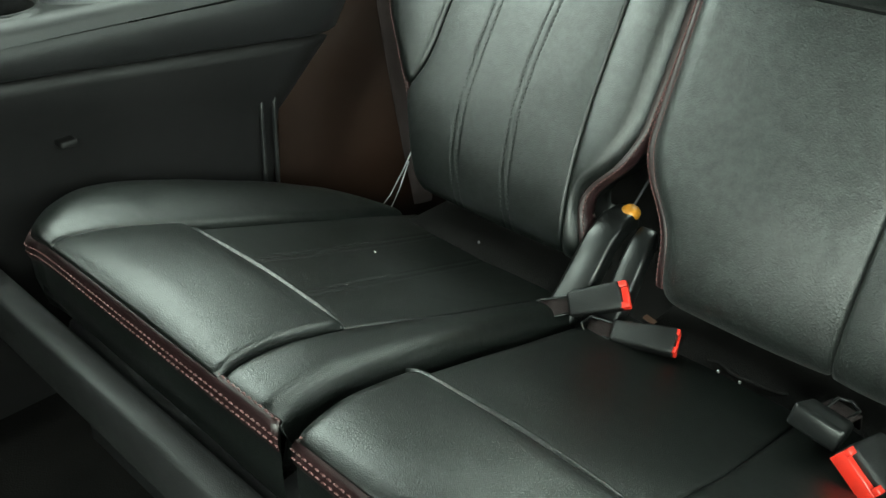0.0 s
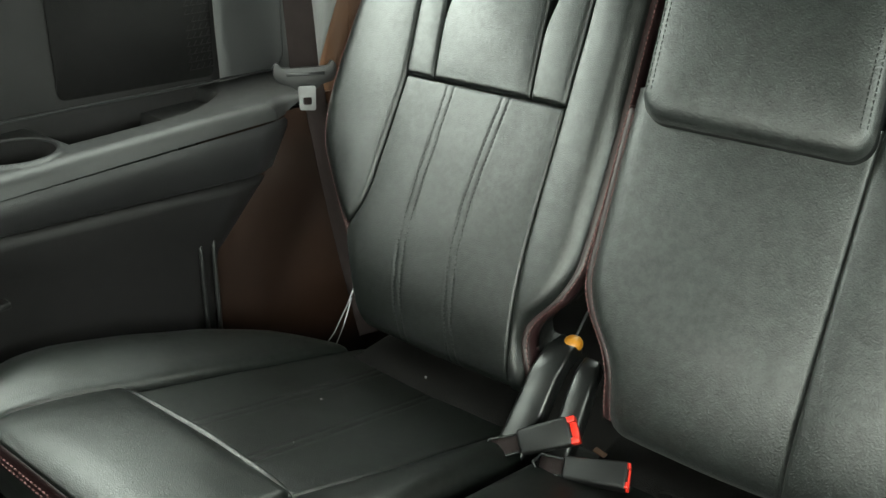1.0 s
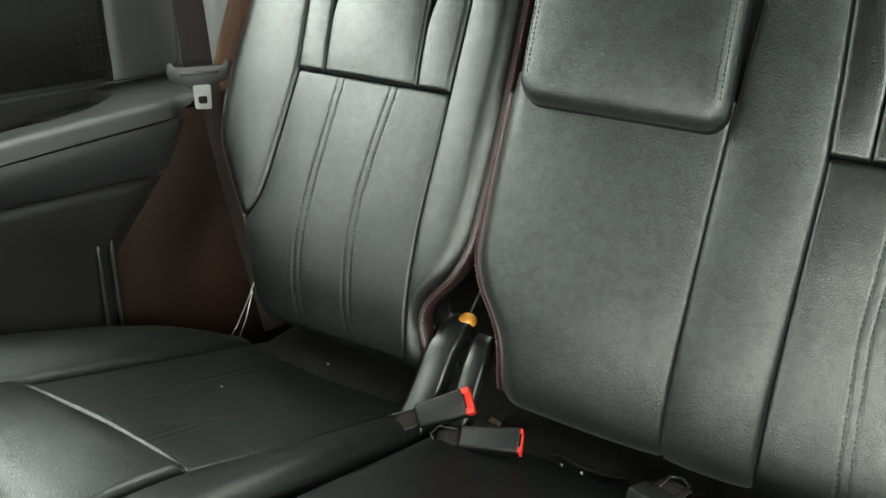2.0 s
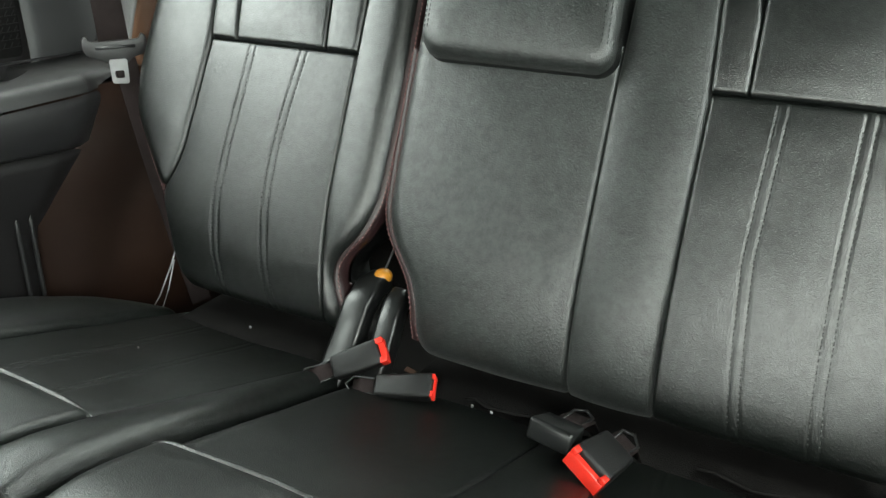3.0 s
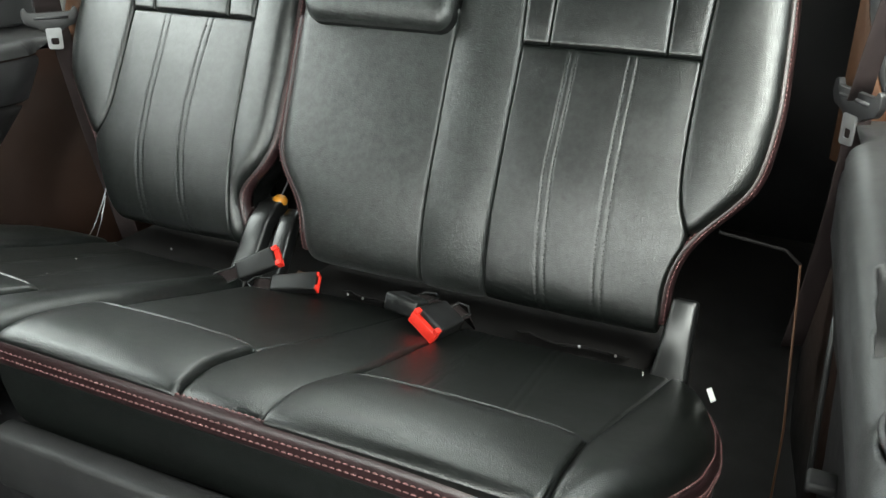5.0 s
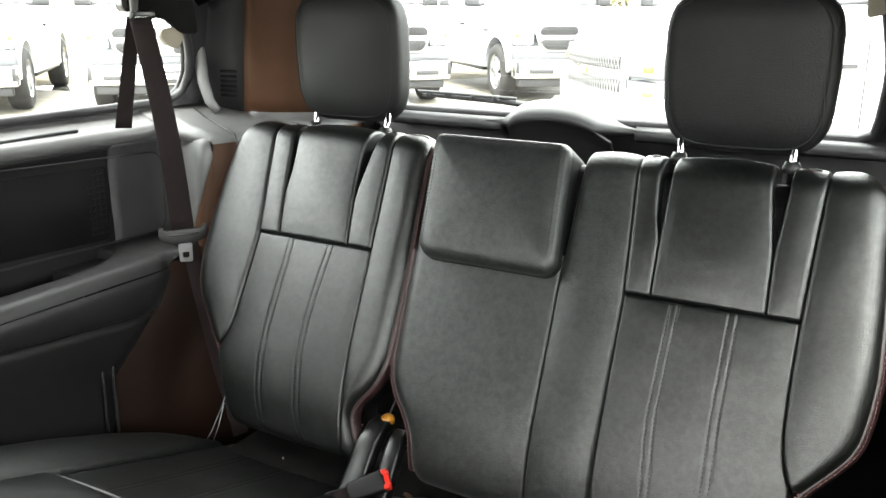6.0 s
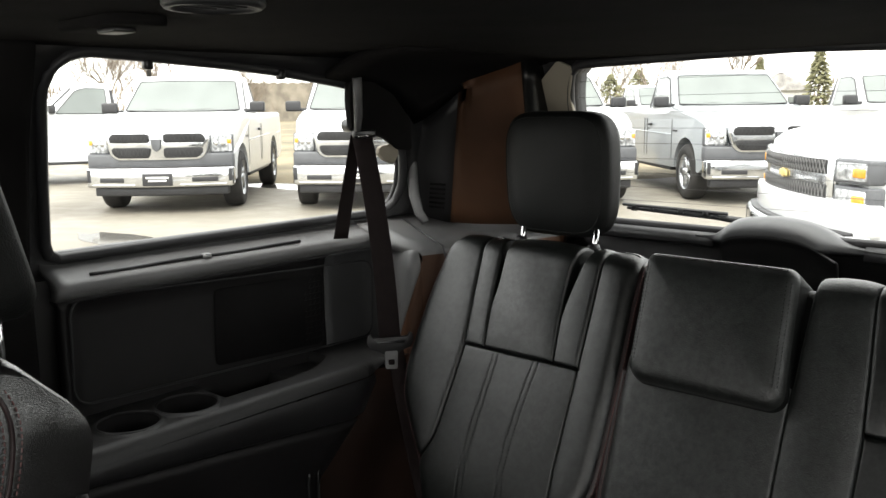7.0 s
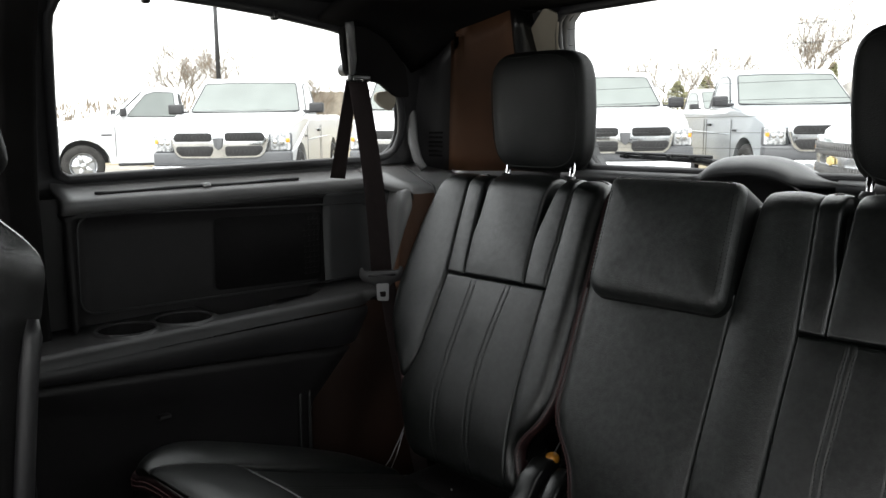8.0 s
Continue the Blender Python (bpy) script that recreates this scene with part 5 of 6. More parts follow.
CR_LINES = [[(0.05, 0.262), (0.475, 0.327)], [(0.05, 0.362), (0.475, 0.424)]]
part("cushion_insert", patch(cush_surface, 0.055, S_C, CM_S2, CR_S3, 200, 60, (R9, (0.014, 0.006), (0.03, 0.015), (0.012, 0.006)), -0.002, -0.001, insert_relief(CR_LINES)), LEATHER, double)
part("cushion_bolster", patch(cush_surface, 0.10, S_PIPE, CR_S3, CR_OUT, 18, 44, ((0.014, 0.006), (0.055, 0.035), (0.03, 0.01), (0.02, 0.004)), 0.006, 0.002), LEATHER, double)
line = cushion_edge(CR_OUT, -0.092, -0.030, 1)
cushion_welt(double, line, (0.22, -0.30))
cushion_skirt(double, [p + Vector((0, 0, -0.003)) for p in line], "black leather side of the cushion")
part("base_rail", rbox((-0.088, -0.668, 0.285), (0.60, -0.635, 0.357), 0.006), PLASTIC_GREY, double, "grey plastic rail under the cushion")
part("base_frame", rbox((-0.06, -0.60, FLOOR_Z), (0.56, -0.15, 0.29), 0.02), PLASTIC, double)

# Black strips added to fill the gaps with shade.
part("gap_filler", rbox((-0.475, -0.170, 0.266), (-0.195, 0.02, 0.290), 0.006), CARPET, single, "black filler for the shade behind the cushion")
part("gap_filler", rbox((-0.075, -0.170, 0.266), (0.500, 0.02, 0.290), 0.006), CARPET, double, "black filler for the shade behind the cushion")

# ---- hinge covers, pull knob, belts and buckles ----


def bent_cover(name, pts, w, t, mat, label):
    """A plastic arm: a rounded bar along points with its width across the van."""
    return thing(name, ribbon_solid(pts, w, t), mat, label, "cover")


def ribbon_solid(pts, w, t, bevel=0.006):
    bm_ = bmesh.new()
    rings = []
    pts = [Vector(p) for p in pts]
    for i, p in enumerate(pts):
        d = (pts[min(len(pts) - 1, i + 1)] - pts[max(0, i - 1)]).normalized()
        s = Vector((1, 0, 0))
        nn = d.cross(s).normalized()
        ww = w[i] if isinstance(w, (list, tuple)) else w
        rings.append([bm_.verts.new(p + s * a * ww + nn * b * t) for a, b in ((-0.5, -0.5), (-0.5, 0.5), (0.5, 0.5), (0.5, -0.5))])
    for r0, r1 in zip(rings, rings[1:]):
        for k in range(4):
            bm_.faces.new((r0[k], r0[(k + 1) % 4], r1[(k + 1) % 4], r1[k]))
    bm_.faces.new(rings[0][::-1])
    bm_.faces.new(rings[-1])
    bmesh.ops.recalc_face_normals(bm_, faces=bm_.faces)
    bevel_all(bm_, bevel, 3, 40)
    return bm_


bent_cover("hinge_cover", [(-0.166, -0.160, 0.280), (-0.166, -0.130, 0.304), (-0.165, -0.104, 0.338), (-0.163, -0.083, 0.371), (-0.160, -0.060, 0.389), (-0.158, -0.03, 0.390)], [0.044, 0.044, 0.043, 0.041, 0.038, 0.034], 0.028, PLASTIC_GLOSS, "smooth black plastic hinge cover between the seat backs")
bent_cover("hinge_cover", [(-0.106, -0.150, 0.292), (-0.107, -0.118, 0.322), (-0.110, -0.092, 0.356), (-0.113, -0.070, 0.377), (-0.117, -0.045, 0.382)], [0.032, 0.032, 0.031, 0.029, 0.026], 0.028, PLASTIC_GLOSS, "narrow smooth black hinge cover between the seat backs")
bent_cover("hinge_cover", [(0.530, -0.134, 0.268), (0.531, -0.122, 0.296), (0.533, -0.104, 0.345), (0.535, -0.085, 0.390)], [0.060, 0.048, 0.040, 0.034], 0.026, PLASTIC_GLOSS, "glossy black plastic hinge cover beside the double seat")
bm = bmesh.new()
bmesh.ops.create_uvsphere(bm, u_segments=20, v_segments=14, radius=0.0130)
bmesh.ops.transform(bm, matrix=Matrix.Translation((-0.152, -0.040, 0.3995)) @ Matrix.Diagonal((1, 1.0, 0.85, 1)), verts=bm.verts)
knob = group_of("release_knob", (-0.172, 0.0, 0.37), "amber pull knob between the two seat backs", "knob")
part("ball", bm, ORANGE, knob)
part("cord", tube([(-0.152, -0.036, 0.406), (-0.152, -0.01, 0.43), (-0.152, 0.03, 0.455), (-0.154, 0.06, 0.44)], 0.0016, 6), TRUCK_BLACK, knob)


def buckle(root_pt, end_pt, up, label, w=0.038, t=0.021, length=0.066, button=True, group="seat belt buckles", tip=0.012):
    """A belt buckle at the end of a short strap; its button end points from root to end."""
    r, e = Vector(root_pt), Vector(end_pt)
    d = (e - r).normalized()
    s = d.cross(Vector(up)).normalized()
    n = s.cross(d).normalized()
    m = Matrix((s, d, n)).transposed().to_4x4()
    m.translation = e
    root = group_of("seat_belt_buckle", r, label, "seat belt buckle", group)
    b = bmesh.new()
    box(b, (-w / 2, -length, -t / 2), (w / 2, 0.004 - tip, t / 2))
    for v in b.verts:
        if v.co.y < -length + 0.001:
            v.co.x *= 0.86
            v.co.z *= 0.8
    bevel_all(b, 0.0045, 3)
    bmesh.ops.transform(b, matrix=m, verts=b.verts)
    part("casing", b, BUCKLE_BLACK if button else PLASTIC_GLOSS, root, "black plastic casing")
    if button:
        b = bmesh.new()
        box(b, (-w / 2 + 0.0015, -tip, -t / 2 + 0.0015), (w / 2 - 0.0015, 0.0, t / 2 - 0.008))
        box(b, (-w / 2 + 0.0015, -tip, t / 2 - 0.0085), (-w / 2 + 0.009, 0.0, t / 2 - 0.0015))
        box(b, (w / 2 - 0.009, -tip, t / 2 - 0.0085), (w / 2 - 0.0015, 0.0, t / 2 - 0.0015))
        bevel_all(b, 0.0012, 2)
        bmesh.ops.transform(b, matrix=m, verts=b.verts)
        part("button", b, RED, root, "red release button")
    else:
        b = bmesh.new()
        for x in (-0.012, 0.0, 0.012):
            box(b, (x - 0.003, -length - 0.014, -0.004), (x + 0.003, -length + 0.004, 0.004))
        bevel_all(b, 0.001, 1)
        bmesh.ops.transform(b, matrix=m, verts=b.verts)
        part("teeth", b, PLASTIC_GLOSS, root)
    p0 = e - d * (length - 0.006)
    part("strap", ribbon([p0, p0 - d * 0.012, (p0 + r) / 2 - d * 0.004 + n * 0.002, r, r + Vector((0, 0.02, -0.03))], s, w * 0.62, 0.003), WEBBING, root, "short webbing strap")
    part("wire_loop", tube([p0 + s * 0.010, r + s * 0.012 + n * 0.004, r + n * 0.006 - d * 0.008, r - s * 0.012 + n * 0.004, p0 - s * 0.010], 0.0018, 6), PLASTIC_GLOSS, root)
    return root


buckle((-0.172, -0.192, 0.312), (-0.085, -0.138, 0.352), (0.30, -0.62, 0.72), "black seat belt buckle with red button lying tilted upward", length=0.074, w=0.036)
buckle((-0.110, -0.178, 0.312), (-0.009, -0.146, 0.324), (-0.05, -0.55, 0.83), "black seat belt buckle with red button lying on the cushion", length=0.078, w=0.034, t=0.019, tip=0.006)
buckle((0.238, -0.150, 0.335), (0.220, -0.244, 0.351), (0.52, 0.28, 0.80), "black seat belt buckle with red button facing forward", w=0.050, t=0.026, length=0.07)
buckle((0.176, -0.125, 0.330), (0.168, -0.220, 0.358), (0.10, 0.30, 0.93), "small black centre belt anchor buckle", w=0.054, t=0.026, length=0.05, button=False)

for x, y, z, r in ((-0.373, -0.282, 0.3462, 0.0017), (-0.300, -0.395, 0.3835, 0.0008), (0.50, -0.150, 0.3035, 0.0012)):
    bm = bmesh.new()
    bmesh.ops.create_icosphere(bm, subdivisions=1, radius=r)
    for v in bm.verts:
        v.co = Vector((v.co.x * 1.3 + x, v.co.y + y, v.co.z * 0.5 + z))
    thing("crumb", bm, CRUMB_GREY, "tiny pale crumb on the black leather", "crumb", "crumbs")
thing("brown_tab", rbox((-0.009, -0.004, -0.0012), (0.009, 0.004, 0.0012), 0.0014, 2, Matrix.Translation((-0.062, -0.118, 0.3165)) @ Matrix.Rotation(radians(-15), 4, "Z") @ Matrix.Rotation(radians(25), 4, "X")), PILLAR_BROWN, "small amber-brown tab behind the buckles", "tab")
# webbing lying in the gap between cushion and backrest
for k, (xa, xb) in enumerate(((0.02, 0.11), (0.31, 0.47))):
    pts = [(xa + (xb - xa) * q / 8, -0.118 + 0.004 * math.sin(q * 1.1 + k), 0.301 + 0.002 * math.sin(q * 1.7)) for q in range(9)]
    thing("belt_strap", ribbon(pts, (0, -0.8, 0.5), 0.022, 0.003), CARPET, "black webbing tucked between cushion and backrest", "belt strap")
# metal clips that glint in the gap
for x, y, z in ((-0.345, -0.105, 0.300), (0.045, -0.150, 0.318), (0.07, -0.148, 0.316), (0.41, -0.145, 0.318), (0.46, -0.142, 0.315), (0.50, -0.150, 0.300)):
    thing("anchor_clip", rbox((x - 0.0016, y - 0.0012, z - 0.003), (x + 0.0016, y + 0.0012, z + 0.0008), 0.0006, 1, None), STEEL, "small steel clip in the gap behind the cushion", "clip", "anchor clips")
thing("cloth_tag", extrude_outline([(0.585, -0.173, 0.314), (0.590, -0.168, 0.315), (0.599, -0.185, 0.309), (0.594, -0.190, 0.3075)], (0, 0, 0.0015)), LABEL_WHITE, "small white cloth tag at the cushion's rear corner", "tag")
wire = group_of("wire_loop", (-0.515, -0.12, 0.29), "thin steel wire loop beside the single seat", "wire")
part("wire", tube([(-0.492, -0.085, 0.40), (-0.500, -0.100, 0.36), (-0.512, -0.118, 0.315), (-0.520, -0.128, 0.296), (-0.508, -0.122, 0.292), (-0.502, -0.108, 0.325), (-0.496, -0.095, 0.37)], 0.0011, 6), STEEL, wire)
part("foot", rbox((-0.530, -0.136, 0.284), (-0.508, -0.116, 0.294), 0.003), STEEL, wire)


def shoulder_belt(sx):
    """A three-point belt hanging from its guide down to a parked tongue beside the seat."""
    root = group_of("seat_belt", (sx * 0.70, 0.02, 0.30), "brown-grey seat belt hanging beside the rear seat", "seat belt", "rear seat belts")
    ring = Vector((sx * 0.775, 0.030, 1.088))
    tongue = Vector((sx * 0.692, 0.018, 0.655))
    n = 14
    pts = [ring.lerp(tongue, k / n) + Vector((-sx * 0.012 * math.sin(math.pi * k / n), 0, 0)) for k in range(n + 1)]
    part("front_strap", ribbon(pts, (0.45, 0.9, -0.02) if sx < 0 else (0.55, 0.83, 0), [0.044 + 0.003 * k / n for k in range(n + 1)]), WEBBING, root)
    slot = Vector((sx * 0.815, -0.004, 0.868))
    pts = [(ring + Vector((sx * 0.012, -0.006, 0))).lerp(slot, k / 8) for k in range(9)]
    part("rear_strap", ribbon(pts, (sx * 0.10, 1, 0.0), [0.036 + 0.010 * k / 8 for k in range(9)]), WEBBING, root)
    low = Vector((sx * 0.556, 0.001, 0.240)) if sx < 0 else Vector((0.672, 0.045, 0.285))
    start = tongue + Vector((sx * 0.006, 0.012, -0.002))
    pts = [start.lerp(low, k / 10) + Vector((sx * 0.006 * math.sin(math.pi * k / 10), 0.004, 0)) for k in range(11)]
    part("lap_strap", ribbon(pts, (0.55, 0.83, 0.1) if sx < 0 else (0.8, 0.6, 0), [0.036 - (0.004 * k / 10 if sx < 0 else 0) for k in range(11)]), WEBBING, root)
    g = part("guide", rbox((-0.030, -0.007, -0.009), (0.030, 0.007, 0.009), 0.005, 3, Matrix.Translation(ring + Vector((-sx * 0.004, 0.002, 0.004))) @ Matrix.Rotation(radians(90), 4, "Z")), PLASTIC_GLOSS, root, "black belt guide")
    part("guide_bar", tube([ring + Vector((-sx * 0.010, -0.022, 0.0)), ring + Vector((-sx * 0.010, 0.026, 0.0))], 0.0022, 6), CHROME, g, "chrome bar")
    part("guide_bolt", tube([ring + Vector((sx * 0.03, -0.018, 0.022)), ring + Vector((-sx * 0.006, -0.018, 0.022))], 0.014, 14), PLASTIC_GLOSS, g)
    def at(y, z, n):
        # the tongue is turned towards the aisle
        return tongue + Vector((-sx * (0.55 * y + 0.835 * n), 0.835 * y - 0.55 * n, z))
    across = at(0, 0, -0.009) - at(0, 0, 0)
    o = [at(y, z, 0.005) for y, z in rounded([(-0.049, 0.016), (-0.042, 0.021), (-0.037, 0.011), (0.037, 0.011), (0.042, 0.021), (0.049, 0.016), (0.050, 0.0), (0.043, -0.012), (0.024, -0.018), (0.017, -0.025), (-0.014, -0.025), (-0.024, -0.018), (-0.043, -0.012), (-0.050, 0.0)], 0.004, 3)]
    t = part("tongue", extrude_outline(o, across, 0.002), PLASTIC, root, "charcoal belt tongue")
    part("slot", tube([at(y, 0.001, 0.006) for y in (-0.030, 0.0, 0.030)], 0.0030, 6), TRUCK_BLACK, t)
    o = [at(y, z, 0.007) for y, z in rounded([(-0.013, -0.018), (0.015, -0.018), (0.014, -0.058), (-0.012, -0.056)], 0.004, 2)]
    inner = [at(y, z, 0.007) for y, z in rounded([(-0.0065, -0.036), (0.0085, -0.036), (0.008, -0.049), (-0.006, -0.048)], 0.003, 2)]
    part("tongue_plate", plate_with_hole(o, inner, across * 0.28), STEEL, t, "steel tongue plate", smooth=False)
    return root


for sx in (-1, 1):
    shoulder_belt(sx)

edge = group_of("bin_edge", (0.66, -0.12, FLOOR_Z), "black storage well beside the double seat with a tan edge strip", "trim", kind="structure")
part("well_rim", tube([(0.565, -0.105, 0.500), (0.61, -0.115, 0.499), (0.645, -0.122, 0.498), (0.664, -0.135, 0.488)], 0.0020, 8), CARPET, edge)
part("edge_strip", tube([(0.664, -0.135, 0.488), (0.667, -0.150, 0.46), (0.674, -0.18, 0.38), (0.681, -0.20, 0.30), (0.684, -0.21, FLOOR_Z)], 0.0015, 8), PILLAR_BROWN, edge, "thin tan edge strip")

# ---- second-row seat on the left, its back toward the rear bench ----
chair = group_of("captain_chair", (-0.45, -1.15, FLOOR_Z), "black leather second-row seat with red double stitching", "seat")


PROFILE = [(-0.940, 0.42), (-0.890, 0.66), (-0.862, 0.80), (-0.855, 0.842), (-0.857, 0.862), (-0.870, 0.881), (-0.894, 0.905), (-0.914, 0.926), (-0.932, 0.935), (-0.955, 0.930), (-0.985, 0.898), (-1.010, 0.82), (-1.040, 0.70), (-1.090, 0.42)]
section = [(p.x, p.y) for p in resample([Vector((y, z, 0)) for y, z in PROFILE], 0.012)]
bm = bmesh.new()
rings = []
for x, k in ((-0.70, 0.05), (-0.69, 0.018), (-0.665, 0.0), (-0.45, -0.004), (-0.235, 0.0), (-0.215, 0.001), (-0.200, 0.005), (-0.192, 0.012), (-0.189, 0.021)):
    rings.append([bm.verts.new((x, y + (-0.955 - y) * k * 3.0 * (0.35 if y > -0.93 else 1.6), z - k * 0.55 * max(0, (z - 0.80) / 0.14))) for y, z in section])
for r0, r1 in zip(rings, rings[1:]):
    for k in range(len(section) - 1):
        bm.faces.new((r0[k], r0[k + 1], r1[k + 1], r1[k]))
bm.faces.new(rings[0][::-1])
bm.faces.new(rings[-1])
# Backrest in the lighter leather, for highlights on its shoulder.
part("backrest", bm, LEATHER_LIT, chair)
line = [Vector(p) for p in resample([Vector(p) for p in ((-0.225, -0.970, 0.922), (-0.200, -0.948, 0.921), (-0.190, -0.938, 0.909), (-0.188, -0.929, 0.885), (-0.188, -0.928, 0.860), (-0.188, -0.934, 0.825), (-0.188, -0.944, 0.790), (-0.189, -0.960, 0.75), (-0.190, -0.985, 0.66), (-0.191, -1.005, 0.56))], 0.012)]
part("seam", tube(line, 0.0022, 8), PIPING, chair, "plum seam between front and side")
for d in (-0.0075, 0.0075):
    part("stitching", stitches([p + Vector((0.0012, d, 0.2 * d)) for p in line], lambda p: (1, -0.2, 0.1), 0.0042, 0.0022, 0.0013, 0.0011), THREAD, chair, "red stitching")
bm = bmesh.new()
hr, nseg = [], 36
for j in range(17):
    t = -1 + 2 * j / 16
    ring = []
    sh = 1 - 0.12 * abs(t) ** 4
    for k in range(nseg):
        a = 2 * math.pi * k / nseg
        ux, uz = (math.copysign(abs(f) ** 0.35, f) for f in (math.cos(a), math.sin(a)))
        z = 1.043 + uz * 0.108 * sh
        ring.append(bm.verts.new((-0.424 + ux * 0.160 * sh * (1 - 0.05 * (1 - uz)), -0.908 - 0.27 * (z - 1.0) + t * 0.048, z)))
    hr.append(ring)
for r0, r1 in zip(hr, hr[1:]):
    for k in range(nseg):
        bm.faces.new((r0[k], r0[(k + 1) % nseg], r1[(k + 1) % nseg], r1[k]))
bm.faces.new(hr[0][::-1])
bm.faces.new(hr[-1])
h = part("headrest", bm, LEATHER_SIDE, chair, "black leather headrest on chrome posts")
for x in (-0.325, -0.523):
    part("post", tube([(x, -0.888, 0.86), (x, -0.885, 0.91), (x, -0.888, 0.96)], 0.0068, 10), CHROME, h, "chrome post")
part("cushion", rbox((-0.70, -1.60, 0.34), (-0.21, -1.06, 0.50), 0.05, 4), LEATHER, chair)
part("pedestal", rbox((-0.62, -1.52, FLOOR_Z), (-0.28, -1.10, 0.35), 0.03), PLASTIC, chair)
part("recline_lever", tube([(-0.172, -0.925, 0.45), (-0.172, -0.905, 0.60), (-0.172, -0.888, 0.74), (-0.174, -0.880, 0.778), (-0.178, -0.877, 0.796)], [0.018, 0.018, 0.017, 0.015, 0.008], 10, False, 0.6), PLASTIC, chair, "dark release lever")

# ---- the parking lot outside ----
bm = bmesh.new()
bm.faces.new([bm.verts.new((x, y, GROUND_Z)) for x, y in ((-900, -900), (900, -900), (900, 900), (-900, 900))])
bmesh.ops.subdivide_edges(bm, edges=bm.edges, cuts=6, use_grid_fill=True)
thing("ground", bm, GROUND, "pale damp concrete parking lot with puddles", "ground", kind="structure", smooth=False)
for cx, cy, rx, ry in ((-6.9, 4.2, 1.1, 0.45), (-8.2, 3.2, 0.8, 0.3), (-12.2, 8.2, 1.3, 0.35), (-5.4, 6.3, 0.7, 0.25)):
    o = [(cx + rx * math.cos(t) * (1 + 0.3 * noise.noise(Vector((cx, 3 * math.cos(t), 3 * math.sin(t))))), cy + ry * math.sin(t) * (1 + 0.4 * noise.noise(Vector((cy, 2 * math.cos(t), 2 * math.sin(t))))), GROUND_Z + 0.004) for t in [2 * math.pi * k / 40 for k in range(40)]]
    bm = bmesh.new()
    bm.faces.new([bm.verts.new(p) for p in o])
    thing("puddle", bm, PUDDLE, "shallow dirty puddle on the concrete", "puddle", "puddles", kind="structure")
# the verge begins under the tails of the parked row
rows_ = []
for k in range(121):
    u = -26 + 62 * k / 120
    far = max(0.0, -2.0 - u)
    w = 14 * far / (far + 3.0) + 0.5 * noise.noise(Vector((u * 0.55, 0.3, 0))) + 0.25 * noise.noise(Vector((u * 2.1, 5.3, 0)))
    rows_.append([(-13.1 + 0.707 * (u - v), 7.7 + 0.707 * (u + v), GROUND_Z + z) for v, z in ((w, 0.006), (w + 0.5, 0.03), (w + 5.0, 0.08), (w + 16.0, 0.12), (95.0, 0.2))])
thing("grass_verge", loft(rows_), GRASS, "strip of dry winter grass behind the lot", "grass", kind="stuff")


def wheel_mesh(r=0.405, w=0.27):
    """Tyre section turned about the y axis."""
    prof_ = [(0.60, -0.46), (0.66, -0.50), (0.80, -0.50), (0.93, -0.47), (0.985, -0.38), (1.0, -0.2), (1.0, 0.2), (0.985, 0.38), (0.93, 0.47), (0.80, 0.50), (0.66, 0.50), (0.60, 0.46)]
    n = 40
    return loft([[(r * a * math.cos(2 * math.pi * k / n), w * b, r * a * math.sin(2 * math.pi * k / n)) for a, b in prof_] for k in range(n + 1)])


def rim_mesh(r=0.405, w=0.27):
    b = bmesh.new()
    n = 30
    rows2 = []
    for k in range(n + 1):
        t = 2 * math.pi * k / n
        rows2.append([b.verts.new((r * a * math.cos(t), w * q, r * a * math.sin(t))) for a, q in ((0.66, 0.49), (0.61, 0.47), (0.57, 0.30), (0.55, 0.05))])
    for r0, r1 in zip(rows2, rows2[1:]):
        for k in range(3):
            b.faces.new((r0[k], r0[k + 1], r1[k + 1], r1[k]))
    for k in range(5):
        m = Matrix.Rotation(2 * math.pi * k / 5, 4, "Y")
        box(b, (0.05 * r, w * 0.22, -0.10 * r), (0.60 * r, w * 0.40, 0.10 * r), m)
    dish = bmesh.ops.create_cone(b, cap_ends=True, segments=30, radius1=r * 0.58, radius2=r * 0.50, depth=w * 0.06)
    bmesh.ops.transform(b, matrix=Matrix.Translation((0, w * 0.20, 0)) @ Matrix.Rotation(radians(-90), 4, "X"), verts=dish["verts"])
    rr = bmesh.ops.create_cone(b, cap_ends=True, segments=20, radius1=r * 0.17, radius2=r * 0.13, depth=w * 0.3)
    bmesh.ops.transform(b, matrix=Matrix.Translation((0, w * 0.34, 0)) @ Matrix.Rotation(radians(-90), 4, "X"), verts=rr["verts"])
    return b


WB = 3.57


def rounded_loop(corners, k=0.12):
    """A closed outline with its corners cut round."""
    pts, n = [Vector(p) for p in corners], len(corners)
    res = []
    for i in range(n):
        a, c, b = pts[i - 1], pts[i], pts[(i + 1) % n]
        p, q = c.lerp(a, k * 0.5), c.lerp(b, k * 0.5)
        res += [p, (p + q) / 2 * 0.5 + c * 0.5, q]
    return res


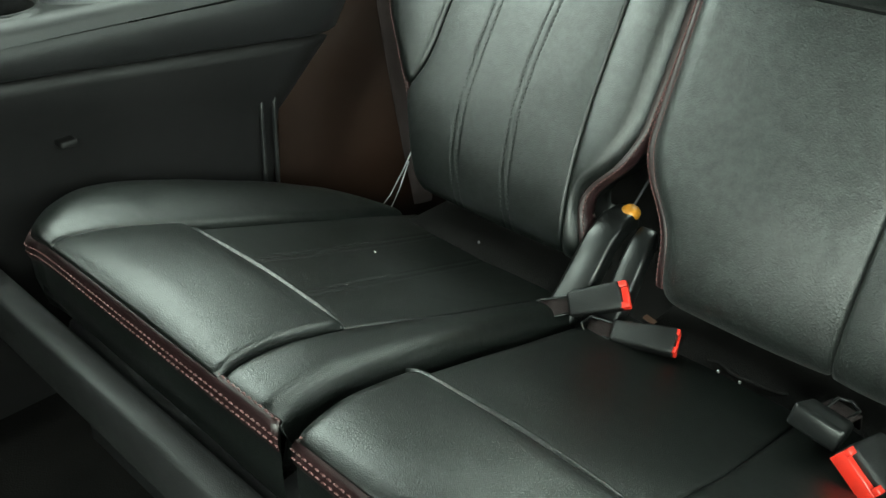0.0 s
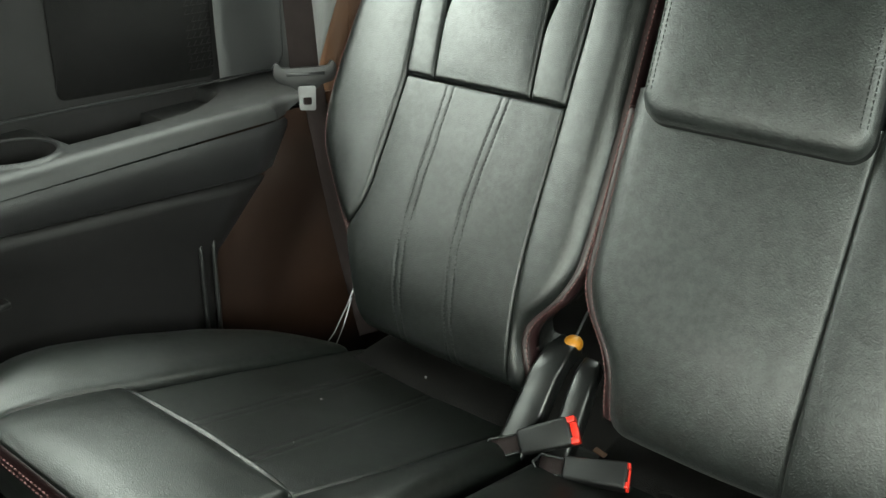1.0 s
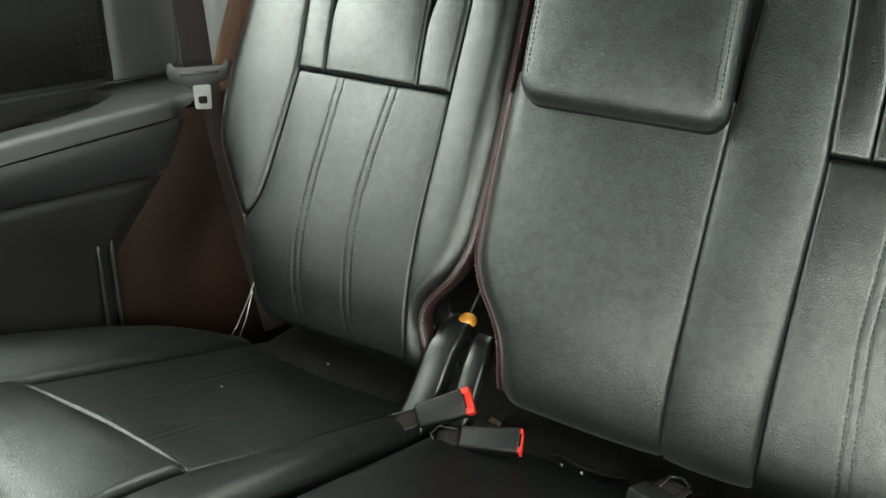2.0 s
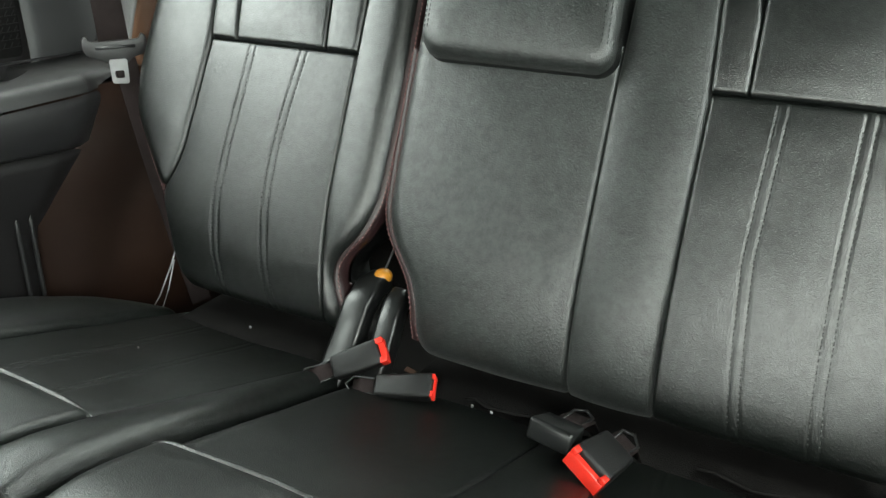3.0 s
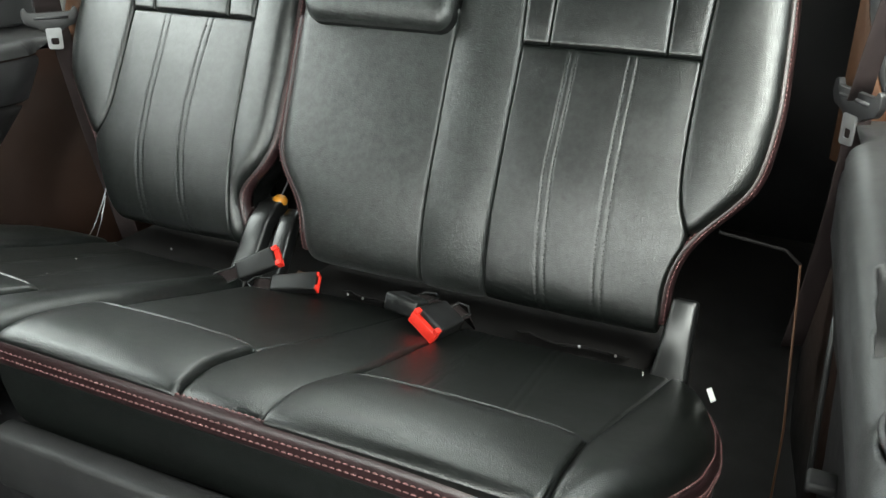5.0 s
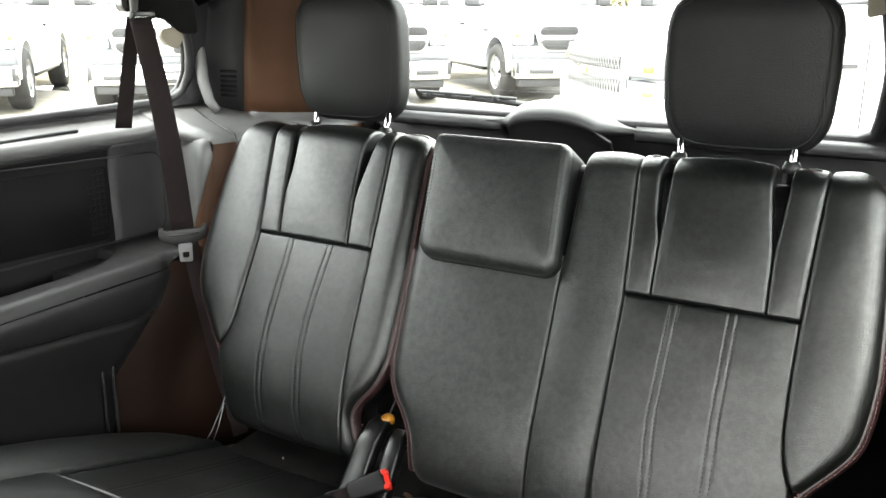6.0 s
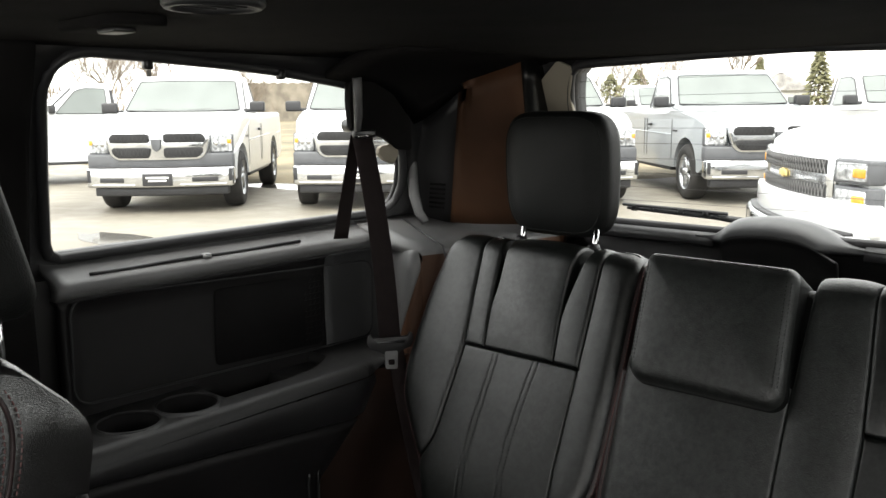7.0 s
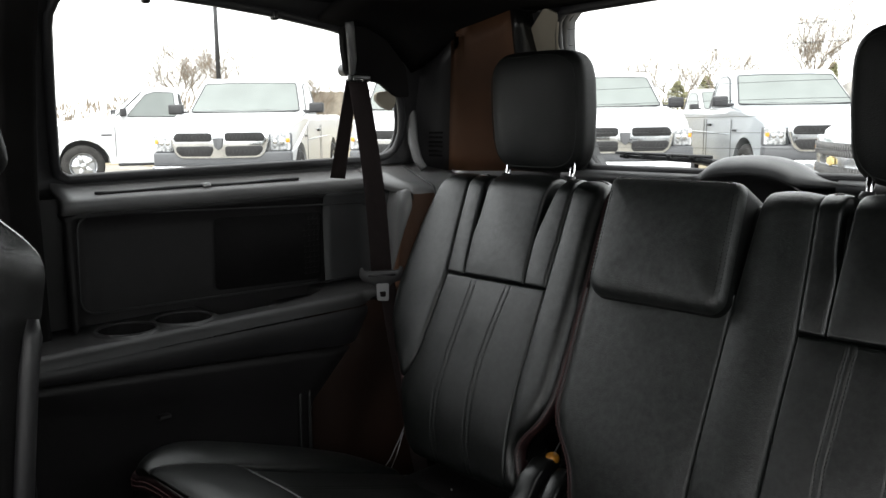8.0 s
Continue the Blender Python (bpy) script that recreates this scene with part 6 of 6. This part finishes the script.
def pickup(paint, label, style):
    """A full-size pickup; its front axle stands over the origin and its nose points along x."""
    root = group_of("pickup_truck", (0, 0, 0), label, "truck", "parked pickup trucks")
    # side outline with wheel arches
    o = [(0.80, 0.50), (0.88, 0.64), (0.88, 1.04), (0.86, 1.115), (0.76, 1.175), (0.40, 1.255), (-0.15, 1.325), (-0.55, 1.365), (-0.72, 1.365), (-0.86, 1.325),
         (-2.02, 1.305), (-2.06, 1.32), (-4.70, 1.33), (-4.76, 1.24), (-4.78, 0.62), (-4.60, 0.52)]
    for cx in (-WB, 0.0):
        o += [(cx + 0.50 * math.cos(t), 0.44 + 0.47 * math.sin(t)) for t in [math.pi - math.pi * k / 10 for k in range(11)]]
        o += [(cx + 0.56, 0.42)]
    b = extrude_outline([(x, -0.985, z) for x, z in o], (0, 1.97, 0))
    bmesh.ops.bevel(b, geom=[e for e in b.edges if abs(e.verts[0].co.y - e.verts[1].co.y) < 0.01 and max(e.verts[0].co.z, e.verts[1].co.z) > 0.6 and min(e.verts[0].co.z, e.verts[1].co.z) > 0.93], offset=0.075, segments=4, affect="EDGES", profile=0.5, clamp_overlap=True)
    for v in b.verts:
        if v.co.x > 0.2:
            k = (v.co.x - 0.2) / 0.68
            v.co.x -= 0.16 * k * (v.co.y / 0.985) ** 2
            v.co.y *= 1 - 0.05 * k
    body = part("body", b, paint, root)
    # cab
    b = bmesh.new()
    v = [b.verts.new(p) for p in ((-0.58, 0.95, 1.26), (-2.02, 0.95, 1.26), (-2.02, -0.95, 1.26), (-0.58, -0.95, 1.26),
                                  (-1.30, 0.79, 1.920), (-1.90, 0.79, 1.930), (-1.90, -0.79, 1.930), (-1.30, -0.79, 1.920))]
    for f in ((3, 2, 1, 0), (4, 5, 6, 7), (0, 1, 5, 4), (1, 2, 6, 5), (2, 3, 7, 6), (3, 0, 4, 7)):
        b.faces.new([v[k] for k in f])
    bmesh.ops.recalc_face_normals(b, faces=b.faces)
    bevel_all(b, 0.075, 4)
    cab = part("cab", b, paint, root)
    for shell_ in (body, cab):
        for f in shell_.data.polygons:
            f.use_smooth = f.area < 0.12
    # glass panes, slightly proud of the cab
    def cab_pt(u, w_, side):
        """u along the cab from windscreen to rear, w_ up."""
        z = 1.26 + 0.66 * w_
        y = 0.95 - 0.16 * w_ + 0.006
        return (u, side * y, z)
    ws = [(-0.58 - 0.72 * w_ + 0.012, y * (0.95 - 0.16 * w_), 1.26 + 0.66 * w_) for y, w_ in ((-0.93, 0.185), (-0.45, 0.165), (0.0, 0.160), (0.45, 0.165), (0.93, 0.185), (0.90, 0.85), (0.45, 0.87), (-0.45, 0.87), (-0.90, 0.85))]
    part("windscreen", extrude_outline(ws, (0.008, 0, 0.008), 0.003, 1), DARK_GLASS, root, "grey-green windscreen glass", smooth=False)
    part("windscreen_gasket", tube([Vector(p) + Vector((0.006, 0, 0.006)) for p in rounded_loop(ws)], 0.011, 6, True), TRUCK_BLACK, root)
    for side in (-1, 1):
        loop_ = ((-0.86, 0.14), (-1.80, 0.12), (-1.78, 0.84), (-1.42, 0.86), (-1.24, 0.78))
        part("side_window", extrude_outline([cab_pt(u, w_, side) for u, w_ in loop_], (0, side * 0.006, 0), 0.002, 1), DARK_GLASS, root, smooth=False)
        part("window_gasket", tube([Vector(p) for p in rounded_loop([cab_pt(u, w_, side) for u, w_ in loop_])], 0.010, 6, True), TRUCK_BLACK, root)
        part("quarter_window", extrude_outline([cab_pt(u, w_, side) for u, w_ in ((-1.885, 0.12), (-1.965, 0.12), (-1.915, 0.80), (-1.865, 0.82))], (0, side * 0.006, 0), 0.002, 1), TRUCK_BLACK, root, smooth=False)
        for xa, xb in ((-0.62, -3.00), (-4.12, -4.70)):
            part("side_crease", tube([(xa, side * 0.984, 0.93), ((xa + xb) / 2, side * 0.986, 0.945), (xb, side * 0.984, 0.955)], 0.010, 6), paint, root)
        # door seams and handles
        for x in (-0.62, -1.90, -2.05):
            part("door_seam", rbox((x - 0.006, min(side * 0.982, side * 0.989), 0.56), (x + 0.006, max(side * 0.982, side * 0.989), 1.16), 0.001, 1), TRUCK_BLACK, root, smooth=False)
        for x in (-1.72,):
            part("door_handle", rbox((x - 0.11, min(side * 0.985, side * 1.02), 1.05), (x + 0.11, max(side * 0.985, side * 1.02), 1.09), 0.012), TRUCK_BLACK, root)
        part("badge", rbox((-0.56, min(side * 0.984, side * 0.991), 0.98), (-0.36, max(side * 0.984, side * 0.991), 1.01), 0.002, 1), TRUCK_BLACK, root, smooth=False)
        m = part("mirror", rbox((-0.84, min(side * 1.00, side * 1.23), 1.35), (-0.72, max(side * 1.00, side * 1.23), 1.51), 0.03, 3), TRUCK_BLACK, root, "black door mirror")
        part("mirror_arm", rbox((-0.82, min(side * 0.90, side * 1.03), 1.35), (-0.76, max(side * 0.90, side * 1.03), 1.40), 0.01), TRUCK_BLACK, m)
        part("side_step", rbox((-2.9, min(side * 0.84, side * 0.98), 0.38), (-0.65, max(side * 0.84, side * 0.98), 0.44), 0.02), TRUCK_BLACK, root)
        # dark arch linings
        for cx in (0.0, -WB):
            part("wheel_arch", extrude_outline([(cx + 0.49 * math.cos(t), side * 0.60, 0.44 + 0.46 * math.sin(t)) for t in [math.pi * k / 14 for k in range(15)]], (0, side * 0.05, 0)), TRUCK_BLACK, root, smooth=False)
    # wheels
    for cx in (0.0, -WB):
        for side in (-1, 1):
            b = wheel_mesh()
            m = Matrix.Translation((cx, side * 0.855, 0.405)) @ (Matrix.Identity(4) if side > 0 else Matrix.Rotation(math.pi, 4, "Z"))
            bmesh.ops.transform(b, matrix=m, verts=b.verts)
            wh = part("tyre", b, TYRE, root)
            b = rim_mesh()
            bmesh.ops.transform(b, matrix=m, verts=b.verts)
            part("rim", b, ALLOY, wh, "silver five-spoke alloy rim")
    # nose
    def bow(b2):
        for v2 in b2.verts:
            v2.co.x -= 0.16 * (v2.co.y / 0.985) ** 2
        return b2
    def strip(y0, y1, z0, z1, x0, x1, bev=0.012):
        n = 12
        o2 = [(x0, y0 + (y1 - y0) * k / n) for k in range(n + 1)] + [(x1, y1 - (y1 - y0) * k / n) for k in range(n + 1)]
        b2 = extrude_outline([(x, y, z0) for x, y in o2], (0, 0, z1 - z0), bev, 2)
        return bow(b2)
    part("bumper", strip(-0.985, 0.985, 0.36, 0.625, 0.86, 1.04, 0.03), TRUCK_CHROME, root, "chrome front bumper")
    part("bumper_cap", strip(-0.98, 0.98, 0.60, 0.81, 0.80, 0.965, 0.03), GREY_TRIM if style == "cross" else paint, root, "grey plastic bumper top")
    part("air_dam", strip(-0.90, 0.90, 0.24, 0.36, 0.82, 0.95, 0.02), TRUCK_BLACK, root)
    for y in (-0.62, 0.62):
        part("fog_lamp_recess", strip(y - 0.17, y + 0.17, 0.43, 0.495, 1.0, 1.046, 0.008), TRUCK_BLACK, root)
    for side in (-1, 1):
        part("bumper_vent", strip(min(side * 0.925, side * 0.972), max(side * 0.925, side * 0.972), 0.43, 0.60, 0.98, 1.046, 0.01), TRUCK_BLACK, root, "black slot at the bumper's end")
        part("bumper_step", strip(min(side * 0.30, side * 0.90), max(side * 0.30, side * 0.90), 0.385, 0.405, 1.02, 1.050, 0.006), TRUCK_CHROME, root)
    part("bumper_lip", strip(-0.955, 0.955, 0.622, 0.640, 0.95, 1.012, 0.006), TRUCK_BLACK, root, "dark joint over the chrome bumper")
    plate = part("plate_holder", strip(-0.20, 0.20, 0.385, 0.55, 1.03, 1.052, 0.006), TRUCK_BLACK, root, "black dealer plate")
    for z, w_ in ((0.495, 0.15), (0.455, 0.12)):
        part("plate_bar", strip(-w_, w_, z - 0.012, z + 0.012, 1.05, 1.056, 0.001), LABEL_WHITE, plate)
    if style == "cross":
        def nose_plate(corners, r, x0, x1, bev):
            o3 = resample([Vector((p.x, p.y, 0)) for p in [Vector((y, z)) for y, z in rounded(corners, r, 4)]], 0.05, True)
            return bow(extrude_outline([(x0, p.x, p.y) for p in o3], (x1 - x0, 0, 0), bev, 2))
        part("grille_surround", nose_plate([(-0.70, 1.03), (-0.63, 1.125), (0.63, 1.125), (0.70, 1.03), (0.64, 0.79), (0.55, 0.72), (-0.55, 0.72), (-0.64, 0.79)], 0.05, 0.86, 0.985, 0.022), TRUCK_CHROME, root, "chrome grille surround")
        for side in (-1, 1):
            for corners in (((0.095, 1.08), (0.60, 1.08), (0.645, 1.02), (0.63, 0.96), (0.095, 0.96)), ((0.095, 0.895), (0.615, 0.895), (0.595, 0.81), (0.53, 0.757), (0.095, 0.757))):
                g = part("grille_mesh", nose_plate([(side * y, z) for y, z in corners], 0.016, 0.90, 0.998, 0.002), GRILLE_MESH, root, "dark mesh grille opening")
                z0, z1 = min(z for y, z in corners), max(z for y, z in corners)
                for q in range(8):
                    for lean in (-1, 1):
                        y = 0.14 + 0.055 * q
                        lat = extrude_outline([(0.998, side * (y - 0.025 * lean), z0 + 0.012), (0.998, side * (y - 0.025 * lean + 0.006), z0 + 0.012), (0.998, side * (y + 0.025 * lean + 0.006), z1 - 0.012), (0.998, side * (y + 0.025 * lean), z1 - 0.012)], (0.004, 0, 0))
                        part("grille_bar", bow(lat), TRUCK_BLACK, g, smooth=False)
        b2 = extrude_outline([(0.988, y, z) for y, z in rounded([(-0.075, 1.01), (0.075, 1.01), (0.050, 0.88), (0.0, 0.84), (-0.050, 0.88)], 0.015, 3)], (0.022, 0, 0), 0.006)
        part("emblem", b2, GREY_TRIM, root)
        for side in (-1, 1):
            part("headlight_bezel", strip(min(side * 0.680, side * 0.975), max(side * 0.680, side * 0.975), 0.805, 1.062, 0.80, 0.897, 0.03), GREY_TRIM, root)
            lamp = part("headlight", strip(min(side * 0.69, side * 0.965), max(side * 0.69, side * 0.965), 0.815, 1.055, 0.80, 0.918, 0.04), LAMP_LENS, root, "clear headlight")
            part("turn_signal", strip(min(side * 0.905, side * 0.955), max(side * 0.905, side * 0.955), 0.93, 0.99, 0.86, 0.921, 0.012), AMBER, lamp, "amber turn signal")
            for y_ in (0.755, 0.845):
                b3 = bmesh.new()
                bmesh.ops.create_cone(b3, cap_ends=True, segments=18, radius1=0.042, radius2=0.030, depth=0.02)
                bmesh.ops.transform(b3, matrix=Matrix.Translation((0.915 - 0.16 * (y_ / 0.985) ** 2, side * y_, 0.940)) @ Matrix.Rotation(radians(90), 4, "Y"), verts=b3.verts)
                part("reflector", b3, TRUCK_CHROME, lamp, "chrome round reflector")
    else:
        part("grille_surround", strip(-0.66, 0.66, 0.68, 1.09, 0.86, 0.915, 0.02), TRUCK_CHROME, root, "chrome grille surround")
        for z0, z1 in ((0.765, 0.895), (0.955, 1.050)):
            g = part("grille_mesh", strip(-0.61, 0.61, z0, z1, 0.90, 0.922, 0.015), GRILLE_MESH, root, "dark mesh grille band")
            for q in range(30):
                for lean in (-1, 1):
                    y = -0.58 + 0.04 * q
                    lat = extrude_outline([(0.922, y - 0.02 * lean, z0 + 0.006), (0.922, y - 0.02 * lean + 0.007, z0 + 0.006), (0.922, y + 0.02 * lean + 0.007, z1 - 0.006), (0.922, y + 0.02 * lean, z1 - 0.006)], (0.005, 0, 0))
                    part("grille_bar", bow(lat), TRIM_GREY, g, smooth=False)
        b2 = extrude_outline([(0.918, y, z) for y, z in ((-0.075, 0.905), (-0.025, 0.905), (-0.025, 0.895), (0.025, 0.895), (0.025, 0.905), (0.075, 0.905), (0.066, 0.945), (0.025, 0.945), (0.025, 0.955), (-0.025, 0.955), (-0.025, 0.945), (-0.066, 0.945))], (0.012, 0, 0), 0.003)
        part("emblem", b2, GOLD, root, "pale gold emblem")
        for side in (-1, 1):
            for z0, z1 in ((0.765, 0.885), (0.93, 1.045)):
                part("headlight_bezel", strip(min(side * 0.66, side * 0.968), max(side * 0.66, side * 0.968), z0 - 0.014, z1 + 0.014, 0.80, 0.904, 0.012), GREY_TRIM, root, "grey headlight surround")
                lamp = part("headlight", strip(min(side * 0.68, side * 0.955), max(side * 0.68, side * 0.955), z0, z1, 0.80, 0.912, 0.02), LAMP_LENS, root, "clear headlight")
                part("turn_signal", strip(min(side * 0.85, side * 0.945), max(side * 0.85, side * 0.945), z0 + 0.025, z1 - 0.035, 0.86, 0.92, 0.01), AMBER, lamp, "amber turn signal")
    part("wiper", tube([(-0.700, -0.80, 1.378), (-0.715, -0.35, 1.398), (-0.695, 0.02, 1.376)], 0.012, 6), TRUCK_BLACK, root)
    part("wiper", tube([(-0.700, -0.10, 1.380), (-0.715, 0.35, 1.400), (-0.700, 0.80, 1.376)], 0.012, 6), TRUCK_BLACK, root)
    return root


white_truck = pickup(WHITE_PAINT, "white pickup truck with chrome bumper parked on the lot", "cross")
silver_truck = pickup(SILVER_PAINT, "silver pickup truck with chrome bumper parked on the lot", "cross")
mesh_truck = pickup(WHITE_PAINT, "white pickup truck with twin mesh grille parked close by", "mesh")
HEAD = -45.0
white_truck.matrix_basis = pose(-10.73, 5.41, GROUND_Z, 0, 0, HEAD + 1.2)
for x, y, a in ((-8.76, 7.38, HEAD + 1.2), (-6.69, 9.31, HEAD + 0.5), (-2.8, 14.5, HEAD - 2), (-10.2, 20.2, HEAD + 8)):
    copy_thing(white_truck, pose(x, y, GROUND_Z, 0, 0, a))
silver_truck.matrix_basis = pose(-4.55, 11.20, GROUND_Z, 0, 0, HEAD + 0.5)
tagged(copy_thing(white_truck, pose(-17.01, 5.43, GROUND_Z, 0, 0, -108)), "white pickup truck standing broadside across the lot")
mesh_truck.matrix_basis = pose(-0.90, 5.27, GROUND_Z, 0, 0, -142)


def bare_tree(place, height, seed, spread=0.55, dense=4):
    """A leafless tree: tapered trunk that forks into limbs and twigs."""
    rng = random.Random(seed)
    vs, fs = [], []
    def limb(p, d, length, r, depth):
        n = 3
        pts = [p]
        q, dd = p, d
        for k in range(n):
            dd = (dd + Vector((rng.uniform(-1, 1), rng.uniform(-1, 1), rng.uniform(-0.4, 0.8))) * 0.16).normalized()
            q = q + dd * length / n
            pts.append(q)
        sides = 5 if depth < 2 else 3
        base = len(vs)
        for i, pt in enumerate(pts):
            a = pts[min(i + 1, n)] - pts[max(i - 1, 0)]
            u = a.normalized().cross(Vector((0.3, 0.5, 0.81))).normalized()
            w = a.normalized().cross(u)
            rr = r * (1 - 0.45 * i / n)
            for k in range(sides):
                t = 2 * math.pi * k / sides
                vs.append(pt + u * rr * math.cos(t) + w * rr * math.sin(t))
        for i in range(n):
            for k in range(sides):
                fs.append((base + i * sides + k, base + i * sides + (k + 1) % sides, base + (i + 1) * sides + (k + 1) % sides, base + (i + 1) * sides + k))
        if depth < dense:
            for c in range(rng.choice((3, 4)) if depth else 5):
                ax = Vector((rng.uniform(-1, 1), rng.uniform(-1, 1), rng.uniform(-0.1, 0.5))).normalized()
                nd = (dd * (1 - spread) + ax * spread + Vector((0, 0, 0.18))).normalized()
                limb(pts[rng.choice((1, 2, 3)) if c else 3], nd, length * rng.uniform(0.55, 0.82), r * 0.64, depth + 1)
    limb(Vector((0, 0, 0)), Vector((0, 0, 1)), height * 0.45, height * 0.017, 0)
    size = height / max(v.z for v in vs)
    vs = [v * size for v in vs]
    root = group_of("bare_tree", (place[0], place[1], GROUND_Z), "leafless grey-brown tree behind the lot", "tree", "bare trees")
    me = bpy.data.meshes.new("crown")
    me.from_pydata([tuple(v) for v in vs], [], fs)
    b = bmesh.new()
    b.from_mesh(me)
    bpy.data.meshes.remove(me)
    bmesh.ops.transform(b, matrix=Matrix.Translation((place[0], place[1], GROUND_Z)), verts=b.verts)
    part("branches", b, BARK, root)
    part("trunk", tube([(place[0], place[1], GROUND_Z - 0.1), (place[0], place[1], GROUND_Z + height * 0.15)], [height * 0.022, height * 0.015], 8), BARK, root)
    return root


def conifer(place, height, seed, width=0.28):
    """An evergreen: trunk and a crown of many small drooping sprays."""
    rng = random.Random(seed)
    vs, fs = [], []
    for k in range(900):
        t = rng.random() ** 0.75
        z = height * (0.06 + 0.94 * t)
        r = height * width * (1 - t) * rng.uniform(0.35, 1.05) + 0.05
        a = rng.uniform(0, 2 * math.pi)
        c = Vector((r * math.cos(a), r * math.sin(a), z - 0.1 * r))
        s = height * 0.045 * rng.uniform(0.6, 1.3)
        d = Vector((math.cos(a), math.sin(a), rng.uniform(-0.7, 0.1))).normalized()
        u = d.cross(Vector((0, 0, 1))).normalized()
        i = len(vs)
        vs += [c - d * s, c + u * s * 0.5, c + d * s, c - u * s * 0.5, c + Vector((0, 0, s * 0.35))]
        fs += [(i, i + 1, i + 4), (i + 1, i + 2, i + 4), (i + 2, i + 3, i + 4), (i + 3, i, i + 4)]
    me = bpy.data.meshes.new("crown")
    me.from_pydata([(v.x + place[0], v.y + place[1], v.z + GROUND_Z) for v in vs], [], fs)
    b = bmesh.new()
    b.from_mesh(me)
    bpy.data.meshes.remove(me)
    root = group_of("conifer", (place[0], place[1], GROUND_Z), "dark evergreen tree behind the lot", "tree", "evergreens")
    part("crown", b, NEEDLES, root, smooth=False)
    part("trunk", tube([(place[0], place[1], GROUND_Z - 0.1), (place[0], place[1], GROUND_Z + height * 0.5), (place[0], place[1], GROUND_Z + height * 0.97)], [height * 0.02, height * 0.013, 0.02], 6), BARK, root)
    return root


for i, (x, y, hgt, spread, dense) in enumerate(((-19.0, 42.6, 7.6, 0.52, 6), (-52.9, 25.6, 7.0, 0.56, 6), (-42.6, 23.7, 6.2, 0.5, 5), (-32.3, 48.9, 6.0, 0.55, 5), (-31.5, 51.8, 5.6, 0.5, 4), (-25.9, 47.0, 5.8, 0.55, 5), (-29.8, 57.3, 5.8, 0.45, 4), (-58.0, 31.0, 5.0, 0.6, 5), (-51.7, 36.3, 4.6, 0.6, 5))):
    bare_tree((x, y), hgt, 20 + i, spread, dense)
for i, (x, y, hgt, w) in enumerate(((-27.9, 49.3, 3.6, 0.75), (-30.5, 50.1, 3.4, 0.80), (-19.0, 47.0, 3.9, 0.22), (-18.0, 53.7, 4.9, 0.30))):
    conifer((x, y), hgt, 50 + i, w)
pole = group_of("lamp_post", (-32.5, 17.2, GROUND_Z), "tall dark lot lamp post", "lamp post")
part("pole", tube([(-32.5, 17.2, GROUND_Z), (-32.5, 17.2, 10.0)], [0.11, 0.07], 10), TRUCK_BLACK, pole)
part("lamp_head", rbox((-32.9, 16.8, 9.95), (-32.1, 17.6, 10.15), 0.04), TRUCK_BLACK, pole)

# fence behind the row, with its boards
fence = group_of("wooden_fence", (-67.3, 52.0, GROUND_Z), "weathered wooden board fence beyond the lot", "fence")
fa, fb = Vector((-71.7, 46.5, 0)), Vector((-63.0, 57.5, 0))
fd = (fb - fa).normalized()
ang = math.atan2(fd.y, fd.x)
n_boards = 56
for k in range(n_boards):
    p = fa.lerp(fb, (k + 0.5) / n_boards)
    hgt = 3.9 + 0.06 * math.sin(k * 1.7)
    part("board", rbox((-0.125, -0.012, 0), (0.125, 0.012, hgt), 0.006, 1, Matrix.Translation((p.x, p.y, GROUND_Z)) @ Matrix.Rotation(ang, 4, "Z")), FENCE_WOOD, fence, smooth=False)

house = group_of("house", (-26.1, 68.9, GROUND_Z), "white house with pale grey roof far behind the trees", "house")
hm = Matrix.Translation((-26.1, 68.9, GROUND_Z)) @ Matrix.Rotation(radians(20), 4, "Z")
part("wall", rbox((-2.2, -4, 0), (2.2, 4, 2.3), 0.03, 1, hm), SIDING, house, smooth=False)
b = extrude_outline([(-2.5, -4.4, 2.3), (2.5, -4.4, 2.3), (0, -4.4, 3.7)], (0, 8.8, 0))
bmesh.ops.transform(b, matrix=hm, verts=b.verts)
part("roof", b, ROOFING, house, smooth=False)
for x in (-1.1, 1.1):
    part("window", rbox((x - 0.5, -4.06, 0.8), (x + 0.5, -3.98, 1.8), 0.02, 1, hm), DARK_GLASS, house, smooth=False)

# far woods along the horizon
rng = random.Random(7)
vs, fs = [], []
for k in range(5200):
    t = radians(85 + 90 * rng.random())
    d = rng.uniform(85, 120)
    x, y = d * math.cos(t), d * math.sin(t)
    z = rng.random() ** 1.4 * (3.2 + 1.6 * noise.noise(Vector((t * 9, 0, 0))))
    s = rng.uniform(0.15, 0.5)
    i = len(vs)
    u = Vector((-math.sin(t), math.cos(t), 0)) * s * 0.25
    l2 = Vector((rng.uniform(-0.4, 0.4), rng.uniform(-0.4, 0.4), 1)) * s * 2.2
    c = Vector((x, y, GROUND_Z + z))
    vs += [c - u, c + u, c + l2, c + Vector((math.cos(t), math.sin(t), 0)) * s * 0.3]
    fs += [(i, i + 1, i + 2), (i + 1, i + 3, i + 2), (i + 3, i, i + 2)]
me = bpy.data.meshes.new("far_woods")
me.from_pydata([tuple(v) for v in vs], [], fs)
me.materials.append(BARK)
tagged(new("far_woods", me), "brown leafless woods on the horizon", "woods", kind="stuff")
